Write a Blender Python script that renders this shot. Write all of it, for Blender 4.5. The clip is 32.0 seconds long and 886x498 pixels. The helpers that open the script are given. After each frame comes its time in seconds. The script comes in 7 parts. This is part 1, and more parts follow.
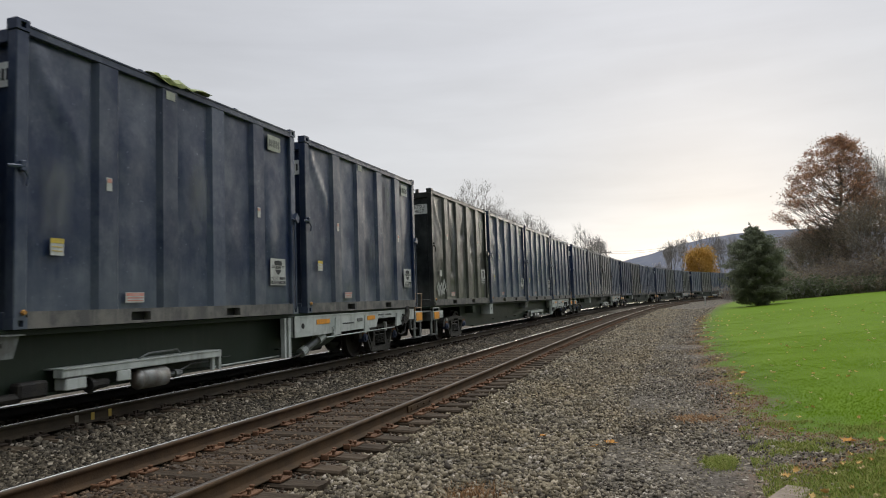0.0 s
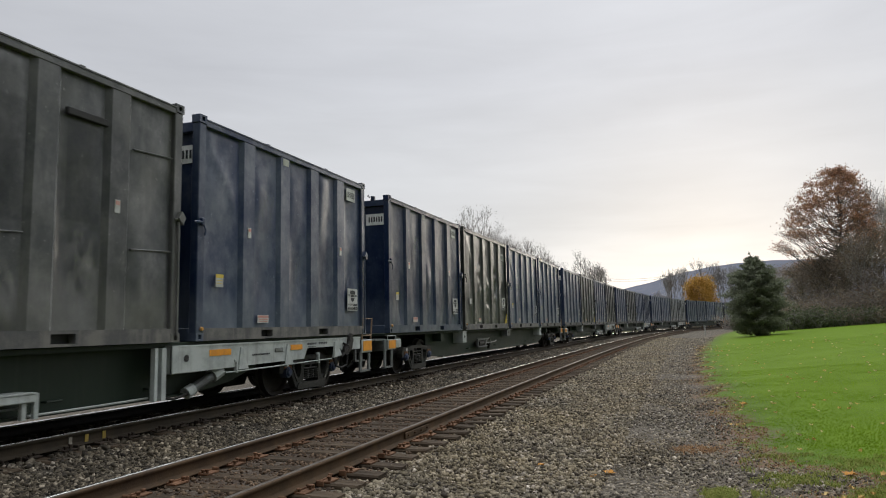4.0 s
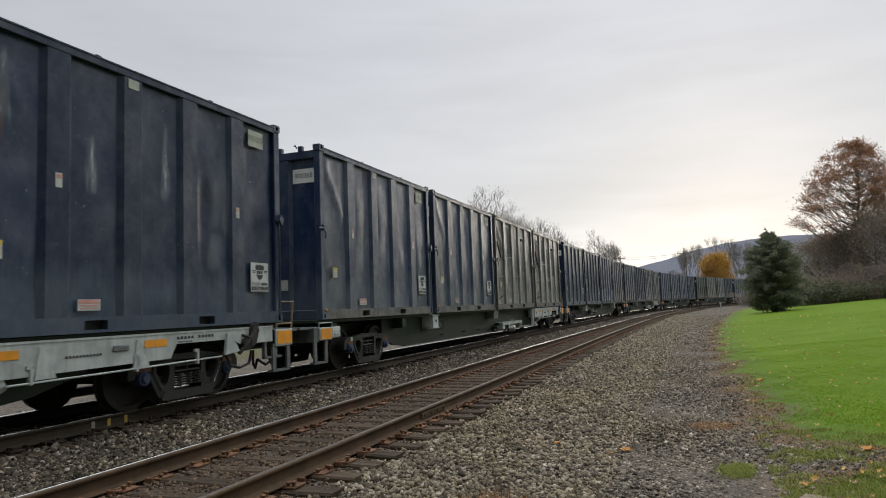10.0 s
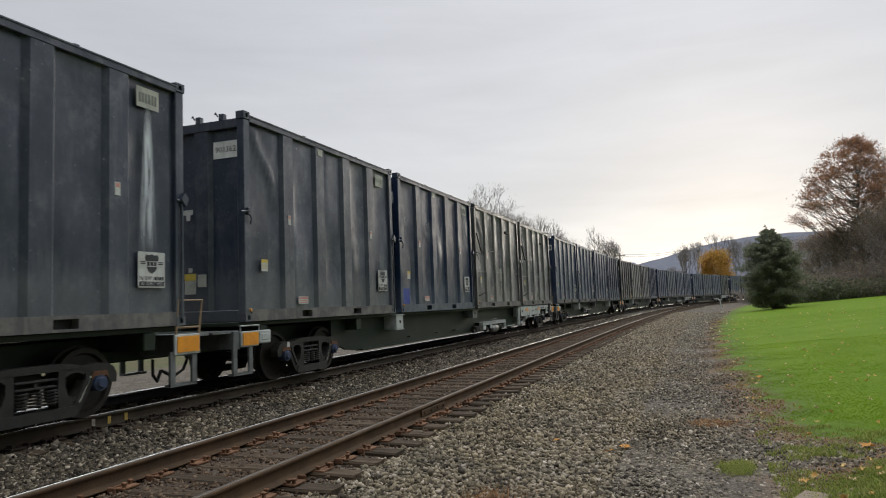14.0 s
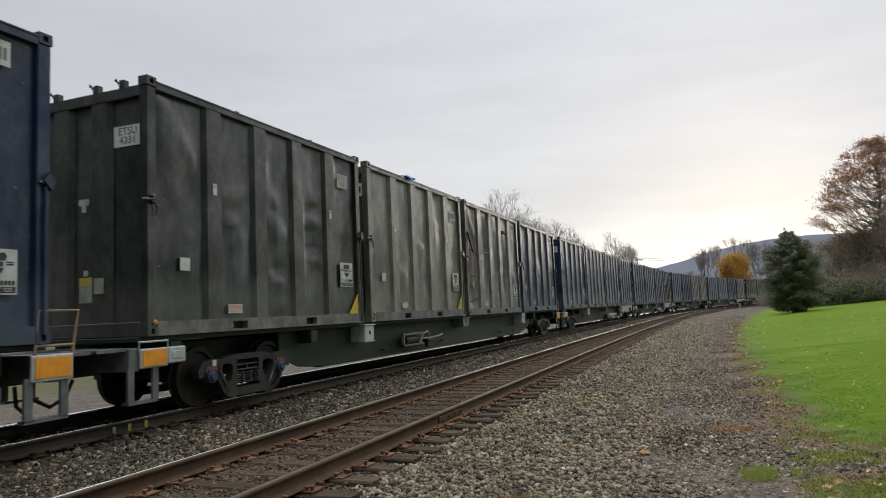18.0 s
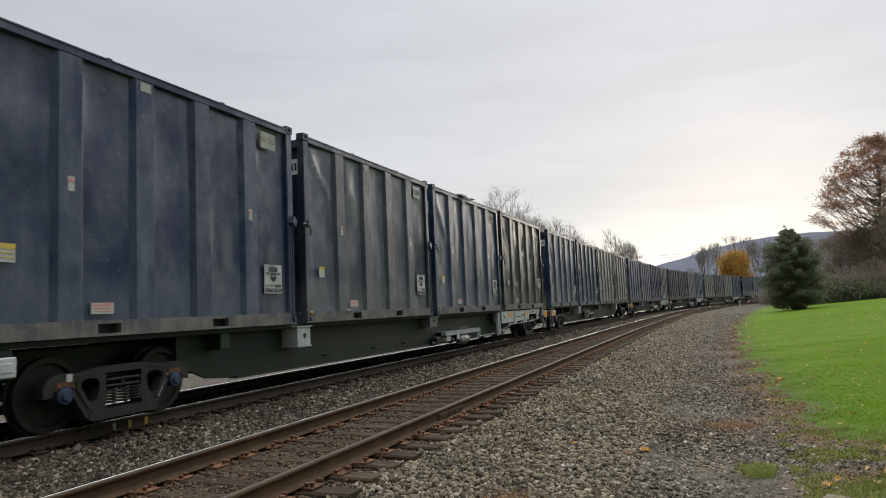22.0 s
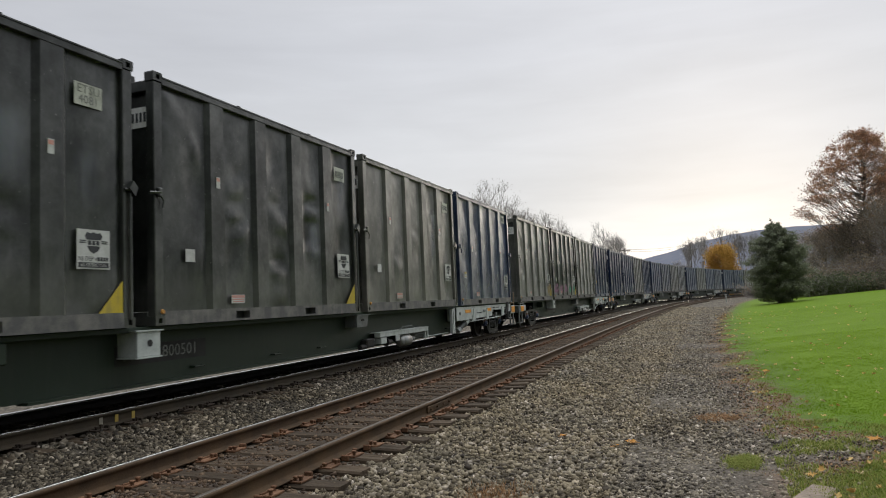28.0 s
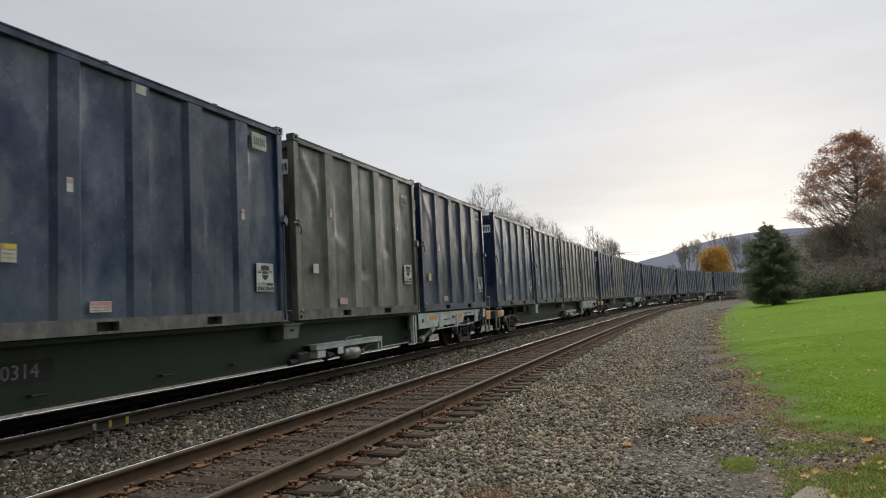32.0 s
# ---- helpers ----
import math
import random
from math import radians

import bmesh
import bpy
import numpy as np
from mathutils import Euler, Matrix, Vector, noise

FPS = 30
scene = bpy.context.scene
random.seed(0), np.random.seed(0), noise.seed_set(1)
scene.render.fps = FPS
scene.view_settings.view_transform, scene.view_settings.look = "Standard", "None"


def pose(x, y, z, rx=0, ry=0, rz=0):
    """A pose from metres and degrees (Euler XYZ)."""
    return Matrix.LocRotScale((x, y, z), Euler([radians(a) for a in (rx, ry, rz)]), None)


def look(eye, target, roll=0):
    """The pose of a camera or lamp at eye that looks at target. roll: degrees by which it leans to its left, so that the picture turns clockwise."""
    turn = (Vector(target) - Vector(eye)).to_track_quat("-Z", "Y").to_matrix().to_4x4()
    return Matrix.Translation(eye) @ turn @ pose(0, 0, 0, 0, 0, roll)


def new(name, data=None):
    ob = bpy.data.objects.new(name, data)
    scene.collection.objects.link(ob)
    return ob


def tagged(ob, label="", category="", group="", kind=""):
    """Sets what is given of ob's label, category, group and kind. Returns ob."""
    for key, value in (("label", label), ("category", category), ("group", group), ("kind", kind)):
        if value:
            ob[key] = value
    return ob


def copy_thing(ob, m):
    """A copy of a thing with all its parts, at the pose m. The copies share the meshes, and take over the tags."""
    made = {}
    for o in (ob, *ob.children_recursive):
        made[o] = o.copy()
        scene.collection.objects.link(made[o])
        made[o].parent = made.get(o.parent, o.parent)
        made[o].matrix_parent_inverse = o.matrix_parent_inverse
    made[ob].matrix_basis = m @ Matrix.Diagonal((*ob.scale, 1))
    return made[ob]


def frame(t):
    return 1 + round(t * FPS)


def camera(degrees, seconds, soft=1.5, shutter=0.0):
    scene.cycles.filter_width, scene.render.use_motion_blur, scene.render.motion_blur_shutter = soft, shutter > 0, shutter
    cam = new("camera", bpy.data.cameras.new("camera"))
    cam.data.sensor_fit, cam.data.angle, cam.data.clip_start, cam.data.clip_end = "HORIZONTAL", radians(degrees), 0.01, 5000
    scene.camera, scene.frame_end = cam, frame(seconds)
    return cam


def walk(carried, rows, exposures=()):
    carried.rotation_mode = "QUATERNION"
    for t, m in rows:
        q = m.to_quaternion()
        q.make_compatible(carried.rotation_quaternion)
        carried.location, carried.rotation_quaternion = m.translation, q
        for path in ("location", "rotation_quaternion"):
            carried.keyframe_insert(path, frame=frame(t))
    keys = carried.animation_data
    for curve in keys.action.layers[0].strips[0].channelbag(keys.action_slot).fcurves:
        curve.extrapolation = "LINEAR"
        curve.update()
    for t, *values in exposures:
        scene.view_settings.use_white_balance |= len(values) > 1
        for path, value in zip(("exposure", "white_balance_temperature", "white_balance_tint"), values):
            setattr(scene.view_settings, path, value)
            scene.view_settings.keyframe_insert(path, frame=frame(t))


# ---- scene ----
cam = camera(66.0, 32.0, soft=1.0, shutter=0.06)
EYE = (0.0, 0.0, 1.395)
TURNS = """
0 94.27 1.98 19.33
0.5 94.26 1.83 19.37
1 94.30 2.00 19.45
1.5 94.56 2.17 19.51
2 95.01 1.70 19.31
2.5 95.63 1.58 18.72
3 95.76 1.84 18.68
3.5 95.93 1.46 18.82
5.5 97.69 0.63 20.78
6 97.37 0.49 21.04
6.5 97.13 0.98 21.16
7 96.93 1.54 21.35
7.5 96.29 1.60 21.46
8 95.63 1.45 20.91
8.5 95.08 1.21 20.02
9 94.85 1.50 19.57
9.5 94.86 1.57 19.70
10 94.85 2.05 20.45
10.5 94.87 2.00 20.48
11 94.86 1.92 20.67
11.5 94.79 1.85 20.99
12 94.76 2.11 20.98
12.5 94.75 1.79 20.99
13 94.70 1.90 20.77
13.5 94.71 2.12 20.67
14 94.64 2.10 20.44
14.5 94.67 2.13 20.27
16.5 95.49 2.30 21.17
17 95.44 2.30 21.51
17.5 95.42 2.47 21.79
18 95.19 2.52 21.82
18.5 94.98 2.41 21.84
19 94.85 2.44 21.73
19.5 94.83 2.45 21.63
20 94.88 2.60 21.63
20.5 94.88 2.22 21.72
21 94.88 2.42 21.82
21.5 94.91 2.44 21.87
22 94.95 2.47 21.81
22.5 94.98 2.56 21.79
23 94.90 2.43 21.74
23.5 94.86 2.38 21.34
24 94.83 2.37 21.29
24.5 94.87 2.37 21.14
26.5 94.61 2.36 20.67
27 94.49 2.64 20.70
27.5 94.44 2.59 20.75
28 94.36 2.52 20.86
28.5 94.28 2.70 20.95
29 94.21 2.79 20.91
29.5 94.24 2.80 20.61
30 94.44 2.56 20.71
30.5 94.51 2.71 20.78
31 94.53 2.71 20.67
31.5 94.66 2.71 20.55
32 94.65 2.78 20.43
"""
PATH = []
for row in TURNS.strip().splitlines():
    t, rx, ry, rz = map(float, row.split())
    PATH.append((t, pose(*EYE, rx, ry, rz)))
# the film camera opens up a little when dark cars fill its view
walk(cam, PATH, [(0, 0.0), (11, 0.0), (14, 0.01), (17, 0.03), (18, 0.07), (19, 0.05), (22, 0.05), (23, 0.03), (24, 0.06), (27, 0.02), (28, 0.05), (29, 0.0), (30, 0.07), (32, 0.03)])

# ---- light ----
SUN_AZ, SUN_EL = 3.0, 8.0          # degrees right of the track's first heading, degrees up
sun_dir = Vector((math.sin(radians(SUN_AZ)) * math.cos(radians(SUN_EL)),
                  math.cos(radians(SUN_AZ)) * math.cos(radians(SUN_EL)), math.sin(radians(SUN_EL))))


def nodes_of(tree):
    tree.nodes.clear()

    def add(kind, inputs=None, **props):
        n = tree.nodes.new(kind)
        if "operation" in props:
            n.operation = props["operation"]
        if "use_clamp" in props:
            n.use_clamp = props["use_clamp"]
        if "data_type" in props:
            n.data_type = props["data_type"]
        if "blend_type" in props:
            n.blend_type = props["blend_type"]
        if "attribute_name" in props:
            n.attribute_name = props["attribute_name"]
        for k, v in (inputs or {}).items():
            s = n.inputs[k]
            if isinstance(v, bpy.types.NodeSocket):
                tree.links.new(v, s)
            elif isinstance(v, (tuple, list)) and len(v) == 3 and s.type == "RGBA":
                s.default_value = (*v, 1)
            else:
                s.default_value = v
        return n
    return add


def ramp(add, fac, stops):
    n = add("ShaderNodeValToRGB", {"Fac": fac})
    e = n.color_ramp.elements
    while len(e) < len(stops):
        e.new(0.5)
    for el, (p, c) in zip(e, stops):
        el.position = p
        el.color = (c, c, c, 1) if isinstance(c, (int, float)) else (*c, 1)
    return n.outputs[0]


def mix(add, fac, a, b, blend="MIX"):
    n = add("ShaderNodeMix", data_type="RGBA", blend_type=blend)
    for i, v in ((0, fac), (6, a), (7, b)):
        s = n.inputs[i]
        if isinstance(v, bpy.types.NodeSocket):
            s.id_data.links.new(v, s)
        elif i == 0:
            s.default_value = v
        else:
            s.default_value = (*v, 1) if len(v) == 3 else v
    return n.outputs[2]


def maths(add, op, a, b=0.0, clamp=False):
    return add("ShaderNodeMath", {0: a, 1: b}, operation=op, use_clamp=clamp).outputs[0]


world = bpy.data.worlds.new("overcast_sky")
scene.world = world
world.use_nodes = True
add = nodes_of(world.node_tree)
sky = add("ShaderNodeTexSky")
sky.sky_type, sky.sun_disc, sky.dust_density = "NISHITA", False, 3.0
sky.sun_elevation, sky.sun_rotation = radians(SUN_EL), radians(SUN_AZ)
coord = add("ShaderNodeTexCoord").outputs["Generated"]
sep = add("ShaderNodeSeparateXYZ", {0: coord})
up = maths(add, "MAXIMUM", sep.outputs[2], 0.0)
# cloud deck: stretched noise, seen more foreshortened towards the horizon
den = maths(add, "ADD", up, 0.18)
px = maths(add, "DIVIDE", sep.outputs[0], den)
py = maths(add, "DIVIDE", sep.outputs[1], den)
plane = add("ShaderNodeCombineXYZ", {0: px, 1: py, 2: 0.0}).outputs[0]
cloud = add("ShaderNodeTexNoise", {"Vector": plane, "Scale": 1.1, "Detail": 5.0, "Roughness": 0.5}).outputs["Fac"]
cloud2 = add("ShaderNodeTexNoise", {"Vector": plane, "Scale": 0.35, "Detail": 3.0}).outputs["Fac"]
deck = ramp(add, up, [(0.0, (0.59, 0.61, 0.632)), (0.12, (0.632, 0.652, 0.676)), (0.35, (0.60, 0.62, 0.67)), (0.5, (0.66, 0.68, 0.73)), (1.0, (4.6, 4.73, 4.9))])
lump = maths(add, "ADD", maths(add, "MULTIPLY", cloud, 0.30), maths(add, "ADD", maths(add, "MULTIPLY", cloud2, 0.25), 0.73))
deck = mix(add, 1.0, deck, lump, "MULTIPLY")
# thin cloud over the low sun
near_sun = add("ShaderNodeVectorMath", {0: coord, 1: tuple(sun_dir)}, operation="DOT_PRODUCT").outputs["Value"]
glow = maths(add, "POWER", maths(add, "MAXIMUM", near_sun, 0.0), 20.0)
low = ramp(add, up, [(0.0, 0.9), (0.06, 1.0), (0.095, 0.55), (0.13, 0.18), (0.19, 0.0)])
band = maths(add, "MULTIPLY", glow, low)
flat = add("ShaderNodeVectorMath", {0: coord, 1: (2.2, 2.2, 16.0)}, operation="MULTIPLY").outputs[0]
wisp = add("ShaderNodeTexNoise", {"Vector": flat, "Scale": 1.6, "Detail": 5.0, "Roughness": 0.55, "Distortion": 0.4}).outputs["Fac"]
band = maths(add, "MULTIPLY", band, maths(add, "ADD", maths(add, "MULTIPLY", wisp, 1.6), 0.15))
deck = mix(add, 1.0, deck, maths(add, "ADD", maths(add, "MULTIPLY", wisp, 0.20), 0.90), "MULTIPLY")
bright = mix(add, band, (0, 0, 0), (0.29, 0.272, 0.222))
away = ramp(add, maths(add, "ADD", maths(add, "MULTIPLY", near_sun, 0.5), 0.5), [(0.0, 0.22), (0.5, 0.52), (0.8, 0.90), (0.9, 0.97), (0.97, 1.01)])
deck = mix(add, 1.0, deck, away, "MULTIPLY")
veil = maths(add, "POWER", maths(add, "MAXIMUM", near_sun, 0.0), 4.0)
bright = mix(add, veil, bright, mix(add, 1.0, bright, (0.105, 0.103, 0.10), "ADD"))
clouds = mix(add, 1.0, deck, bright, "ADD")
clear = mix(add, 1.0, sky.outputs[0], (0.08, 0.08, 0.08), "MULTIPLY")
total = mix(add, 0.965, clear, clouds)
bg = add("ShaderNodeBackground", {"Color": total, "Strength": 1.0})
add("ShaderNodeOutputWorld", {"Surface": bg.outputs[0]})

sun = new("sun", bpy.data.lights.new("sun", "SUN"))
sun.data.energy, sun.data.angle, sun.data.color = 0.6, radians(25), (1.0, 0.9, 0.75)
sun.matrix_world = look(sun_dir * 50, (0, 0, 0))

# ---- materials ----
MATS = {}


def material(name, colour, rough=0.7, metal=0.0, spots=None, scale=6.0, streak=None, bump=0.1, bump_scale=60.0, spec=0.4, vary=0.12, stretch=(1, 1, 1)):
    """Paint, wood, steel: two colours mixed by coarse noise, streaks run down, fine relief."""
    m = bpy.data.materials.new(name)
    m.use_nodes = True
    add = nodes_of(m.node_tree)
    rnd = add("ShaderNodeObjectInfo").outputs["Random"]
    co = add("ShaderNodeTexCoord").outputs["Object"]
    shift = maths(add, "MULTIPLY", rnd, 37.0)
    off = add("ShaderNodeCombineXYZ", {0: shift, 1: shift, 2: shift}).outputs[0]
    p = add("ShaderNodeVectorMath", {0: co, 1: off}, operation="ADD").outputs[0]
    ps = add("ShaderNodeVectorMath", {0: p, 1: stretch}, operation="MULTIPLY").outputs[0]
    big = add("ShaderNodeTexNoise", {"Vector": ps, "Scale": scale, "Detail": 6.0, "Roughness": 0.62}).outputs["Fac"]
    fine = add("ShaderNodeTexNoise", {"Vector": p, "Scale": bump_scale, "Detail": 4.0}).outputs["Fac"]
    col = mix(add, ramp(add, big, [(0.42, 0.0), (0.62, 1.0)]), colour, spots or tuple(c * 0.75 for c in colour))
    if streak:
        ps2 = add("ShaderNodeVectorMath", {0: p, 1: (7.0, 7.0, 0.55)}, operation="MULTIPLY").outputs[0]
        st = add("ShaderNodeTexNoise", {"Vector": ps2, "Scale": 1.6, "Detail": 5.0, "Roughness": 0.6}).outputs["Fac"]
        col = mix(add, ramp(add, st, [(0.52, 0.0), (0.78, 0.75)]), col, streak)
    tone = maths(add, "ADD", maths(add, "MULTIPLY", rnd, vary), 1.0 - vary / 2)
    tone = maths(add, "MULTIPLY", tone, maths(add, "ADD", maths(add, "MULTIPLY", fine, 0.3), 0.85))
    col = mix(add, 1.0, col, tone, "MULTIPLY")
    b = add("ShaderNodeBump", {"Strength": bump, "Distance": 0.02, "Height": fine})
    r = maths(add, "ADD", maths(add, "MULTIPLY", big, 0.25), rough - 0.12, True)
    d = add("ShaderNodeBsdfPrincipled", {"Base Color": col, "Roughness": r, "Metallic": metal, "Normal": b.outputs[0], "Specular IOR Level": spec})
    add("ShaderNodeOutputMaterial", {"Surface": d.outputs[0]})
    MATS[name] = m
    return m


def container_paint(name, colour, worn, dust, rust=0.1, dusty=0.5, rough=0.44, sheen=0.12, dents=0.4, coat=0.4, spec=0.4):
    """Old container paint: faded clouds, dust washed down in streaks, scuffs, rust spots."""
    m = bpy.data.materials.new(name)
    m.use_nodes = True
    add = nodes_of(m.node_tree)
    rnd = add("ShaderNodeObjectInfo").outputs["Random"]
    geo = add("ShaderNodeTexCoord").outputs["Object"]
    shift = maths(add, "MULTIPLY", rnd, 53.0)
    off = add("ShaderNodeCombineXYZ", {0: shift, 1: 0.0, 2: shift}).outputs[0]
    p = add("ShaderNodeVectorMath", {0: geo, 1: off}, operation="ADD").outputs[0]

    def noise_at(scale3, scale, detail=5.0, rough=0.6):
        v = add("ShaderNodeVectorMath", {0: p, 1: scale3}, operation="MULTIPLY").outputs[0]
        return add("ShaderNodeTexNoise", {"Vector": v, "Scale": scale, "Detail": detail, "Roughness": rough}).outputs["Fac"]
    clouds = noise_at((1, 1, 0.7), 1.15, 7.0, 0.68)
    streaks = noise_at((3.0, 3.0, 0.42), 1.3, 6.0, 0.65)
    smudges = noise_at((1, 1, 0.8), 2.3, 8.0, 0.74)
    scuffs = noise_at((1.2, 1.2, 0.7), 9.0, 6.0, 0.7)
    fine = noise_at((1, 1, 1), 70.0, 3.0)
    col = mix(add, ramp(add, clouds, [(0.42, 0.0), (0.59, 1.0)]), colour, worn)
    amount = maths(add, "MULTIPLY", ramp(add, streaks, [(0.50, 0.0), (0.76, 1.0)]), ramp(add, clouds, [(0.3, 0.25), (0.7, 1.0)]))
    col = mix(add, maths(add, "MULTIPLY", amount, dusty), col, dust)
    col = mix(add, maths(add, "MULTIPLY", ramp(add, smudges, [(0.52, 0.0), (0.72, 0.75)]), dusty), col, dust)
    col = mix(add, ramp(add, scuffs, [(0.66, 0.0), (0.74, 0.45)]), col, tuple(min(1.0, c * 2.2 + 0.03) for c in dust))
    col = mix(add, maths(add, "MULTIPLY", ramp(add, noise_at((1, 1, 0.5), 3.1, 7.0, 0.7), [(0.64, 0.0), (0.72, 1.0)]), rust), col, (0.10, 0.045, 0.02))
    chips = noise_at((1.6, 1.6, 0.6), 26.0, 2.0, 0.5)
    col = mix(add, ramp(add, chips, [(0.745, 0.0), (0.765, 0.8)]), col, tuple(min(1.0, c * 2.6) for c in dust))
    height = add("ShaderNodeSeparateXYZ", {0: geo}).outputs[2]
    splash = maths(add, "ADD", height, maths(add, "MULTIPLY", streaks, -1.1))
    col = mix(add, ramp(add, splash, [(0.0, 0.45), (0.35, 0.0)]), col, dust)
    tone = maths(add, "ADD", maths(add, "MULTIPLY", rnd, 0.35), 0.82)
    col = mix(add, 1.0, col, tone, "MULTIPLY")
    dent = noise_at((1, 1, 0.8), 1.5, 2.0)
    b1 = add("ShaderNodeBump", {"Strength": dents, "Distance": 0.07, "Height": dent})
    b2 = add("ShaderNodeBump", {"Strength": 0.08, "Distance": 0.01, "Height": fine, "Normal": b1.outputs[0]})
    r = maths(add, "ADD", maths(add, "MULTIPLY", clouds, 0.35), rough - 0.15, True)
    gloss = maths(add, "MULTIPLY", ramp(add, smudges, [(0.38, 0.70), (0.62, 1.30)]), ramp(add, clouds, [(0.38, 0.62 * coat), (0.60, 1.25 * coat)]))
    d = add("ShaderNodeBsdfPrincipled", {"Base Color": col, "Roughness": r, "Normal": b2.outputs[0], "Specular IOR Level": spec,
                                         "Sheen Weight": sheen, "Coat Weight": gloss, "Coat Roughness": 0.33, "Coat Normal": b1.outputs[0], "Sheen Roughness": 0.3, "Sheen Tint": (0.8, 0.82, 0.85)})
    add("ShaderNodeOutputMaterial", {"Surface": d.outputs[0]})
    MATS[name] = m
    return m


def stone_material(name, stops, rough=0.85):
    """Loose stones: each piece takes its own grey from a range."""
    m = bpy.data.materials.new(name)
    m.use_nodes = True
    add = nodes_of(m.node_tree)
    isl = add("ShaderNodeNewGeometry").outputs["Random Per Island"]
    co = add("ShaderNodeTexCoord").outputs["Object"]
    fine = add("ShaderNodeTexNoise", {"Vector": co, "Scale": 90.0, "Detail": 4.0}).outputs["Fac"]
    col = ramp(add, isl, stops)
    col = mix(add, 1.0, col, maths(add, "ADD", maths(add, "MULTIPLY", fine, 0.9), 0.5), "MULTIPLY")
    drift = add("ShaderNodeTexNoise", {"Vector": co, "Scale": 0.55, "Detail": 4.0, "Roughness": 0.6}).outputs["Fac"]
    col = mix(add, 1.0, col, ramp(add, drift, [(0.36, (1.03, 0.98, 0.88)), (0.62, (0.97, 0.97, 0.98))]), "MULTIPLY")
    grime = add("ShaderNodeTexNoise", {"Vector": co, "Scale": 2.4, "Detail": 5.0, "Roughness": 0.65}).outputs["Fac"]
    col = mix(add, 1.0, col, ramp(add, grime, [(0.30, 0.50), (0.48, 0.92), (0.70, 1.10)]), "MULTIPLY")
    b = add("ShaderNodeBump", {"Strength": 0.3, "Distance": 0.005, "Height": fine})
    d = add("ShaderNodeBsdfPrincipled", {"Base Color": col, "Roughness": rough, "Normal": b.outputs[0], "Specular IOR Level": 0.25})
    add("ShaderNodeOutputMaterial", {"Surface": d.outputs[0]})
    MATS[name] = m
    return m


def leaf_material(name, stops, trans=0.3, rough=0.7, patch=0.0):
    m = bpy.data.materials.new(name)
    m.use_nodes = True
    add = nodes_of(m.node_tree)
    isl = add("ShaderNodeNewGeometry").outputs["Random Per Island"]
    col = ramp(add, isl, stops)
    if patch:
        co = add("ShaderNodeTexCoord").outputs["Object"]
        n = add("ShaderNodeTexNoise", {"Vector": co, "Scale": 0.9, "Detail": 6.0, "Roughness": 0.65}).outputs["Fac"]
        col = mix(add, 1.0, col, ramp(add, n, [(0.3, 1.0 - patch), (0.7, 1.0 + patch * 0.5)]), "MULTIPLY")
    d = add("ShaderNodeBsdfPrincipled", {"Base Color": col, "Roughness": rough, "Specular IOR Level": 0.2})
    t = add("ShaderNodeBsdfTranslucent", {"Color": col})
    s = add("ShaderNodeMixShader", {0: trans, 1: d.outputs[0], 2: t.outputs[0]})
    add("ShaderNodeOutputMaterial", {"Surface": s.outputs[0]})
    MATS[name] = m
    return m


container_paint("blue_paint", (0.0056, 0.0175, 0.057), (0.023, 0.038, 0.075), (0.098, 0.118, 0.152), 0.14, 0.42, 0.42, 0.14, 0.22, 0.85, 0.16)
container_paint("bright_blue_paint", (0.0038, 0.0125, 0.044), (0.0075, 0.0185, 0.046), (0.085, 0.108, 0.148), 0.10, 0.20, 0.38, 0.06, 0.24, 0.75, 0.12)
container_paint("faded_blue_paint", (0.027, 0.036, 0.056), (0.016, 0.026, 0.050), (0.140, 0.148, 0.158), 0.18, 0.50, 0.44, 0.2, 0.22, 0.85, 0.18)
container_paint("black_green_paint", (0.0085, 0.0105, 0.0092), (0.017, 0.020, 0.017), (0.095, 0.096, 0.086), 0.12, 0.24, 0.38, 0.05, 0.24, 0.85, 0.16)
container_paint("olive_paint", (0.053, 0.055, 0.045), (0.084, 0.084, 0.068), (0.17, 0.167, 0.145), 0.16, 0.48, 0.45, 0.25, 0.3, 0.85, 0.2)
container_paint("patched_paint", (0.038, 0.041, 0.043), (0.066, 0.067, 0.064), (0.15, 0.148, 0.138), 0.4, 0.58, 0.46, 0.3, 0.5, 0.8, 0.2)
material("sill_dirt", (0.084, 0.085, 0.084), 0.7, 0, (0.168, 0.162, 0.148), 3.0, (0.20, 0.188, 0.168), 0.2)
material("car_green", (0.0095, 0.0200, 0.0110), 0.55, 0, (0.0145, 0.0255, 0.0155), 1.5, (0.024, 0.030, 0.021), 0.10, 60.0, 0.4)
material("light_sill", (0.44, 0.475, 0.455), 0.55, 0, (0.31, 0.34, 0.325), 2.5, (0.20, 0.20, 0.18), 0.08)
material("grey_steel", (0.15, 0.165, 0.165), 0.55, 0.2, (0.10, 0.105, 0.10), 4.0, (0.07, 0.065, 0.055), 0.12)
material("bogie_iron", (0.0155, 0.0165, 0.0145), 0.6, 0.1, (0.027, 0.027, 0.023), 5.0, (0.042, 0.038, 0.030), 0.25)
material("cast_iron", (0.013, 0.0125, 0.012), 0.7, 0.1, (0.030, 0.027, 0.023), 7.0, None, 0.3)
material("tank_steel", (0.26, 0.27, 0.26), 0.5, 0.4, (0.16, 0.15, 0.14), 4.0, (0.14, 0.09, 0.06), 0.1)
material("wheel_steel", (0.014, 0.012, 0.010), 0.6, 0.2, (0.026, 0.020, 0.015), 6.0, None, 0.2)
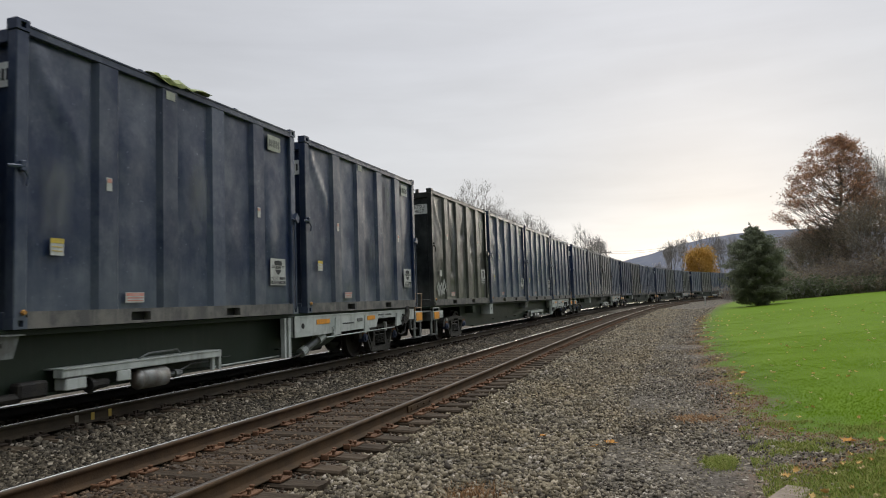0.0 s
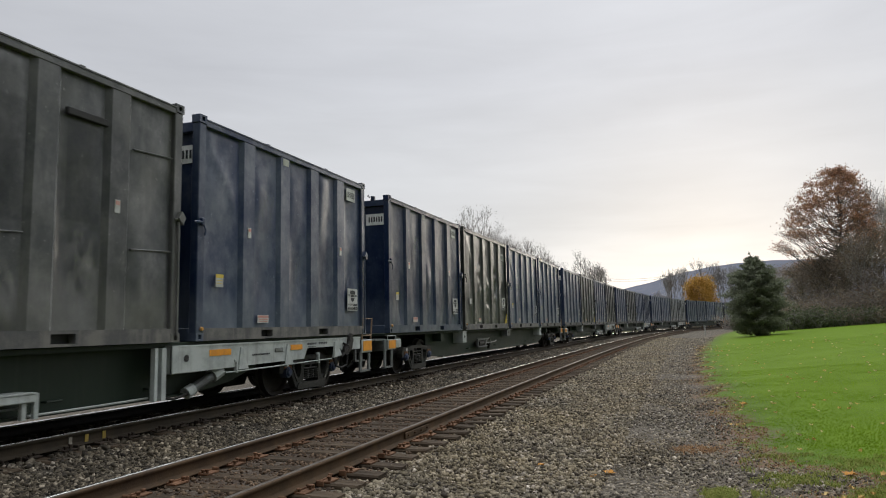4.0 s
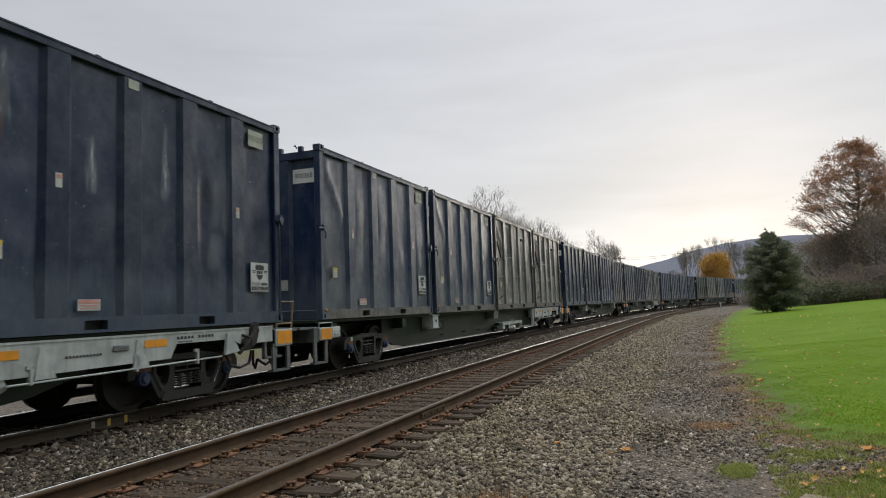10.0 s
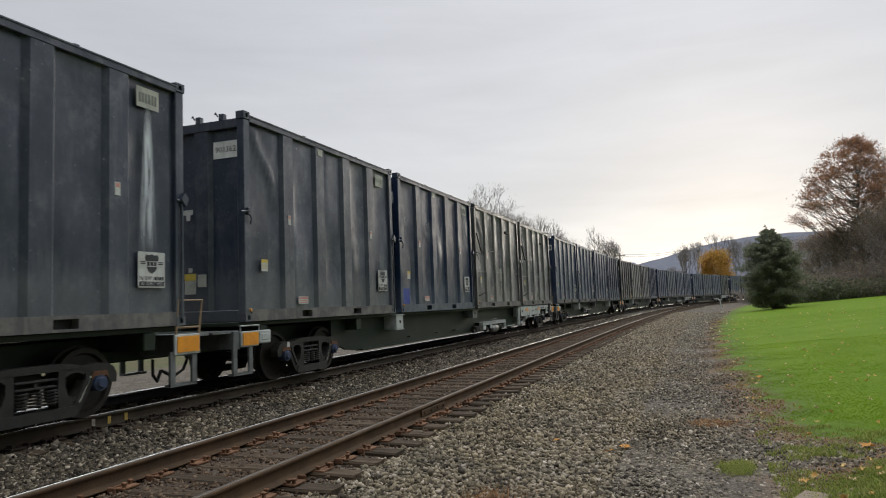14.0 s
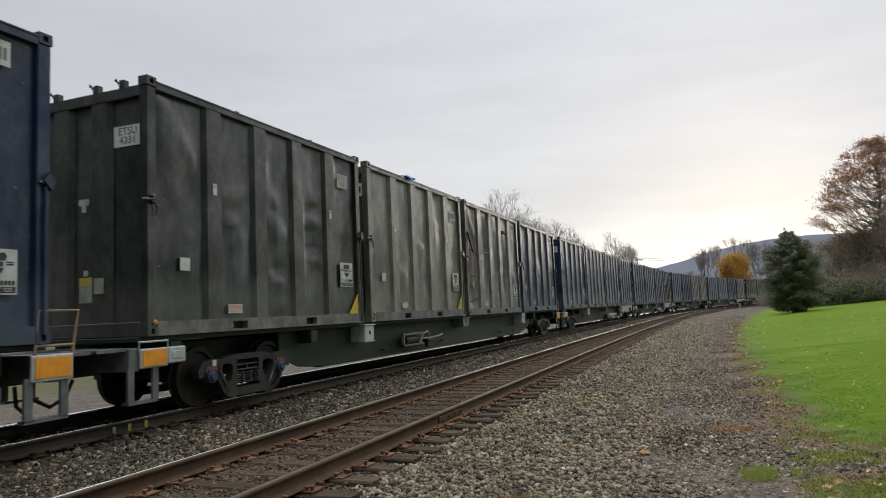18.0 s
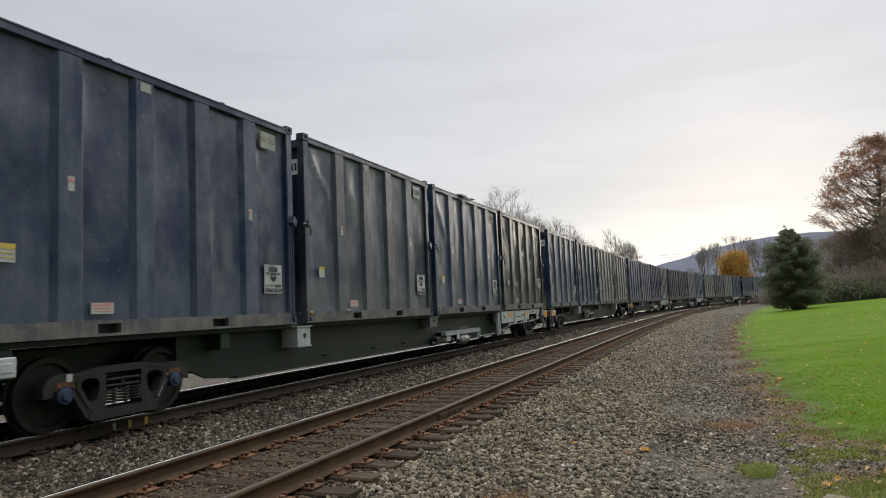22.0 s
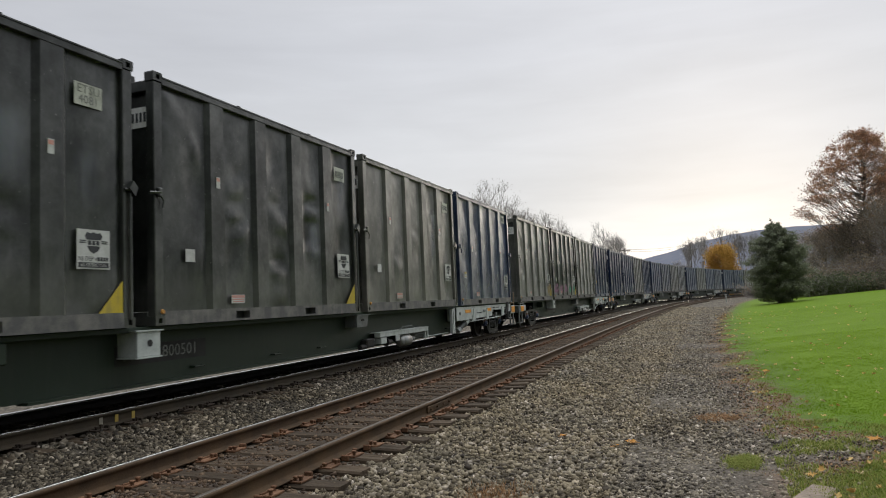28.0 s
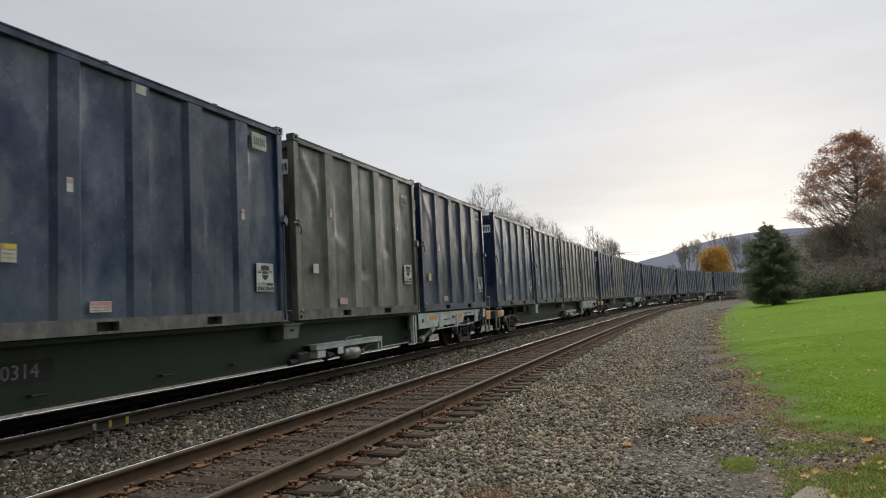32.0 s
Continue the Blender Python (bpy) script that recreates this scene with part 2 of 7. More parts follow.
material("tread_steel", (0.45, 0.44, 0.42), 0.25, 1.0, (0.35, 0.33, 0.3), 8.0, None, 0.02)
material("bearing_blue", (0.022, 0.040, 0.090), 0.6, 0, (0.042, 0.052, 0.078), 8.0, None, 0.1)
material("orange_panel", (0.72, 0.29, 0.012), 0.5, 0, (0.60, 0.24, 0.02), 5.0, (0.38, 0.18, 0.05), 0.03)
material("amber_lamp", (0.55, 0.27, 0.06), 0.3, 0, None, 5.0, None, 0.0)
material("orange_ladder", (0.26, 0.175, 0.10), 0.6, 0, (0.20, 0.15, 0.10), 6.0, None, 0.1)
material("black_rubber", (0.018, 0.018, 0.018), 0.7, 0, None, 6.0, None, 0.1)
material("white_sign", (0.52, 0.53, 0.515), 0.55, 0, (0.40, 0.41, 0.39), 4.0, (0.30, 0.29, 0.26), 0.02)
material("bright_sign", (0.74, 0.75, 0.73), 0.55, 0, (0.62, 0.63, 0.61), 4.0, (0.45, 0.44, 0.41), 0.02)
material("dim_sign", (0.43, 0.44, 0.385), 0.6, 0, (0.31, 0.32, 0.275), 4.0, (0.18, 0.18, 0.16), 0.02)
material("sign_ink", (0.035, 0.037, 0.042), 0.6, 0, None, 4.0, None, 0.02)
material("faint_ink", (0.17, 0.175, 0.165), 0.6, 0, None, 4.0, None, 0.02)
material("red_sticker", (0.52, 0.22, 0.18), 0.55, 0, (0.5, 0.32, 0.28), 9.0, None, 0.02)
material("yellow_sticker", (0.62, 0.46, 0.06), 0.55, 0, (0.5, 0.4, 0.1), 9.0, None, 0.02)
material("yellow_paint", (0.50, 0.38, 0.03), 0.6, 0, (0.40, 0.31, 0.05), 4.0, (0.2, 0.17, 0.07), 0.03)


def smear_material(name, colour, cover=0.8, grain=(9.0, 9.0, 1.2), cut=0.42, taper=True, hard=False):
    """Thin rubbed or washed-down paint, and painted-on gleams: ragged, fading out towards its edges."""
    m = bpy.data.materials.new(name)
    m.use_nodes = True
    add = nodes_of(m.node_tree)
    tc = add("ShaderNodeTexCoord")
    rnd = maths(add, "MULTIPLY", add("ShaderNodeObjectInfo").outputs["Random"], 41.0)
    gen = add("ShaderNodeSeparateXYZ", {0: tc.outputs["Generated"]})
    off = add("ShaderNodeCombineXYZ", {0: rnd, 1: 0.0, 2: rnd}).outputs[0]
    p = add("ShaderNodeVectorMath", {0: tc.outputs["Object"], 1: off}, operation="ADD").outputs[0]
    p = add("ShaderNodeVectorMath", {0: p, 1: grain}, operation="MULTIPLY").outputs[0]
    n = add("ShaderNodeTexNoise", {"Vector": p, "Scale": 1.0, "Detail": 8.0, "Roughness": 0.68}).outputs["Fac"]
    across = maths(add, "ABSOLUTE", maths(add, "SUBTRACT", gen.outputs[0], 0.5))
    if taper:
        half = maths(add, "ADD", maths(add, "MULTIPLY", maths(add, "SUBTRACT", 1.0, gen.outputs[2]), 0.32), 0.14)
        across = maths(add, "MULTIPLY", maths(add, "DIVIDE", across, half), 0.5)
    sides = ramp(add, across, [(0.15, 1.0), (0.5, 0.0)])
    ends = ramp(add, gen.outputs[2], [(0.0, 0.0), (0.22, 0.8), (0.75, 1.0), (1.0, 0.0)])
    if hard:
        sides, ends = ramp(add, across, [(0.46, 1.0), (0.5, 0.0)]), ramp(add, gen.outputs[2], [(0.0, 0.0), (0.03, 1.0), (0.96, 1.0), (1.0, 0.0)])
    a = maths(add, "MULTIPLY", maths(add, "MULTIPLY", sides, ends), ramp(add, n, [(cut, 0.0), (cut + 0.22, 1.0)]))
    a = maths(add, "MULTIPLY", a, cover, True)
    d = add("ShaderNodeBsdfPrincipled", {"Base Color": colour, "Roughness": 0.7, "Specular IOR Level": 0.3})
    t = add("ShaderNodeBsdfTransparent")
    s = add("ShaderNodeMixShader", {0: a, 1: t.outputs[0], 2: d.outputs[0]})
    add("ShaderNodeOutputMaterial", {"Surface": s.outputs[0]})
    MATS[name] = m


smear_material("white_scrape", (0.42, 0.45, 0.48), 0.85)
smear_material("bright_scratch", (0.60, 0.64, 0.68), 0.95, (16.0, 16.0, 1.0), 0.34)
smear_material("washed_streak", (0.40, 0.43, 0.46), 0.9, (6.0, 6.0, 0.7), 0.26)
smear_material("faint_patch", (0.018, 0.022, 0.026), 0.26, (2.0, 2.0, 2.0), 0.22, False, True)
smear_material("dark_patch", (0.018, 0.022, 0.026), 0.55, (2.0, 2.0, 2.0), 0.22, False, True)
# pale gleam of dented sheet, painted on as colour
smear_material("gleam_smear", (0.17, 0.185, 0.205), 0.6, (3.0, 3.0, 1.0), 0.34, False)
smear_material("rust_wash", (0.085, 0.048, 0.028), 0.85, (2.5, 2.5, 1.2), 0.32, False)
smear_material("rust_scrape", (0.26, 0.085, 0.025), 0.9, (9.0, 9.0, 1.5), 0.36)
smear_material("chalk_wash", (0.30, 0.30, 0.27), 0.7, (6.0, 6.0, 3.0), 0.44, False)
material("pink_spray", (0.36, 0.14, 0.27), 0.6, 0, (0.26, 0.11, 0.21), 5.0, None, 0.02)
material("green_spray", (0.06, 0.28, 0.17), 0.6, 0, (0.05, 0.2, 0.13), 5.0, None, 0.02)
material("white_spray", (0.42, 0.44, 0.43), 0.6, 0, (0.3, 0.31, 0.3), 5.0, None, 0.02)
material("faint_spray", (0.20, 0.205, 0.18), 0.7, 0, (0.07, 0.075, 0.065), 7.0, None, 0.02)
material("ochre_spray", (0.40, 0.30, 0.10), 0.6, 0, (0.28, 0.22, 0.09), 5.0, None, 0.02)
material("blue_patch", (0.015, 0.05, 0.32), 0.5, 0, None, 5.0, None, 0.02)
material("tarp_green", (0.24, 0.27, 0.09), 0.6, 0, (0.17, 0.20, 0.07), 8.0, None, 0.2)
material("tarp_grey", (0.20, 0.20, 0.185), 0.6, 0, (0.12, 0.12, 0.115), 8.0, None, 0.2)
material("tarp_blue", (0.02, 0.15, 0.52), 0.45, 0, (0.02, 0.11, 0.42), 8.0, None, 0.1)
material("tarp_black", (0.02, 0.021, 0.023), 0.6, 0, (0.035, 0.035, 0.035), 4.0, None, 0.2)
material("rail_steel", (0.058, 0.039, 0.024), 0.8, 0.0, (0.088, 0.056, 0.032), 3.0, None, 0.2, 60.0, 0.15)
material("rail_shine", (0.75, 0.74, 0.72), 0.16, 1.0, (0.42, 0.40, 0.38), 2.0, None, 0.02, vary=0.02)
# near-black rail: shadow under the train is painted into this steel
material("rail_shaded", (0.014, 0.012, 0.011), 0.6, 0.2, (0.022, 0.018, 0.015), 3.0, None, 0.2)
material("rail_grimy", (0.040, 0.033, 0.024), 0.75, 0.0, (0.056, 0.044, 0.030), 3.0, None, 0.2, 60.0, 0.15)
material("tie_grimy", (0.046, 0.034, 0.025), 0.85, 0.1, (0.03, 0.023, 0.017), 9.0, None, 0.35, 40.0, 0.3, 0.4)
material("rail_dull", (0.105, 0.088, 0.072), 0.45, 0.5, (0.08, 0.062, 0.048), 2.0, None, 0.05, vary=0.02)
material("tie_wood", (0.043, 0.031, 0.020), 0.9, 0, (0.074, 0.054, 0.036), 3.0, None, 0.5, 25.0, 0.2, 0.5, (1, 8, 8))
material("tie_rust", (0.155, 0.080, 0.043), 0.85, 0.1, (0.10, 0.050, 0.026), 9.0, None, 0.35, 40.0, 0.3, 0.4)
material("marker_white", (0.22, 0.20, 0.16), 0.7, 0, (0.4, 0.38, 0.32), 9.0, None, 0.05)
material("marker_yellow", (0.30, 0.215, 0.05), 0.7, 0, (0.35, 0.25, 0.05), 9.0, None, 0.05)
material("bark", (0.105, 0.088, 0.075), 0.9, 0, (0.16, 0.14, 0.12), 5.0, None, 0.5, 20.0, 0.2, 0.3, (1, 1, 0.3))
material("bark_pale", (0.31, 0.29, 0.275), 0.9, 0, (0.23, 0.21, 0.20), 5.0, None, 0.4, 20.0, 0.2, 0.3, (1, 1, 0.3))
material("pole_wood", (0.17, 0.15, 0.135), 0.9, 0, (0.13, 0.11, 0.10), 4.0, None, 0.3, 20.0, 0.2, 0.1, (1, 1, 0.2))
material("board_wood", (0.24, 0.19, 0.15), 0.85, 0, (0.16, 0.13, 0.10), 4.0, None, 0.4, 30.0, 0.2, 0.1, (1, 8, 8))
stone_material("ballast_stone", [(0.0, (0.040, 0.032, 0.024)), (0.45, (0.148, 0.124, 0.084)), (0.85, (0.266, 0.227, 0.160)), (0.985, (0.330, 0.290, 0.238)), (1.0, (0.50, 0.44, 0.37))])
# darker copy of ballast_stone: shade beside the train is put into its colour
stone_material("shaded_stone", [(0.0, (0.017, 0.014, 0.010)), (0.45, (0.072, 0.061, 0.045)), (0.85, (0.152, 0.131, 0.098)), (1.0, (0.36, 0.32, 0.26))])
stone_material("path_stone", [(0.0, (0.045, 0.038, 0.032)), (0.5, (0.152, 0.131, 0.098)), (0.9, (0.278, 0.243, 0.188)), (0.985, (0.37, 0.335, 0.29)), (1.0, (0.56, 0.51, 0.44))])
stone_material("rusty_stone", [(0.0, (0.042, 0.028, 0.020)), (0.5, (0.094, 0.062, 0.039)), (1.0, (0.17, 0.122, 0.084))])
leaf_material("lawn_blade", [(0.0, (0.172, 0.296, 0.009)), (0.5, (0.188, 0.322, 0.010)), (0.97, (0.206, 0.344, 0.012)), (1.0, (0.24, 0.27, 0.06))], 0.5, patch=0.2)
leaf_material("weed_blade", [(0.0, (0.14, 0.19, 0.03)), (0.5, (0.21, 0.25, 0.05)), (1.0, (0.32, 0.29, 0.10))])
leaf_material("dry_blade", [(0.0, (0.19, 0.10, 0.048)), (0.6, (0.27, 0.155, 0.075)), (1.0, (0.36, 0.23, 0.12))], 0.15)
leaf_material("fallen_leaf_mix", [(0.0, (0.46, 0.27, 0.08)), (0.4, (0.50, 0.34, 0.12)), (0.8, (0.50, 0.40, 0.20)), (1.0, (0.55, 0.46, 0.28))], 0.2)
leaf_material("orange_leaf", [(0.0, (0.50, 0.20, 0.03)), (1.0, (0.45, 0.24, 0.06))], 0.2)
leaf_material("maple_leaf", [(0.0, (0.24, 0.125, 0.085)), (0.5, (0.36, 0.19, 0.12)), (1.0, (0.50, 0.29, 0.16))], 0.55)
leaf_material("willow_leaf", [(0.0, (0.40, 0.22, 0.05)), (0.6, (0.52, 0.31, 0.07)), (1.0, (0.58, 0.38, 0.11))], 0.45)
leaf_material("cedar_leaf", [(0.0, (0.152, 0.172, 0.122)), (0.6, (0.198, 0.216, 0.150)), (1.0, (0.245, 0.256, 0.170))], 0.55)
leaf_material("brush_leaf", [(0.0, (0.19, 0.155, 0.130)), (0.5, (0.25, 0.198, 0.160)), (0.8, (0.27, 0.23, 0.16)), (1.0, (0.35, 0.25, 0.165))], 0.5)
leaf_material("green_brush_leaf", [(0.0, (0.085, 0.10, 0.06)), (1.0, (0.15, 0.17, 0.09))], 0.3)
leaf_material("twig", [(0.0, (0.40, 0.37, 0.355)), (1.0, (0.52, 0.49, 0.47))], 0.3, 0.9)


def ground_material():
    m = bpy.data.materials.new("ground_mix")
    m.use_nodes = True
    add = nodes_of(m.node_tree)
    lat = add("ShaderNodeAttribute", attribute_name="lateral").outputs["Fac"]
    lawn = add("ShaderNodeAttribute", attribute_name="lawn").outputs["Fac"]
    co = add("ShaderNodeTexCoord").outputs["Object"]

    def n(scale, detail=5.0, rough=0.6):
        return add("ShaderNodeTexNoise", {"Vector": co, "Scale": scale, "Detail": detail, "Roughness": rough}).outputs["Fac"]
    wob = maths(add, "MULTIPLY", maths(add, "SUBTRACT", n(1.3, 8.0, 0.74), 0.5), 2.1)
    lawnw = maths(add, "ADD", lawn, wob)
    lw = maths(add, "ADD", lat, wob)
    cell = add("ShaderNodeTexVoronoi", {"Vector": co, "Scale": 30.0, "Randomness": 1.0})
    shade = ramp(add, cell.outputs["Color"], [(0.0, (0.055, 0.046, 0.036)), (0.5, (0.140, 0.120, 0.094)), (1.0, (0.29, 0.255, 0.205))])
    # cell edges darken: shade between the stones is put into the colour
    gap = ramp(add, cell.outputs["Distance"], [(0.0, 1.0), (0.5, 0.85), (0.9, 0.3)])
    gravel = mix(add, 1.0, shade, gap, "MULTIPLY")
    rustbed = mix(add, ramp(add, n(1.4), [(0.3, 0.3), (0.7, 0.95)]), gravel, (0.060, 0.041, 0.031))
    inside = ramp(add, maths(add, "ABSOLUTE", maths(add, "ADD", lat, 4.43)), [(0.72, 1.0), (0.86, 0.0)])
    gravel = mix(add, inside, gravel, rustbed)
    patch = ramp(add, n(9.0, 6.0, 0.75), [(0.3, 0.65), (0.7, 1.25)])
    gravel = mix(add, 1.0, gravel, patch, "MULTIPLY")
    blotch = ramp(add, n(2.6, 4.0), [(0.35, 0.72), (0.65, 1.12)])
    gravel = mix(add, 1.0, gravel, blotch, "MULTIPLY")
    # bed between the far rails darkened: the train's shade is put into the colour
    train_shade = ramp(add, maths(add, "ABSOLUTE", maths(add, "ADD", lat, 8.35)), [(0.70, 0.85), (0.95, 0.0)])
    gravel = mix(add, train_shade, gravel, (0.022, 0.020, 0.018))
    dark = mix(add, ramp(add, maths(add, "ADD", lawnw, 1.8), [(0.2, 0.0), (1.0, 0.45)]), gravel, (0.085, 0.072, 0.061))
    dirt = mix(add, ramp(add, n(7.0), [(0.4, 0.0), (0.65, 1.0)]), (0.150, 0.108, 0.080), (0.105, 0.080, 0.060))
    dirt = mix(add, 1.0, dirt, ramp(add, n(55.0, 4.0, 0.75), [(0.3, 0.5), (0.7, 1.5)]), "MULTIPLY")
    dirt = mix(add, ramp(add, n(2.3), [(0.5, 0.0), (0.7, 0.8)]), dirt, (0.165, 0.100, 0.062))
    edge = ramp(add, maths(add, "ADD", lawnw, 0.62), [(0.05, 0.0), (0.45, 1.0)])
    col = mix(add, edge, dark, dirt)
    grass = mix(add, ramp(add, n(0.5), [(0.35, 0.0), (0.65, 1.0)]), (0.090, 0.160, 0.0045), (0.114, 0.190, 0.0060))
    grass = mix(add, ramp(add, n(4.5, 5.0, 0.7), [(0.35, 0.0), (0.7, 0.55)]), grass, (0.080, 0.134, 0.006))
    grass = mix(add, ramp(add, n(28.0, 3.0), [(0.4, 0.0), (0.7, 0.14)]), grass, (0.13, 0.185, 0.022))
    rim = ramp(add, maths(add, "ADD", lawnw, maths(add, "MULTIPLY", n(3.2, 5.0, 0.7), -0.8)), [(0.05, 1.0), (0.85, 0.0)])
    grass = mix(add, maths(add, "MULTIPLY", rim, 0.8), grass, (0.074, 0.120, 0.020))
    tufts = maths(add, "MULTIPLY", maths(add, "SUBTRACT", n(8.0, 7.0, 0.78), 0.5), 2.6)
    lush = ramp(add, maths(add, "ADD", maths(add, "MULTIPLY", lawnw, 0.9), tufts), [(0.0, 0.0), (0.28, 1.0)])
    col = mix(add, lush, col, grass)
    wild = mix(add, ramp(add, n(0.8), [(0.4, 0.0), (0.6, 1.0)]), (0.10, 0.085, 0.05), (0.075, 0.085, 0.035))
    far_left = ramp(add, maths(add, "MULTIPLY", maths(add, "ADD", lw, 19.0), -0.5), [(0.0, 0.0), (1.0, 1.0)])
    col = mix(add, far_left, col, wild)
    far_right = ramp(add, maths(add, "MULTIPLY", maths(add, "SUBTRACT", lat, 60.0), 0.02), [(0.0, 0.0), (1.0, 1.0)])
    col = mix(add, far_right, col, wild)
    h = mix(add, lush, maths(add, "SUBTRACT", 1.0, cell.outputs["Distance"]), n(40.0, 2.0))
    b = add("ShaderNodeBump", {"Strength": 0.7, "Distance": 0.03, "Height": h})
    d = add("ShaderNodeBsdfPrincipled", {"Base Color": col, "Roughness": 0.92, "Normal": b.outputs[0], "Specular IOR Level": 0.15})
    add("ShaderNodeOutputMaterial", {"Surface": d.outputs[0]})
    MATS["ground_mix"] = m


ground_material()


def hill_material():
    m = bpy.data.materials.new("wooded_ridge")
    m.use_nodes = True
    add = nodes_of(m.node_tree)
    co = add("ShaderNodeTexCoord").outputs["Object"]
    n1 = add("ShaderNodeTexNoise", {"Vector": co, "Scale": 0.02, "Detail": 8.0, "Roughness": 0.7}).outputs["Fac"]
    n2 = add("ShaderNodeTexNoise", {"Vector": co, "Scale": 0.25, "Detail": 3.0}).outputs["Fac"]
    # distance haze is painted into these blue-grey wood colours
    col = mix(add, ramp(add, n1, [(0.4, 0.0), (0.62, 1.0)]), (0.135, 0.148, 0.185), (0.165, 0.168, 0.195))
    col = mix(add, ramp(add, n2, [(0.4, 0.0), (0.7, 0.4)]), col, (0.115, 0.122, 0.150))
    d = add("ShaderNodeBsdfPrincipled", {"Base Color": col, "Roughness": 1.0, "Specular IOR Level": 0.0})
    add("ShaderNodeOutputMaterial", {"Surface": d.outputs[0]})
    MATS["wooded_ridge"] = m


hill_material()

# ---- mesh helpers ----
class Shape:
    """Vertices and faces gathered piece by piece."""

    def __init__(self):
        self.v, self.f = [], []

    def put(self, verts, faces):
        n = len(self.v)
        self.v.extend(verts)
        self.f.extend([tuple(i + n for i in f) for f in faces])
        return self

    def box(self, x0, x1, y0, y1, z0, z1, b=0.0):
        if b <= 0:
            v = [(x, y, z) for x in (x0, x1) for y in (y0, y1) for z in (z0, z1)]
            return self.put(v, [(0, 1, 3, 2), (4, 6, 7, 5), (0, 4, 5, 1), (2, 3, 7, 6), (0, 2, 6, 4), (1, 5, 7, 3)])
        b = min(b, (x1 - x0) / 2.01, (y1 - y0) / 2.01, (z1 - z0) / 2.01)
        bm = bmesh.new()
        bmesh.ops.create_cube(bm, size=1.0)
        for w in bm.verts:
            w.co = ((x0 + x1) / 2 + w.co.x * (x1 - x0), (y0 + y1) / 2 + w.co.y * (y1 - y0), (z0 + z1) / 2 + w.co.z * (z1 - z0))
        bmesh.ops.bevel(bm, geom=bm.edges[:], offset=b, segments=1, affect="EDGES")
        bm.verts.index_update()
        self.put([tuple(w.co) for w in bm.verts], [tuple(w.index for w in f.verts) for f in bm.faces])
        bm.free()
        return self

    def prism(self, outline, axis, a, b):
        """A closed outline of pairs drawn along an axis: 'x' takes (y, z), 'y' takes (x, z), 'z' takes (x, y)."""
        n = len(outline)
        at = {"x": lambda p, q: (q, p[0], p[1]), "y": lambda p, q: (p[0], q, p[1]), "z": lambda p, q: (p[0], p[1], q)}[axis]
        v = [at(p, a) for p in outline] + [at(p, b) for p in outline]
        f = [(i, (i + 1) % n, n + (i + 1) % n, n + i) for i in range(n)] + [tuple(range(n))[::-1], tuple(range(n, 2 * n))]
        return self.put(v, f)

    def tube(self, p, q, r0, r1=None, n=8, caps=True):
        r1 = r0 if r1 is None else r1
        p, q = Vector(p), Vector(q)
        d = (q - p).normalized()
        u = d.orthogonal().normalized()
        w = d.cross(u)
        v = []
        for c, r in ((p, r0), (q, r1)):
            v += [tuple(c + u * math.cos(6.28319 * i / n) * r + w * math.sin(6.28319 * i / n) * r) for i in range(n)]
        f = [(i, (i + 1) % n, n + (i + 1) % n, n + i) for i in range(n)]
        if caps:
            f += [tuple(range(n))[::-1], tuple(range(n, 2 * n))]
        return self.put(v, f)

    def path(self, pts, r, n=6):
        """A bent rod: rings set square to the line at every point, joined."""
        pts = [Vector(p) for p in pts]
        v, m = [], len(pts)
        u = None
        for i, p in enumerate(pts):
            d = (pts[min(i + 1, m - 1)] - pts[max(i - 1, 0)]).normalized()
            u = d.orthogonal().normalized() if u is None else (u - d * u.dot(d)).normalized()
            w = d.cross(u)
            v += [tuple(p + u * math.cos(6.28319 * k / n) * r + w * math.sin(6.28319 * k / n) * r) for k in range(n)]
        f = [(i * n + k, i * n + (k + 1) % n, (i + 1) * n + (k + 1) % n, (i + 1) * n + k) for i in range(m - 1) for k in range(n)]
        f += [tuple(range(n))[::-1], tuple(range((m - 1) * n, m * n))]
        return self.put(v, f)

    def pierced(self, xs, zs, holes, y0, y1):
        """A plate of cells between the given lines, with some cells left out as holes through it."""
        a, b = len(xs), len(zs)
        v = [(x, y, z) for y in (y0, y1) for z in zs for x in xs]
        idx = lambda s, i, j: s * a * b + j * a + i
        full = lambda i, j: 0 <= i < a - 1 and 0 <= j < b - 1 and (i, j) not in holes
        f = []
        for j in range(b - 1):
            for i in range(a - 1):
                if not full(i, j):
                    continue
                f.append((idx(0, i, j), idx(0, i + 1, j), idx(0, i + 1, j + 1), idx(0, i, j + 1)))
                f.append((idx(1, i, j), idx(1, i, j + 1), idx(1, i + 1, j + 1), idx(1, i + 1, j)))
                for (di, dj), (p, q) in (((-1, 0), ((i, j), (i, j + 1))), ((1, 0), ((i + 1, j + 1), (i + 1, j))), ((0, -1), ((i + 1, j), (i, j))), ((0, 1), ((i, j + 1), (i + 1, j + 1)))):
                    if not full(i + di, j + dj):
                        f.append((idx(0, *p), idx(0, *q), idx(1, *q), idx(1, *p)))
        return self.put(v, f)

    def lathe(self, profile, axis_y=True, n=20):
        """A profile of (radius, offset) turned round the y axis."""
        v, m = [], len(profile)
        for i in range(n):
            a = 6.28319 * i / n
            v += [(r * math.cos(a), o, r * math.sin(a)) for r, o in profile]
        f = [(i * m + j, i * m + j + 1, ((i + 1) % n) * m + j + 1, ((i + 1) % n) * m + j) for i in range(n) for j in range(m - 1)]
        return self.put(v, f)

    def mesh(self, name, mat, smooth=False):
        me = bpy.data.meshes.new(name)
        me.from_pydata(self.v, [], self.f)
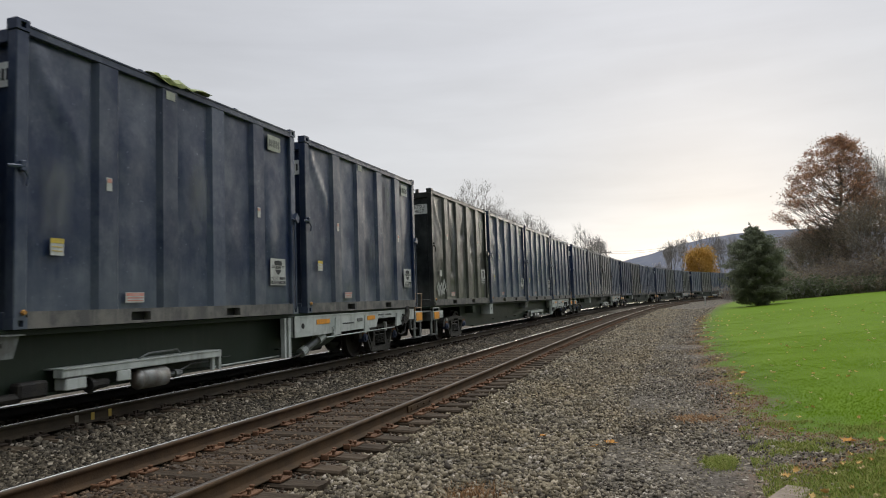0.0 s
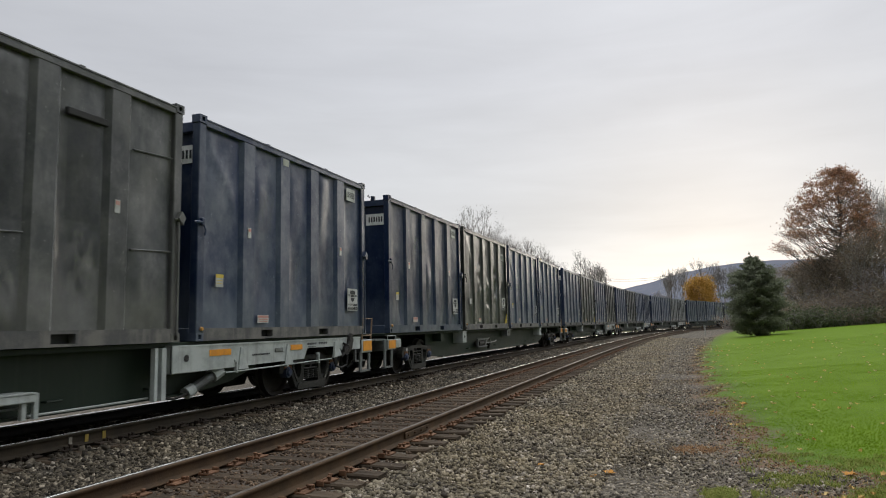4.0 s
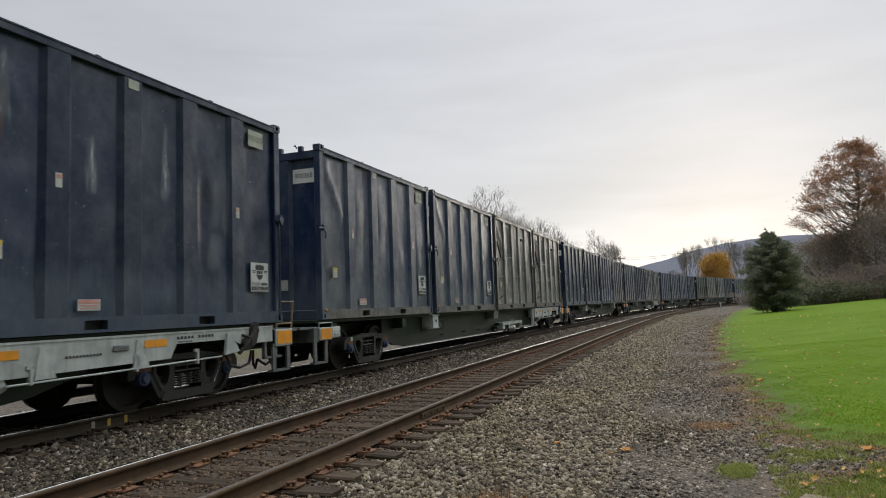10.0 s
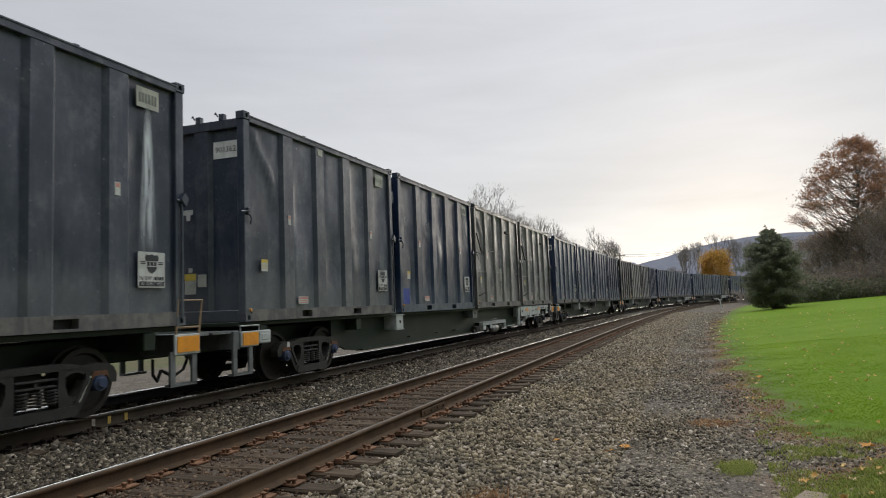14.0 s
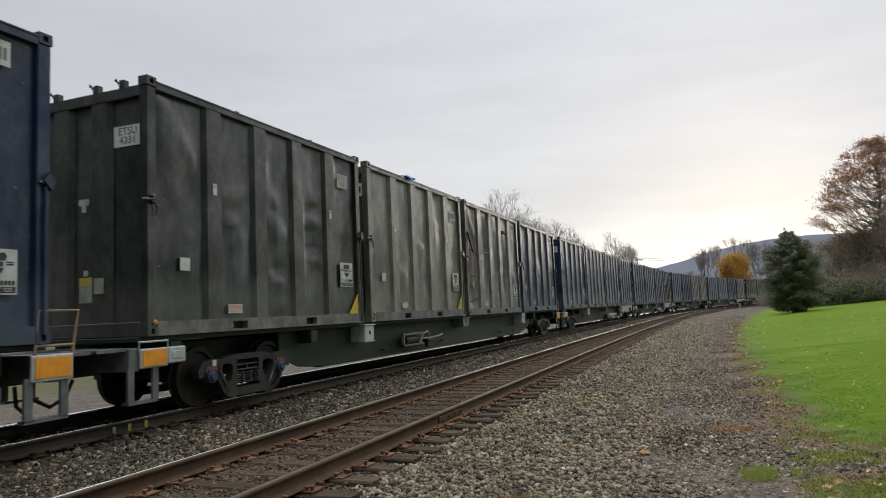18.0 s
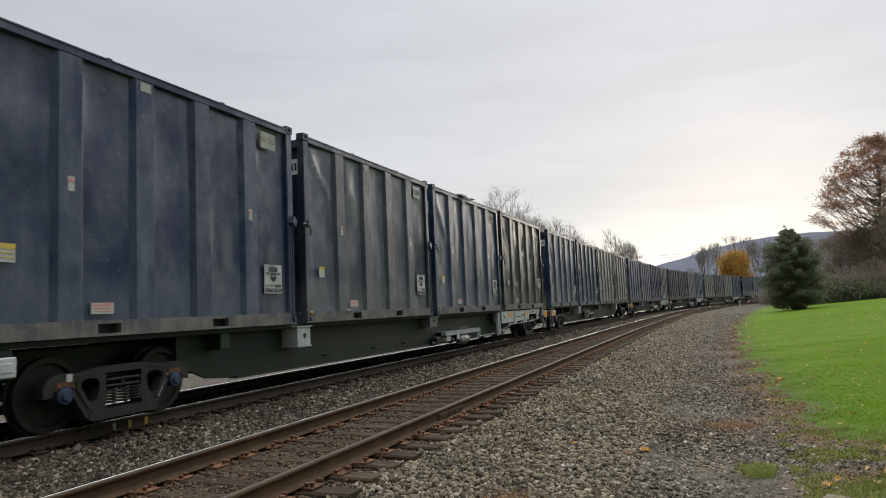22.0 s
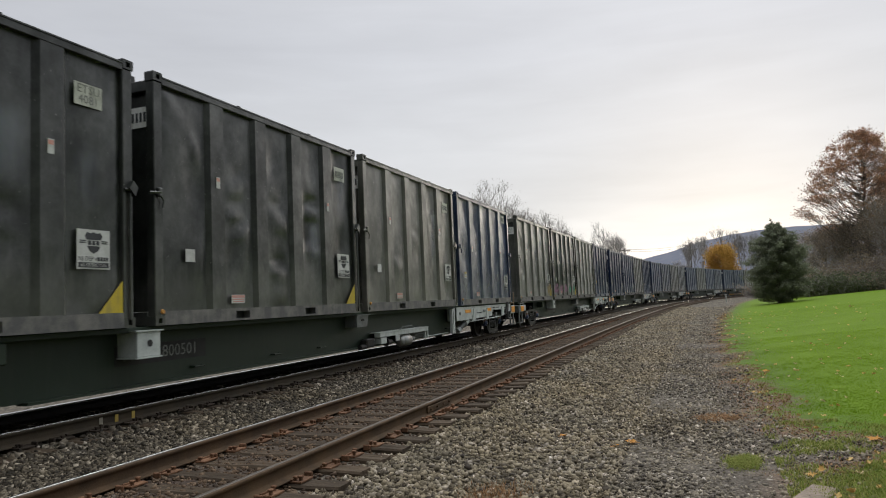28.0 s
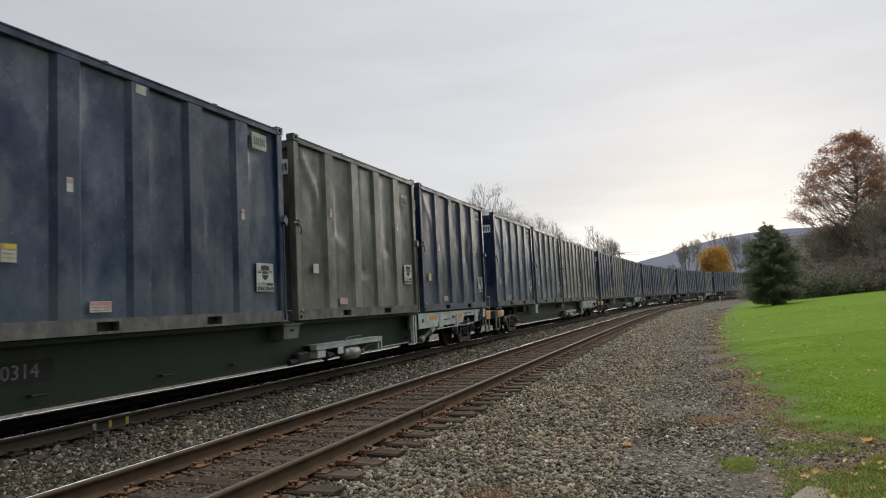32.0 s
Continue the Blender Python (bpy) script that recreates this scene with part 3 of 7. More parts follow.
        me.materials.append(MATS[mat])
        if smooth:
            me.shade_smooth()
        return me


def part(name, shape, mat, parent, label="", smooth=False, m=None):
    me = shape if isinstance(shape, bpy.types.Mesh) else shape.mesh(name, mat, smooth)
    ob = new(name, me)
    ob.parent = parent
    if m is not None:
        ob.matrix_basis = m
    return tagged(ob, label) if label else ob


def thing(name, label, category, group="", kind="", at=None):
    ob = tagged(new(name), label, category, group, kind)
    ob.empty_display_size = 0.2
    if at is not None:
        ob.matrix_basis = at
    return ob


def array_mesh(name, verts, faces, mat):
    """A large mesh out of arrays, all faces with the same number of corners."""
    me = bpy.data.meshes.new(name)
    verts, faces = np.asarray(verts, np.float32), np.asarray(faces, np.int32)
    k = faces.shape[1]
    me.vertices.add(len(verts))
    me.vertices.foreach_set("co", verts.ravel())
    me.loops.add(faces.size)
    me.loops.foreach_set("vertex_index", faces.ravel())
    me.polygons.add(len(faces))
    me.polygons.foreach_set("loop_start", np.arange(0, faces.size, k, dtype=np.int32))
    me.polygons.foreach_set("loop_total", np.full(len(faces), k, np.int32))
    me.update(calc_edges=True)
    me.materials.append(MATS[mat])
    return me


GLYPHS = {}


def glyphs(text, size, mat):
    """Lettering as a flat mesh in the xz plane, read from -y, centred."""
    key = (text, size, mat)
    if key not in GLYPHS:
        cu = bpy.data.curves.new("lettering", "FONT")
        cu.body, cu.size, cu.align_x, cu.align_y, cu.space_line, cu.resolution_u = text, size, "CENTER", "CENTER", 0.85, 2
        ob = new("lettering", cu)
        bpy.context.view_layer.update()
        me = bpy.data.meshes.new_from_object(ob.evaluated_get(bpy.context.evaluated_depsgraph_get()))
        bpy.data.objects.remove(ob)
        me.transform(pose(0, 0, 0, 90, 0, 0))
        me.materials.clear()
        me.materials.append(MATS[mat])
        GLYPHS[key] = me
    return GLYPHS[key]


# ---- the line: plan of the two tracks ----
BENDS = [(-30, -0.29), (0, -0.32), (30, 0.81), (60, 1.16), (90, 3.48), (120, 3.91), (150, 4.1), (220, 3.0), (270, 0.0), (2000, 0.0)]
STEP = 0.5
REF_S = np.arange(-80, 820, STEP)
_kap = np.interp(REF_S, [b[0] for b in BENDS], [b[1] for b in BENDS]) * 1e-3
_zero = int(round(80 / STEP))
REF_H = np.cumsum(_kap) * STEP
REF_H -= REF_H[_zero]
REF_X = np.cumsum(np.sin(REF_H)) * STEP
REF_Y = np.cumsum(np.cos(REF_H)) * STEP
REF_X -= REF_X[_zero]
REF_Y -= REF_Y[_zero]
NEAR_TRACK, FAR_TRACK = -4.426, -8.346     # centre lines, beside the camera's own line
FAR_RISE = 0.097                            # the far track lies a little higher
GAUGE = 0.7535                              # half the distance between rail heads


def beside(off):
    """Points of a line that runs at a set distance from the reference line, with its own length along it."""
    x, y = REF_X + off * np.cos(REF_H), REF_Y - off * np.sin(REF_H)
    s = np.concatenate([[0], np.cumsum(np.hypot(np.diff(x), np.diff(y)))])
    return x, y, s - s[_zero]


FAR_LINE = beside(FAR_TRACK)


def along(line, s):
    return float(np.interp(s, line[2], line[0])), float(np.interp(s, line[2], line[1]))


def lateral(x, y):
    """Distance of a place from the reference line, right of it positive."""
    k = np.clip(np.searchsorted(REF_Y[:700], y), 1, 699)
    for _ in range(2):
        hx, hy = np.sin(REF_H[k]), np.cos(REF_H[k])
        ahead = (x - REF_X[k]) * hx + (y - REF_Y[k]) * hy
        k = np.clip(k + np.round(ahead / STEP).astype(int), 0, len(REF_S) - 1)
    hx, hy = np.sin(REF_H[k]), np.cos(REF_H[k])
    return (x - REF_X[k]) * hy - (y - REF_Y[k]) * hx


BED = [(-3000, -2.0), (-60, -1.2), (-20, -0.7), (-12.8, -0.5), (-10.6, -0.14), (-6.9, -0.13), (-6.35, -0.19), (-5.8, -0.205), (-3.75, -0.21), (-3.45, -0.235),
       (-2.9, -0.275), (-1.9, -0.37), (0.2, -0.37), (0.8, -0.31), (12, 0.53), (25, 1.35), (60, 2.4), (3000, 6)]


def bed_height(x, y):
    l = lateral(x, y)
    z = np.interp(l, [b[0] for b in BED], [b[1] for b in BED])
    far = np.clip((np.hypot(x, y) - 200) / 300, 0, 1)
    return z * (1 - far) + far * -0.3, l

# ---- the train ----
PITCH, CON_L, CON_W, CON_H, CON_GAP, CON_Z = 26.793, 6.058, 2.438, 3.62, 0.365, 1.13
BOGIES = (2.30, 23.03)
W2 = CON_W / 2
RNG = random.Random(7)
RIBS = (1.37, 2.54, 3.67, 4.82)
RIB_W = (0.48, 0.47, 0.47, 0.48)
BAYS = (0.20, 1.64, 2.81, 3.94, 5.10)         # where the panels between the ribs begin
DEEP = 0.075                                # how far the panels lie behind the ribs


def dented(x0, x1, z0, z1, y, seed, depth, crease=False, ripples=0):
    """A sheet panel with broad bulges and dents, facing -y; some have a slanting crease or crosswise ripples."""
    nx, nz = 11, 30
    rng = np.random.RandomState(seed)
    xs, zs = np.linspace(x0, x1, nx), np.linspace(z0, z1, nz)
    X, Z = np.meshgrid(xs, zs)
    D = np.zeros_like(X)
    for _ in range(7):
        cx, cz, r = rng.uniform(x0, x1), rng.uniform(z0 + 0.2, z1), rng.uniform(0.25, 0.6)
        D += rng.uniform(-1, 1) * np.exp(-((X - cx) ** 2 * 1.6 + (Z - cz) ** 2 * 0.8) / r ** 2)
    for _ in range(ripples):
        cx, cz = rng.uniform(x0 + 0.2, x1 - 0.2), rng.uniform(z0 + 0.5, z0 + 2.4)
        tilt = (X - cx) * rng.uniform(-0.4, 0.4)
        D += rng.uniform(0.6, 1.3) * np.exp(-((X - cx) / 0.28) ** 2) * (np.exp(-((Z - cz - tilt) / 0.10) ** 2) - np.exp(-((Z - cz - tilt - 0.17) / 0.10) ** 2))
    if crease:
        top, foot = rng.uniform(3.1, 3.3), rng.uniform(2.3, 2.7)
        u = np.clip((top - Z) / (top - foot), 0, 1)
        line = x0 + 0.16 + (x1 - x0 - 0.34) * u
        D += rng.uniform(1.0, 1.7) * np.exp(-((X - line) / 0.10) ** 2) * np.clip((Z - foot + 0.5) / 0.5, 0, 1)
    rim = np.minimum(np.minimum(X - x0, x1 - X), np.minimum(Z - z0, z1 - Z))
    D = np.minimum(D * depth * np.clip(rim / 0.10, 0, 1), 0.045)
    s = Shape()
    s.put([(float(a), float(y - c), float(b)) for a, b, c in zip(X.ravel(), Z.ravel(), D.ravel())],
          [(j * nx + i, j * nx + i + 1, (j + 1) * nx + i + 1, (j + 1) * nx + i) for j in range(nz - 1) for i in range(nx - 1)])
    return s


def casting(x, z, y):
    """A corner casting: a steel block with a hole in its outer face."""
    s = Shape().pierced([x, x + 0.055, x + 0.125, x + 0.178], [z, z + 0.03, z + 0.10, z + 0.13], {(1, 1)}, y, y + 0.05)
    return s.put([(x, y + 0.05, z), (x + 0.178, y + 0.05, z), (x + 0.178, y + 0.16, z), (x, y + 0.16, z), (x, y + 0.05, z + 0.13), (x + 0.178, y + 0.05, z + 0.13), (x + 0.178, y + 0.16, z + 0.13), (x, y + 0.16, z + 0.13)],
                 [(0, 1, 5, 4), (1, 2, 6, 5), (2, 3, 7, 6), (3, 0, 4, 7), (4, 5, 6, 7), (3, 2, 1, 0)])


def rib_shape(x, w, y, z0, z1):
    """A pressed post: trapezoid in plan, proud of the panel."""
    return Shape().prism([(x - w / 2, y + DEEP), (x - w / 2 + 0.08, y), (x + w / 2 - 0.08, y), (x + w / 2, y + DEEP)], "z", z0, z1)


def long_rail(y0, y1):
    """Bottom side rail with two fork pockets cut through."""
    return Shape().pierced([0.18, 0.8, 1.76, 2.12, 2.9, 3.84, 4.20, 5.2, CON_L - 0.18], [0.0, 0.035, 0.155, 0.20], {(2, 1), (5, 1)}, y0, y1)


def side_pieces(y, seed, depth, ripples=0):
    """All pieces of one long side, as (name, shape) with the outer face at -y."""
    out = [("bottom_rail", long_rail(y, y + 0.12)),
           ("top_rail", Shape().box(0.17, CON_L - 0.17, y, y + 0.10, CON_H - 0.15, CON_H - 0.05, 0.008).box(0.17, CON_L - 0.17, y - 0.012, y + 0.10, CON_H - 0.055, CON_H - 0.035))]
    edges = [0.18] + [v for x, w in zip(RIBS, RIB_W) for v in (x - w / 2 + 0.01, x + w / 2 - 0.01)] + [CON_L - 0.16]
    for k, (a, b) in enumerate(zip(edges[::2], edges[1::2])):
        out.append(("side_panel", dented(a, b, 0.19, CON_H - 0.14, y + DEEP, seed * 11 + k, depth, k == 0 and seed % 4 != 3, ripples if k in (1, 2, 3) else 0)))
    for x, w in zip(RIBS, RIB_W):
        out.append(("rib", rib_shape(x, w, y + 0.008, 0.195, CON_H - 0.145)))
    for x in (0.01, CON_L - 0.18):
        out.append(("corner_post", Shape().box(x, x + 0.17, y + 0.006, y + 0.15, 0.12, CON_H - 0.12, 0.012)))
    for x in (0.0, CON_L - 0.178):
        for z in (0.0, CON_H - 0.115):
            out.append(("corner_casting", casting(x, z, y - 0.006)))
    return out


def end_pieces():
    """The front end: sheet, two pressed posts, sill and header, as (name, shape)."""
    out = [("end_sheet", Shape().box(0.10, 0.13, -W2 + 0.14, W2 - 0.14, 0.19, CON_H - 0.13))]
    for y in (-0.30, 0.45):
        out.append(("end_rib", Shape().prism([(0.105, y - 0.20), (0.02, y - 0.14), (0.02, y + 0.14), (0.105, y + 0.20)], "z", 0.2, CON_H - 0.22)))
    out.append(("end_sill", Shape().box(0.0, 0.12, -W2 + 0.14, W2 - 0.14, 0.0, 0.20, 0.008)))
    out.append(("end_header", Shape().box(0.005, 0.105, -W2 + 0.14, W2 - 0.14, CON_H - 0.26, CON_H - 0.10, 0.008)))
    return out


def tag_strokes(words, seed, w, h, mat, y, parent, x, z, name):
    """Sprayed lettering that cannot be read: looping strokes."""
    rng = random.Random(seed)
    s = Shape()
    n = words
    for k in range(n):
        cx = x + (k + 0.5) * w / n
        pts = []
        ph, loops = rng.uniform(0, 6.28), rng.uniform(1.2, 1.9)
        for i in range(61):
            a = ph + i / 60 * 6.28 * loops
            r = 0.34 + 0.16 * math.sin(2 * a + ph)
            pts.append((cx + math.cos(a) * r * w / n * 0.95 + (i / 60 - 0.5) * 0.05, z + h / 2 + math.sin(a) * (0.3 + 0.18 * math.cos(a * 1.5 + ph)) * h))
        t = 0.022 + 0.010 * rng.random()
        for (ax, az), (bx, bz) in zip(pts, pts[1:]):
            dx, dz = bx - ax, bz - az
            ln = math.hypot(dx, dz) or 1
            ox, oz = -dz / ln * t, dx / ln * t
            s.put([(ax + ox, y, az + oz), (ax - ox, y, az - oz), (bx - ox, y, bz - oz), (bx + ox, y, bz + oz)], [(0, 1, 2, 3)])
    part(name, s, mat, parent, "sprayed lettering that cannot be read")


def plate(x0, x1, z0, z1, y, t=0.006):
    return Shape().box(x0, x1, y - t, y, z0, z1)


def bars(rows, y):
    s = Shape()
    for x0, x1, z0, z1 in rows:
        s.box(x0, x1, y - 0.003, y, z0, z1)
    return s


PLATE_X = (5.14, 5.56)
SHARED = {}


def shared(key, make):
    if key not in SHARED:
        SHARED[key] = make()
    return SHARED[key]


def fixed_meshes(paint, variant):
    """Meshes that containers of one paint and one set of dents have in common."""
    def make():
        depth = {"black_green_paint": 0.036, "patched_paint": 0.036}.get(paint, 0.026)
        near = [(n, s.mesh(n, "sill_dirt" if n == "bottom_rail" and paint != "bright_blue_paint" else paint, n == "side_panel")) for n, s in side_pieces(-W2, variant * 5 + len(paint), depth, 3 if paint == "black_green_paint" and variant % 2 else 1 if paint in ("black_green_paint", "olive_paint") else 0)]
        far = Shape()
        for n, s in side_pieces(-W2, 3, 0.03):
            far.put([(CON_L - a, -b, c) for a, b, c in s.v], s.f)
        rear = Shape().box(CON_L - 0.08, CON_L - 0.03, -W2 + 0.14, W2 - 0.14, 0.02, CON_H - 0.10)
        return near, far.mesh("far_side", paint), [(n, s.mesh(n, paint)) for n, s in end_pieces()], rear.mesh("rear_wall", paint)
    return shared((paint, variant), make)


LABELS = {
    "blue_paint": "dark blue steel waste container with dusty streaked paint",
    "bright_blue_paint": "deep blue steel waste container with scuffed paint",
    "faded_blue_paint": "faded grey-blue steel waste container with dusty ribs",
    "black_green_paint": "black-green dented steel waste container with yellow corner triangle",
    "olive_paint": "olive drab steel waste container with dusty sides",
    "patched_paint": "patched grey-olive steel waste container with battered rusty sides",
}


def container(paint, variant, number="", extras=(), first=False, far_off=False):
    """One open-top waste container; its front lower edge lies at the origin, the near side faces -y."""
    c = thing("waste_container", LABELS[paint], "container", "containers on the train")
    near, far, front, rear = fixed_meshes(paint, variant)
    for n, me in near:
        part(n, me, paint, c)
    part("far_side", far, paint, c)
    for n, me in front:
        part(n, me, paint, c)
    part("rear_wall", rear, paint, c)
    part("floor", shared("floor", lambda: Shape().box(0.1, CON_L - 0.1, -W2 + 0.13, W2 - 0.13, 0.01, 0.18).mesh("floor", "tarp_black")), "tarp_black", c, "dark underframe floor")
    part("load_cover", shared("load", load_cover), "tarp_black", c, "dark sagging load cover")
    for n, me in () if far_off else shared(("fittings", paint), lambda: fittings(paint)):
        part(n, me, paint, c)
    rng = random.Random(variant * 31 + len(number) * 7 + len(extras))
    yp = -W2 + DEEP - 0.015
    green = paint in ("black_green_paint", "olive_paint")
    # numeral panels on the side and on the front wall
    patched = paint == "patched_paint" and "rust_corner" not in extras
    dim = "dim_sign" if (green or rng.random() < 0.7) else "white_sign"
    pz = 2.83 if green else 3.09
    if not patched:
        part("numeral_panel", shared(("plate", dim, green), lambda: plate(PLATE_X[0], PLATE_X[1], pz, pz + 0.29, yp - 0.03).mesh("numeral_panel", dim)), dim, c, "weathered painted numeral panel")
    drop = -0.17 if "low_plate" in extras else 0.0
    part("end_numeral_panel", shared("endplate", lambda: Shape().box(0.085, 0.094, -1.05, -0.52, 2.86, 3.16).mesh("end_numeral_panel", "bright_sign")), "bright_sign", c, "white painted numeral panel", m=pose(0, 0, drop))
    if number:
        size = 0.145 if "\n" not in number else 0.155
        part("numerals", glyphs(number, size, "faint_ink" if dim == "dim_sign" else "sign_ink"), "sign_ink", c, m=pose((PLATE_X[0] + PLATE_X[1]) / 2, yp - 0.040, pz + 0.145))
        part("end_numerals", glyphs(number, size, "sign_ink"), "sign_ink", c, m=pose(0.081, -0.785, 3.01 + drop, 0, 0, -90))
    elif not patched:
        part("numerals", shared(("numbars", green), lambda: bars([(5.18 + i * 0.059, 5.218 + i * 0.059, pz + 0.07, pz + 0.21) for i in range(6)], yp - 0.037).mesh("numerals", "faint_ink")), "faint_ink", c)
        part("end_numerals", shared("endbars", lambda: endbars().mesh("end_numerals", "sign_ink")), "sign_ink", c)
    # shield sign: plain shapes, one text row as bars
    sx, sz = (0.28, 0.72) if "shield_left" in extras else (5.17, 0.76 if green else 0.55)
    if not patched:
        sign = part("shield_sign", shared(("shieldplate", sx, sz), lambda: plate(sx, sx + 0.50, sz, sz + 0.50, yp - 0.03).mesh("shield_sign", "white_sign")), "white_sign", c, "white square sign with a dark shield")
        part("shield_mark", shared(("shieldmark", sx, sz), lambda: shield(sx, sz, yp - 0.037).mesh("shield_mark", "sign_ink")), "sign_ink", sign)
        if not far_off:
            part("sign_number_row", glyphs("NJ DEP #", 0.075, "sign_ink"), "sign_ink", sign, m=pose(sx + 0.165, yp - 0.040, sz + 0.13))
            part("sign_volume_row", glyphs("62 CUBIC YDS.", 0.062, "white_sign"), "white_sign", sign, m=pose(sx + 0.25, yp - 0.043, sz + 0.052))
            if "shield_left" in extras:
                part("red_sticker", plate(sx + 0.18, sx + 0.34, sz - 0.10, sz - 0.02, yp - 0.03), "red_sticker", c, "small red sticker")
    # stickers
    yr = -W2 + 0.006
    if far_off:
        return c
    if first:
        st = part("end_sticker", shared("es", lambda: Shape().box(0.012, 0.020, -0.18, 0.06, 0.50, 0.86).mesh("end_sticker", "dim_sign")), "dim_sign", c, "yellow-topped warning sticker")
        part("sticker_stripe", shared("esb", lambda: Shape().box(0.009, 0.012, -0.18, 0.06, 0.74, 0.86).mesh("sticker_stripe", "yellow_sticker")), "yellow_sticker", st)
        part("end_sticker", shared("es2", lambda: Shape().box(0.012, 0.020, -0.40, -0.22, 0.62, 0.84).mesh("end_sticker", "dim_sign")), "dim_sign", c, "plain pale sticker")
        part("end_sticker", shared("es4", lambda: Shape().box(0.012, 0.020, -0.10, -0.02, 0.88, 0.96).mesh("end_sticker", "white_sign")), "white_sign", c, "small white tag")
        part("end_sticker", shared("es3", lambda: Shape().box(0.012, 0.020, -0.12, 0.08, 1.90, 1.99).box(0.012, 0.020, -0.06, 0.02, 1.80, 1.90).mesh("end_sticker", "white_sign")), "white_sign", c, "small white sticker")
    if not green:
        st = part("warning_sticker", shared("ys", lambda: plate(0.50, 0.69, 0.87, 1.08, yp - 0.03).mesh("warning_sticker", "white_sign")), "white_sign", c, "white and yellow warning sticker")
        part("sticker_stripe", shared("ysb", lambda: bars([(0.50, 0.69, 1.02, 1.08), (0.52, 0.67, 0.97, 0.98), (0.52, 0.67, 0.92, 0.93)], yp - 0.037).mesh("sticker_stripe", "yellow_sticker")), "yellow_sticker", st)
    else:
        part("sticker", shared("gs", lambda: plate(0.64, 0.84, 0.92, 1.11, yp - 0.03).mesh("sticker", "white_sign")), "white_sign", c, "torn white sticker")
    st = part("notice_sticker", shared("ns", lambda: plate(1.68, 2.02, 0.28, 0.42, yp - 0.03).mesh("notice_sticker", "white_sign")), "white_sign", c, "red and white notice sticker")
    part("notice_print", shared("nsb", lambda: bars([(1.69, 2.01, 0.37, 0.412), (1.71, 1.99, 0.335, 0.352), (1.71, 1.99, 0.30, 0.315)], yp - 0.037).mesh("notice_print", "red_sticker")), "red_sticker", st)
    for k, (x, z) in enumerate(((1.33, 2.12 if green else 1.77), (4.75, 2.12 if green else 1.77))):
        st = part("tag_sticker", shared(("ts", k, green), lambda: plate(x, x + 0.09, z, z + 0.18, yr).mesh("tag_sticker", "white_sign")), "white_sign", c, "small white sticker")
        part("tag_mark", shared(("tsm", k, green), lambda: bars([(x + 0.01, x + 0.08, z + 0.11, z + 0.165)], yr - 0.007).mesh("tag_mark", "red_sticker")), "red_sticker", st)
    part("cap_patch", shared(("cap", green), lambda: plate(*((3.60, 3.74) if green else (2.45, 2.64)), 3.32, 3.45, yr).mesh("cap_patch", "dim_sign")), "dim_sign", c, "pale weld patch")
    if "shield_left" not in extras:
        part("side_marker", shared("mark", lambda: Shape().tube((0.12, -W2 - 0.012, 0.19), (0.12, -W2 - 0.04, 0.19), 0.036, 0.024, 10).mesh("side_marker", "amber_lamp")), "amber_lamp", c, "round amber side marker")
    if "triangle" in extras:
        part("corner_triangle", shared("tri", lambda: Shape().prism([(5.50, 0.20), (5.88, 0.20), (5.88, 0.62)], "y", yp - 0.037, yp - 0.03).mesh("corner_triangle", "yellow_paint")), "yellow_paint", c, "yellow painted corner triangle")
    if "triangle_left" in extras:
        part("corner_triangle", Shape().prism([(0.20, 0.20), (0.42, 0.20), (0.20, 0.45)], "y", yp - 0.037, yp - 0.03), "yellow_paint", c, "yellow painted corner triangle")
    def smear(x0, x1, z0, z1, mat, label, on=yp - 0.045):
        part("smear", Shape().put([(x0, on, z0), (x1, on, z0), (x1, on, z1), (x0, on, z1)], [(0, 1, 2, 3)]), mat, c, label)
    # two painted gleams a container, as if dents caught the sky
    for k in range(2):
        x, z = rng.choice(BAYS) + rng.uniform(0, 0.12), rng.uniform(0.5, 2.2)
        smear(x, x + rng.uniform(0.35, 0.6), z, z + rng.uniform(0.7, 1.3), "gleam_smear", "pale smear painted as a dent's gleam")
    if "scrape" in extras:
        for k in range(3):
            x = BAYS[k] + 0.12 + rng.uniform(-0.08, 0.1)
            z = rng.uniform(1.7, 2.2)
            smear(x, x + rng.uniform(0.18, 0.34), z, z + rng.uniform(0.8, 1.2), "white_scrape", "pale scraped streak")
    if "scratch" in extras:
        smear(2.42, 2.62, 0.22, 2.85, "bright_scratch", "long white scratch down a rib", -W2 + 0.003)
        smear(1.75, 1.95, 2.5, 3.3, "white_scrape", "pale scraped streak")
    if "chalk_streak" in extras:
        smear(5.12, 5.56, 1.0, 3.2, "bright_scratch", "ragged pale streak")
    if "long_streak" in extras:
        smear(0.34, 0.80, 1.15, 3.42, "washed_streak", "long pale washed streak")
    if "orange_bay" in extras:
        smear(4.0, 4.30, 1.9, 2.85, "rust_scrape", "orange rust smear")
        smear(5.15, 5.35, 1.1, 1.5, "rust_scrape", "orange rust smear")
    if "ochre_strip" in extras:
        smear(5.56, 5.86, 0.2, 3.45, "rust_scrape", "orange-brown stained strip")
    if "orange_dent" in extras:
        smear(0.42, 0.72, 2.1, 3.1, "rust_scrape", "orange rust smear")
        smear(0.52, 0.80, 2.3, 3.3, "white_scrape", "pale scraped streak")
    if "blue_patch" in extras:
        part("paint_patch", plate(0.22, 0.62, 0.22, 0.62, yp - 0.03, 0.004), "blue_patch", c, "bright blue paint patch")
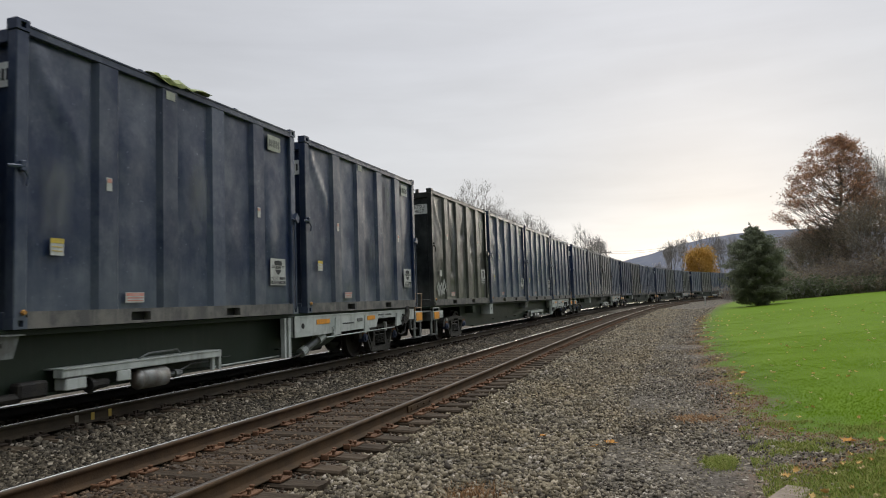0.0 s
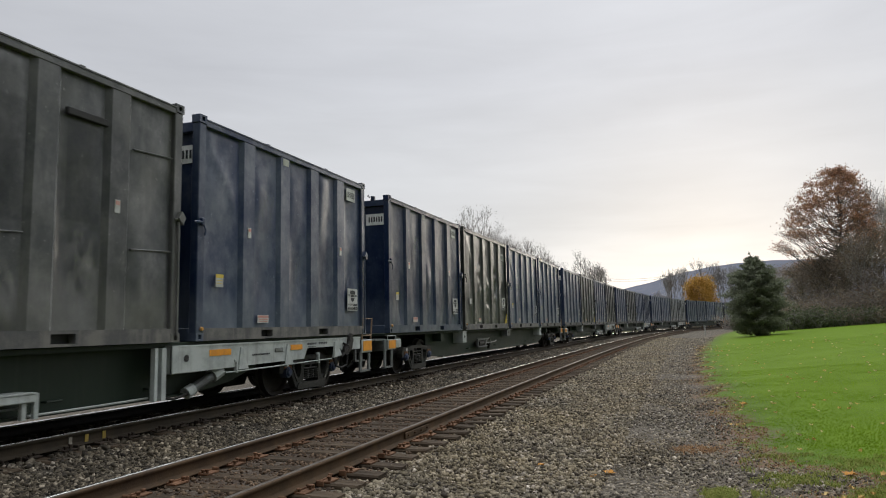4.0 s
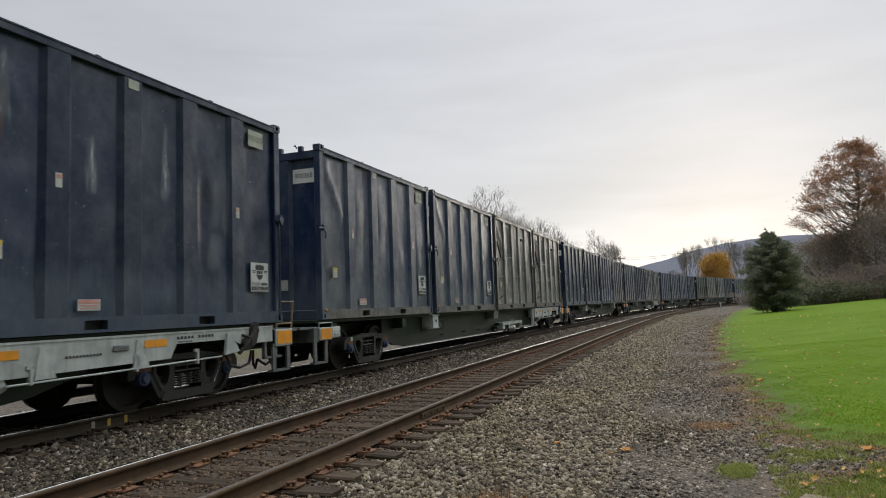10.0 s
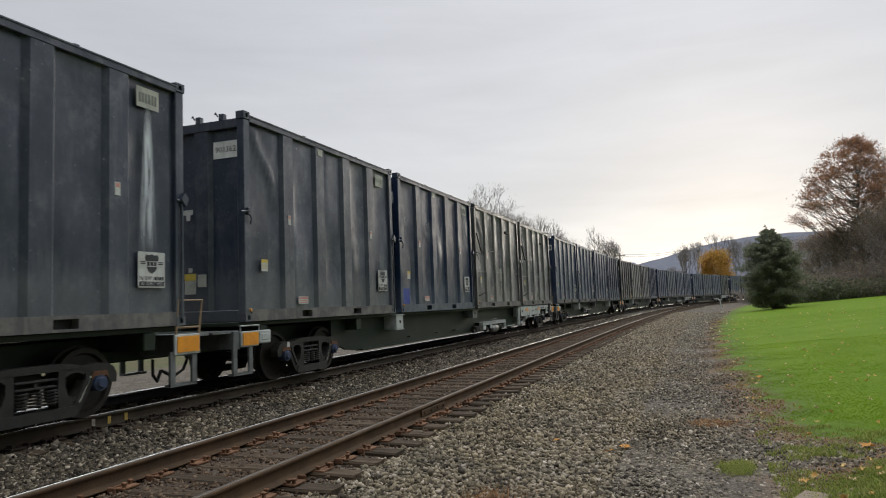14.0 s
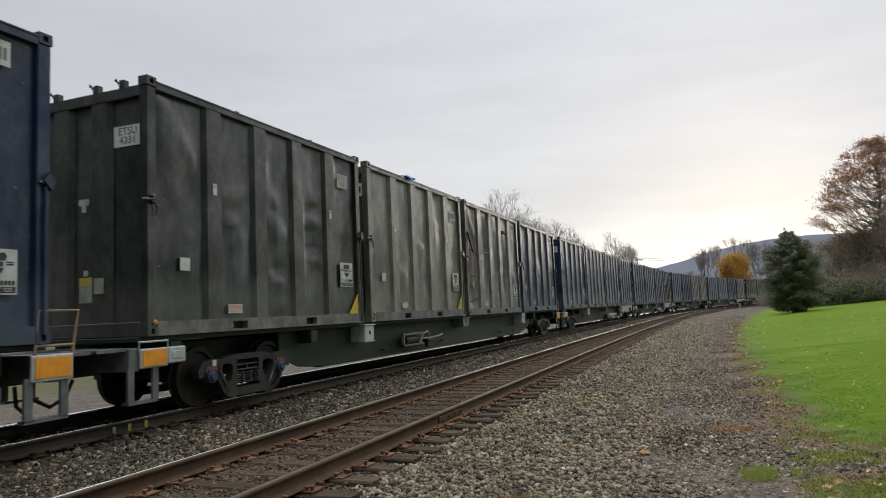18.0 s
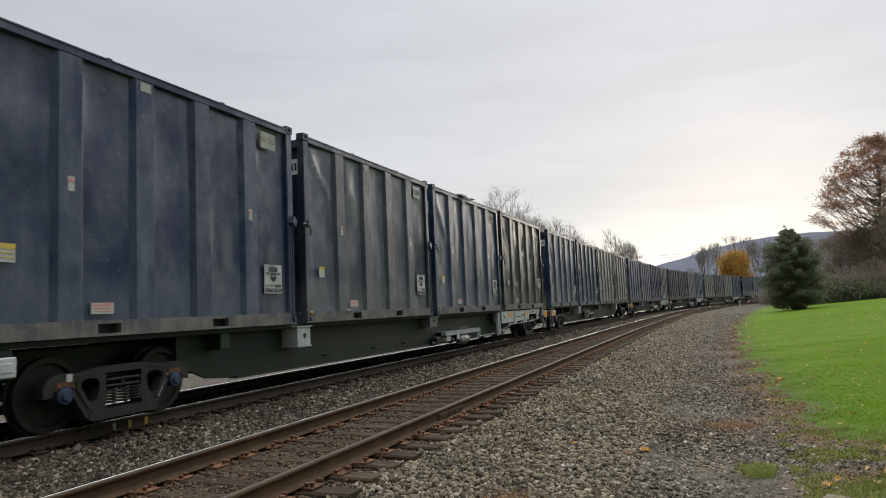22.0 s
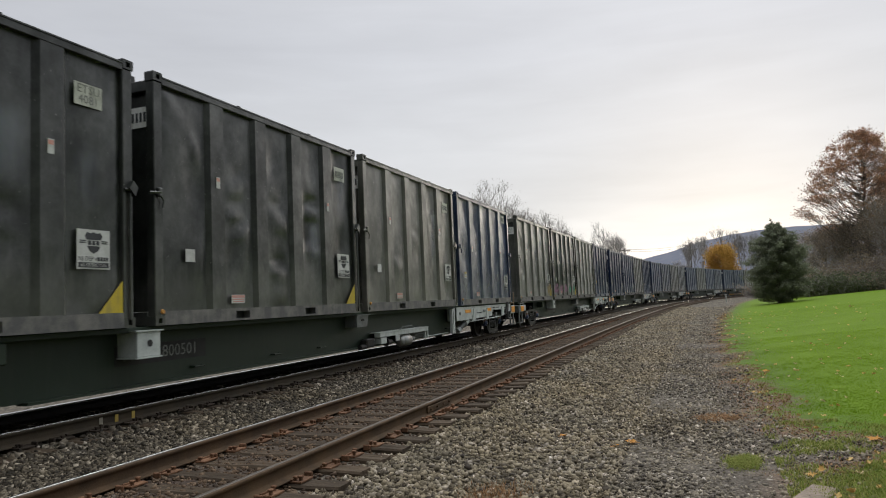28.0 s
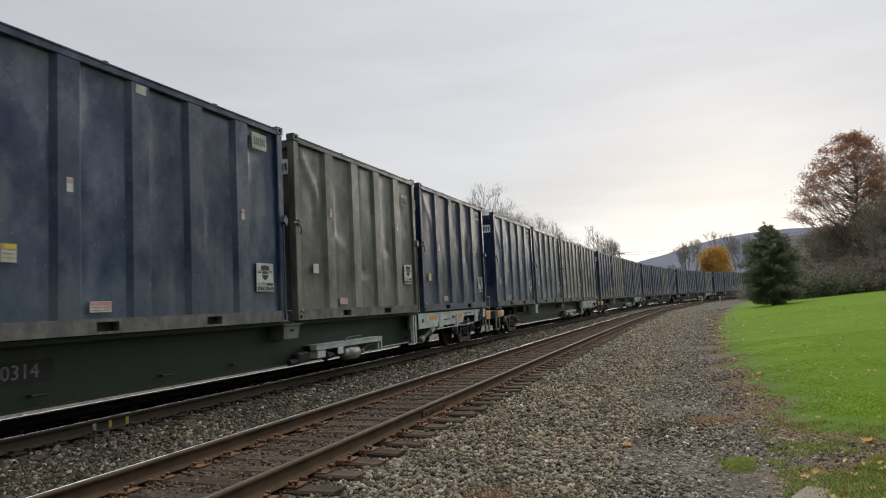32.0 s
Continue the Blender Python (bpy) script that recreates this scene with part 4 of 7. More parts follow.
    if "patches" in extras:
        for x0, x1, z0, z1 in ((0.26, 1.0, 1.85, 3.2), (2.84, 3.42, 1.45, 2.95), (3.96, 4.52, 1.55, 2.86), (1.68, 2.24, 2.2, 3.3)):
            part("welded_patch", Shape().put([(x0, yp - 0.04, z0), (x1, yp - 0.04, z0), (x1, yp - 0.04, z1), (x0, yp - 0.04, z1)], [(0, 1, 2, 3)]), "dark_patch" if "spray_low" in extras else "faint_patch", c, "dark painted-over repair patch")
        part("lintel", Shape().box(3.93, 4.58, yp - 0.085, yp - 0.02, 2.90, 3.0, 0.012), "black_rubber", c, "dark steel lintel")
        for x0, x1, z in ((5.08, 5.86, 2.72), (5.08, 5.86, 1.30), (1.63, 2.3, 2.05), (2.80, 3.43, 1.30), (0.2, 1.12, 1.25)):
            part("weld_seam", Shape().tube((x0, yp - 0.022, z), (x1, yp - 0.022, z + 0.04), 0.016, 0.016, 6), paint, c)
        part("brace_rod", Shape().path([(0.10, -W2 - 0.02, 2.6), (0.55, -W2 - 0.02, 2.0), (1.05, -W2 - 0.02, 1.95)], 0.022), "cast_iron", c, "bent steel rod")
        part("brace_rod", Shape().path([(0.22, -W2 - 0.01, 0.42), (0.7, -W2 - 0.03, 0.52), (1.0, -W2 - 0.01, 0.55)], 0.02), "cast_iron", c, "bent steel rod")
        smear(1.63, 2.3, 0.25, 1.3, "chalk_wash", "chalky white smear")
        smear(2.80, 3.43, 0.25, 1.1, "chalk_wash", "chalky white smear")
        smear(3.93, 4.58, 0.5, 1.5, "chalk_wash", "chalky white smear")
    if "spray_low" in extras:
        for k, x in enumerate((0.25, 1.64, 2.82, 3.95)):
            tag_strokes(3, 60 + k, 0.62, 0.55, "faint_spray", yp - 0.05, c, x, 0.24, "spray_tag")
    if "chalk_low" in extras:
        part("chalk_number", glyphs("2s", 0.26, "faint_spray"), "faint_spray", c, "white chalk number", m=pose(5.5, yp - 0.05, 0.42))
    if "chalk_bottom" in extras:
        for x in BAYS:
            smear(x, x + 0.72, 0.2, 1.3, "chalk_wash", "chalky white smear")
    if "chalk_number" in extras:
        part("chalk_number", glyphs("215", 0.26, "white_spray"), "white_spray", c, "white chalk number", m=pose(0.62, yp - 0.05, 3.02))
    if "rust_corner" in extras:
        smear(0.2, 1.08, 0.25, 2.6, "rust_wash", "brown rusted bay")
        smear(0.01, 0.18, 0.2, 3.3, "rust_wash", "rusty worn corner", -W2 - 0.004)
    if "tarp_green" in extras or "tarp_blue" in extras or "tarp_grey" in extras:
        mat = [e for e in extras if e.startswith("tarp_")][0]
        part("loose_tarp", tarp(2.1, 1.35 if mat != "tarp_blue" else 0.55, variant), mat, c, "crumpled sheet hanging over the rim")
    if "strap" in extras:
        part("tarp_strap", Shape().box(0.25, 0.85, -W2 - 0.01, -W2 + 0.10, CON_H - 0.045, CON_H - 0.015, 0.006), "yellow_paint", c, "yellow webbing on the rim")
    sprays = {"spray_white": ("white_spray", 0.35, 1.0, 4), "spray_pink": ("pink_spray", 0.15, 0.95, 3), "spray_ochre": ("ochre_spray", 5.10, 0.7, 3)}
    for key, (mat, x, w, n) in sprays.items():
        if key in extras:
            tag_strokes(n, variant + len(key), w, 0.55, mat, yp - 0.038, c, x, 0.28, "spray_tag")
    if "spray_pink" in extras:
        for x, w in ((1.64, 0.6), (2.82, 0.58)):
            tag_strokes(3, int(x * 10), w, 0.5, "pink_spray", yp - 0.038, c, x, 0.3, "spray_tag")
        for x, w in ((3.95, 0.5), (5.1, 0.5)):
            tag_strokes(4, int(x * 10), w, 0.42, "green_spray", yp - 0.038, c, x, 0.3, "spray_tag")
    return c


def endbars():
    s = Shape()
    for i in range(6):
        s.box(0.080, 0.085, -1.0 + i * 0.072, -0.96 + i * 0.072, 2.94, 3.08)
    return s


def load_cover():
    s = Shape()
    nx, ny = 13, 6
    rng = random.Random(3)
    v = []
    for j in range(ny):
        for i in range(nx):
            x, y = 0.1 + (CON_L - 0.2) * i / (nx - 1), -W2 + 0.05 + (CON_W - 0.1) * j / (ny - 1)
            rim = i in (0, nx - 1) or j in (0, ny - 1)
            v.append((x, y, CON_H - 0.12 + (0.0 if rim else rng.uniform(-0.02, 0.06))))
    f = [(j * nx + i, j * nx + i + 1, (j + 1) * nx + i + 1, (j + 1) * nx + i) for j in range(ny - 1) for i in range(nx - 1)]
    return s.put(v, f).mesh("load_cover", "tarp_black")


def tarp(x, w, seed):
    """A crumpled sheet lying over the rim."""
    rng = random.Random(seed)
    s = Shape()
    prof = [(0.55, -0.02), (0.25, 0.06), (0.02, 0.05), (-0.05, -0.02), (-0.06, -0.10)]
    n = 12
    v = []
    for i in range(n):
        a = i / (n - 1)
        for k, (dy, dz) in enumerate(prof):
            v.append((x + w * a + rng.uniform(-0.03, 0.03), -W2 + dy + rng.uniform(-0.02, 0.02), CON_H + dz * math.sin(3.1416 * min(1, a * 1.2 + 0.1)) + rng.uniform(-0.02, 0.035)))
    m = len(prof)
    f = [(i * m + j, i * m + j + 1, (i + 1) * m + j + 1, (i + 1) * m + j) for i in range(n - 1) for j in range(m - 1)]
    return s.put(v, f)


def shield(x, z, y):
    s = Shape()
    c = x + 0.25
    # a route shield: crown, body in two halves about a pale band, a rod through the band
    s.prism([(c - 0.11, z + 0.372), (c + 0.11, z + 0.372), (c + 0.13, z + 0.42), (c + 0.10, z + 0.465), (c + 0.05, z + 0.452), (c, z + 0.47), (c - 0.05, z + 0.452), (c - 0.10, z + 0.465), (c - 0.13, z + 0.42)], "y", y - 0.003, y)
    s.prism([(c - 0.10, z + 0.292), (c + 0.10, z + 0.292), (c + 0.06, z + 0.23), (c, z + 0.195), (c - 0.06, z + 0.23)], "y", y - 0.003, y)
    for k in range(3):
        s.box(c - 0.085 + k * 0.062, c - 0.040 + k * 0.062, y - 0.003, y, z + 0.305, z + 0.36)
    for d in (-1, 1):
        for zz in (0.325, 0.350):
            s.box(min(c + d * 0.12, c + d * 0.21), max(c + d * 0.12, c + d * 0.21), y - 0.003, y, z + zz, z + zz + 0.014)
    for i in range(4):
        s.box(x + 0.31 + i * 0.043, x + 0.34 + i * 0.043, y - 0.003, y, z + 0.105, z + 0.155)
    s.box(x + 0.02, x + 0.48, y - 0.003, y, z + 0.02, z + 0.085)
    return s


def fittings(paint):
    """Door gear on the near corners and lashing lugs on the rim."""
    out = []
    # front corner: a small lever stub; rear corner: a lump with a locking bar down to the sill
    s = Shape().tube((-0.10, -W2 - 0.01, 1.86), (0.10, -W2 - 0.03, 1.88), 0.022, 0.022, 6).box(0.05, 0.13, -W2 - 0.045, -W2 + 0.01, 1.82, 1.95, 0.015)
    s.path([(0.10, -W2 - 0.03, 1.84), (0.15, -W2 - 0.035, 1.76), (0.13, -W2 - 0.03, 1.66)], 0.014)
    out.append(("corner_latch", s.mesh("corner_latch", paint)))
    x = CON_L - 0.06
    s = Shape().prism([(x - 0.07, 1.86), (x, 1.97), (x + 0.08, 1.88), (x + 0.03, 1.76)], "y", -W2 - 0.06, -W2 + 0.02)
    s.tube((x - 0.03, -W2 - 0.02, 0.10), (x - 0.03, -W2 - 0.02, 1.80), 0.02, 0.02, 6).tube((x - 0.12, -W2 - 0.02, 1.84), (x, -W2 - 0.03, 1.84), 0.018, 0.018, 6)
    out.append(("corner_latch", s.mesh("corner_latch", paint)))
    for y in (-0.75, -0.25, 0.55):
        s = Shape().box(0.0, 0.10, y - 0.05, y + 0.05, CON_H - 0.11, CON_H + 0.015, 0.008)
        s.path([(0.05, y + 0.10, CON_H - 0.02), (0.03, y + 0.13, CON_H + 0.05), (0.05, y + 0.16, CON_H + 0.03)], 0.014)
        out.append(("lashing_lug", s.mesh("lashing_lug", paint)))
    for x in (1.9, 4.1):
        out.append(("rim_lug", Shape().box(x, x + 0.08, -W2 - 0.012, -W2 + 0.05, CON_H - 0.04, CON_H - 0.012, 0.006).mesh("rim_lug", paint)))
    return out


# -- running gear --
def wheelset_mesh():
    s = Shape()
    prof = [(0.0, -0.055), (0.11, -0.055), (0.12, -0.02), (0.36, -0.015), (0.385, -0.06), (0.452, -0.06), (0.455, 0.045), (0.485, 0.052), (0.485, 0.078), (0.385, 0.078), (0.36, 0.03), (0.12, 0.03), (0.10, 0.09), (0.0, 0.09)]
    for sgn in (-1, 1):
        k = Shape().lathe(prof, n=28)
        s.put([(x, sgn * (0.745 - y) if True else y, z) for x, y, z in k.v], [f[::-1] if sgn < 0 else f for f in k.f])
    s.tube((0, -0.95, 0), (0, 0.95, 0), 0.085, 0.085, 10)
    return s.mesh("wheelset", "wheel_steel")


def windowed(s, outer, inner, y0, y1):
    """A casting with one hole: two loops of equal length, joined across the faces and through the hole."""
    n = len(outer)
    v = [(x, y, z) for y in (y0, y1) for loop in (outer, inner) for x, z in loop]
    f = []
    for i in range(n):
        k = (i + 1) % n
        f += [(i, k, n + k, n + i), (2 * n + i, 3 * n + i, 3 * n + k, 2 * n + k), (i, 2 * n + i, 2 * n + k, k), (n + i, n + k, 3 * n + k, 3 * n + i)]
    s.put(v, f)


def side_frame(y):
    """Cast bogie side frame: arched top chord, jaws over the bearings, rounded windows beside the columns, spring seat."""
    s = Shape()
    y0, y1 = y - 0.07, y + 0.07
    top = [(1.16, 0.44), (1.17, 0.55), (1.12, 0.64), (1.02, 0.70), (0.86, 0.715), (0.66, 0.70), (0.46, 0.735), (0.30, 0.75)]
    low = [(0.30, 0.66), (0.50, 0.655), (0.66, 0.64), (0.76, 0.58), (0.78, 0.45), (0.84, 0.45), (0.845, 0.55), (0.93, 0.57), (1.01, 0.55), (1.05, 0.45)]
    s.prism(top + [(-x, z) for x, z in top[::-1]] + [(-x, z) for x, z in low[::-1]] + low, "y", y0, y1)
    outer = [(0.29, 0.67), (0.47, 0.67), (0.64, 0.67), (0.79, 0.62), (0.80, 0.49), (0.71, 0.34), (0.59, 0.15), (0.45, 0.10), (0.30, 0.13), (0.28, 0.40)]
    inner = [(0.385, 0.575), (0.44, 0.615), (0.57, 0.62), (0.65, 0.585), (0.655, 0.52), (0.595, 0.415), (0.53, 0.33), (0.475, 0.315), (0.43, 0.345), (0.385, 0.46)]
    rib = [(0.66, 0.60), (0.72, 0.60), (0.73, 0.52), (0.555, 0.25), (0.50, 0.25), (0.665, 0.52)]
    for d in (-1, 1):
        windowed(s, [(d * x, z) for x, z in outer], [(d * x, z) for x, z in inner], y0, y1)
        s.prism([(d * x, z) for x, z in rib], "y", y0 - 0.018, y0 + 0.01)
    s.prism([(-0.56, 0.12), (-0.50, 0.09), (0.50, 0.09), (0.56, 0.12), (0.50, 0.22), (-0.50, 0.22)], "y", y0 - 0.02, y1 + 0.02)
    for z in (0.475, 0.555):
        s.box(-0.27, 0.27, y - 0.065, y + 0.065, z, z + 0.03, 0.008)
    s.box(-0.02, 0.02, y - 0.05, y + 0.05, 0.50, 0.56)
    return s


def springs(y):
    s = Shape()
    for cx in (-0.19, 0.0, 0.19):
        pts = [(cx + 0.07 * math.cos(a * 0.9), y + 0.07 * math.sin(a * 0.9), 0.27 + 0.19 * a / 36) for a in range(0, 37)]
        s.path(pts, 0.014, 5)
    return s


GIRDER = [(3.45, 1.05), (21.4, 1.05), (21.4, 0.62), (20.6, 0.40), (19.9, 0.32), (4.5, 0.32), (4.1, 0.36), (3.45, 0.62)]


def make_car(kind):
    """A flat car; its origin lies on the rail heads under the front edge of its first container."""
    label = "dark green container flat car with pale grey end sill" if kind == "L" else "dark green container flat car with exposed end bogie"
    c = thing("container_flat_car", label, "rail car", "flat cars of the train")
    for d in (-1, 1):
        g = part("side_girder", Shape().prism(GIRDER, "y", min(d * 0.86, d * 0.80), max(d * 0.86, d * 0.80)), "car_green", c)
        part("bottom_flange", Shape().box(4.7, 19.4, min(d * 0.97, d * 0.78), max(d * 0.97, d * 0.78), 0.295, 0.33), "car_green", g)
    part("deck", Shape().box(-0.05, 25.38, -1.10, 1.10, 1.05, 1.125, 0.01), "car_green", c)
    part("centre_sill", Shape().box(-0.9, 26.2, -0.32, 0.32, 0.62, 1.0, 0.02), "car_green", c)
    for x in (0.6, 4.2, 21.1, 24.7):
        part("cross_beam", Shape().box(x - 0.11, x + 0.11, -1.15, 1.15, 0.80, 1.05, 0.015), "car_green", c)
    for x in (7.5, 9.6, 11.2, 16.9, 18.6):
        g = Shape().path([(x, -0.87, 0.46), (x, -0.95, 0.46), (x + 0.22, -0.95, 0.46), (x + 0.22, -0.87, 0.46)], 0.016, 6)
        part("tie_down_ring", g, "car_green", c)
    for x in (6.06,) if kind == "L" else (6.06, 18.9):
        b = Shape().box(x + 0.04, x + 0.46, -1.215, -0.85, 0.72, 1.06, 0.01)
        b.box(x + 0.0, x + 0.50, -1.235, -0.85, 1.06, 1.08).box(x + 0.02, x + 0.48, -1.23, -0.85, 0.70, 0.72)
        br = part("container_bracket", b, "light_sill", c, "pale grey container bracket")
        part("lock_hole", Shape().tube((x + 0.26, -1.205, 0.90), (x + 0.26, -1.219, 0.90), 0.05, 0.05, 10), "black_rubber", br)
    br = part("container_bracket", Shape().prism([(12.42, 1.06), (12.98, 1.06), (12.90, 0.80), (12.42, 0.80)], "y", -1.16, -0.85).box(12.38, 13.02, -1.20, -0.85, 1.055, 1.075), "grey_steel", c, "grey tapered container bracket")
    part("lock_hole", Shape().box(12.62, 12.76, -1.166, -1.155, 0.93, 0.98), "black_rubber", br)
    # front end platform
    part("end_beam", Shape().box(-0.30, -0.12, -1.2, 1.2, 0.68, 0.98, 0.01).box(-0.75, -0.12, -1.15, 1.15, 0.95, 0.99), "grey_steel", c)
    f = part("end_panel", Shape().box(-0.14, 0.34, -1.24, -1.20, 0.71, 0.97, 0.01), "light_sill", c, "pale panel frame")
    part("orange_panel", Shape().box(-0.11, 0.31, -1.252, -1.24, 0.735, 0.945), "orange_panel", f, "orange reflective panel")
    part("placard_holder", Shape().box(0.36, 0.70, -1.235, -1.20, 0.74, 0.97, 0.03).box(0.42, 0.64, -1.245, -1.23, 0.80, 0.91, 0.01), "light_sill", c, "pale grey placard holder")
    part("grab_rail", Shape().path([(-0.15, -1.22, 0.94), (-0.15, -1.22, 1.06), (0.36, -1.22, 1.06), (0.36, -1.22, 0.92)], 0.014), "light_sill", c)
    part("sill_step", Shape().box(-0.32, -0.22, -1.21, -1.17, 0.27, 0.75).box(0.10, 0.20, -1.21, -1.17, 0.27, 0.75).box(-0.32, 0.20, -1.21, -1.10, 0.25, 0.29), "grey_steel", c)
    part("far_step", Shape().box(-0.32, -0.22, 1.17, 1.21, 0.27, 0.75).box(0.10, 0.20, 1.17, 1.21, 0.27, 0.75).box(-0.32, 0.20, 1.10, 1.21, 0.25, 0.29), "grey_steel", c)
    part("coupler", Shape().box(-1.0, -0.3, -0.12, 0.12, 0.66, 0.92, 0.03).box(-1.12, -0.9, -0.17, 0.17, 0.62, 0.96, 0.04), "cast_iron", c)
    part("air_hose", Shape().path([(-0.55, -0.5, 0.62), (-0.62, -0.45, 0.40), (-0.8, -0.4, 0.30), (-1.0, -0.36, 0.42)], 0.026), "black_rubber", c, "black rubber air hose")
    # rear end
    e = 25.33
    part("end_beam", Shape().box(e + 0.02, e + 0.20, -1.2, 1.2, 0.68, 0.98, 0.01).box(e, e + 0.6, -1.15, 1.15, 0.95, 0.99), "grey_steel", c)
    f = part("end_panel", Shape().box(e - 0.24, e + 0.29, -1.24, -1.20, 0.70, 1.0, 0.01), "light_sill", c, "pale panel frame")
    part("orange_panel", Shape().box(e - 0.20, e + 0.26, -1.252, -1.24, 0.74, 0.97), "orange_panel", f, "orange reflective panel")
    s = Shape().path([(e - 0.18, -1.20, 0.98), (e - 0.14, -1.20, 1.50), (e + 0.38, -1.20, 1.50), (e + 0.30, -1.20, 0.98)], 0.02).tube((e - 0.16, -1.20, 1.10), (e + 0.32, -1.20, 1.10), 0.016)
    part("end_ladder", s, "orange_ladder", c, "faded orange end ladder")
    part("sill_step", Shape().box(e - 0.30, e - 0.20, -1.21, -1.17, 0.27, 0.75).box(e + 0.15, e + 0.25, -1.21, -1.17, 0.27, 0.75).box(e - 0.30, e + 0.25, -1.21, -1.10, 0.25, 0.29), "grey_steel", c)
    part("far_step", Shape().box(e - 0.30, e - 0.20, 1.17, 1.21, 0.27, 0.75).box(e + 0.15, e + 0.25, 1.17, 1.21, 0.27, 0.75).box(e - 0.30, e + 0.25, 1.10, 1.21, 0.25, 0.29), "grey_steel", c)
    part("coupler", Shape().box(e + 0.2, e + 0.62, -0.12, 0.12, 0.66, 0.92, 0.03), "cast_iron", c)
    part("air_hose", Shape().path([(e + 0.1, -0.5, 0.62), (e + 0.16, -0.45, 0.38), (e + 0.3, -0.4, 0.27), (e + 0.42, -0.36, 0.42)], 0.026), "black_rubber", c, "black rubber air hose")
    if kind == "L":
        s = Shape().prism([(18.75, 1.07), (25.0, 1.07), (25.0, 0.80), (24.1, 0.80), (23.9, 0.90), (22.62, 0.90), (22.5, 0.70), (18.75, 0.66)], "y", -1.225, -1.19)
        s.box(18.75, 25.0, -1.235, -1.05, 1.05, 1.075).box(18.75, 19.3, -1.235, -0.9, 0.66, 1.05, 0.01)
        sill = part("end_side_sill", s, "light_sill", c, "pale grey painted end sill")
        part("lock_hole", Shape().tube((19.05, -1.22, 0.88), (19.05, -1.242, 0.88), 0.055, 0.055, 10), "black_rubber", sill)
        for a, b in ((19.6, 20.15), (22.0, 22.42)):
            part("orange_mark", Shape().box(a, b, -1.232, -1.225, 0.885, 0.985), "orange_panel", sill, "orange reflective mark")
        tagged(part("sill_print", bars([(20.75 + 0.05 * k, 20.785 + 0.05 * k, 0.84, 0.868) for k in range(11)] + [(22.62 + 0.075 * k, 22.67 + 0.075 * k, 0.965, 1.005) for k in range(11) if k != 5] + [(22.66 + 0.05 * k, 22.69 + 0.05 * k, 0.915, 0.935) for k in range(6)], -1.228), "sign_ink", sill), kind="stuff")
        part("placard_holder", Shape().box(21.45, 21.72, -1.245, -1.225, 0.87, 0.95, 0.01), "grey_steel", sill)
        for x in (20.4, 21.85):
            part("gusset", Shape().prism([(x, 1.0), (x + 0.03, 1.0), (x + 0.22, 0.63), (x - 0.06, 0.63)], "y", -1.25, -1.225), "light_sill", sill)
        part("upright", Shape().box(18.58, 18.67, -1.20, -1.12, 0.30, 1.05).box(18.44, 18.50, -1.2, -1.12, 0.30, 1.05), "light_sill", c, "pale grey upright")
        part("brake_rod", Shape().path([(20.0, -1.235, 0.60), (21.5, -1.24, 0.615), (23.6, -1.235, 0.645)], 0.013), "light_sill", c)
        for x in (20.3, 21.86, 23.05):
            part("rod_hanger", Shape().box(x - 0.02, x + 0.02, -1.25, -1.20, 0.58, 0.80).box(x - 0.06, x + 0.02, -1.25, -1.20, 0.76, 0.80), "light_sill", c)
        part("gusset", Shape().prism([(23.72, 1.0), (23.80, 1.0), (24.02, 0.70), (23.66, 0.66)], "y", -1.27, -1.225), "light_sill", sill)
        for x in (24.80, 25.12):
            part("hanger", Shape().box(x, x + 0.06, -1.2, -1.14, 0.50, 0.80).box(x, x + 0.20, -1.2, -1.14, 0.50, 0.54), "grey_steel", c)
        cyl = part("brake_cylinder", Shape().tube((19.40, -1.02, 0.36), (19.98, -1.10, 0.62), 0.075, 0.075, 12), "grey_steel", c, "grey slanted brake cylinder")
        part("cylinder_cap", Shape().tube((19.32, -1.01, 0.325), (19.46, -1.03, 0.385), 0.10, 0.10, 10), "light_sill", cyl, "pale cylinder cap")
        part("cylinder_cap", Shape().tube((19.84, -1.08, 0.555), (20.02, -1.105, 0.64), 0.115, 0.115, 10), "light_sill", cyl, "pale cylinder cap")
        part("brake_chain", Shape().path([(18.6, -1.1, 0.34), (18.95, -1.1, 0.28), (19.35, -1.05, 0.33)], 0.02), "cast_iron", c)
        part("hand_lever", Shape().path([(24.02, -1.25, 0.66), (24.20, -1.29, 0.82), (24.36, -1.29, 1.00), (24.48, -1.27, 1.14)], 0.035).tube((24.2, -1.24, 0.80), (24.2, -1.30, 0.80), 0.11, 0.11, 12)
             .prism([(24.28, 0.74), (24.42, 0.80), (24.50, 1.02), (24.42, 1.16), (24.34, 1.10), (24.30, 0.92)], "y", -1.31, -1.24).path([(24.1, -1.26, 0.95), (24.25, -1.30, 0.90), (24.42, -1.28, 0.98)], 0.025), "cast_iron", c, "dark hand brake lever")
        part("brake_loop", Shape().path([(23.75, -1.2, 0.66), (23.85, -1.2, 0.48), (24.1, -1.2, 0.42), (24.35, -1.2, 0.47), (24.42, -1.2, 0.68)], 0.024), "black_rubber", c)
        part("equipment_beam", Shape().box(13.56, 16.58, -1.16, -1.00, 0.50, 0.60, 0.01).box(13.56, 16.58, -1.17, -0.86, 0.60, 0.615), "light_sill", c, "pale grey brake equipment beam")
        part("beam_hanger", Shape().box(16.42, 16.48, -1.13, -1.08, 0.30, 0.50).box(16.58, 16.64, -1.13, -1.08, 0.30, 0.60), "light_sill", c)
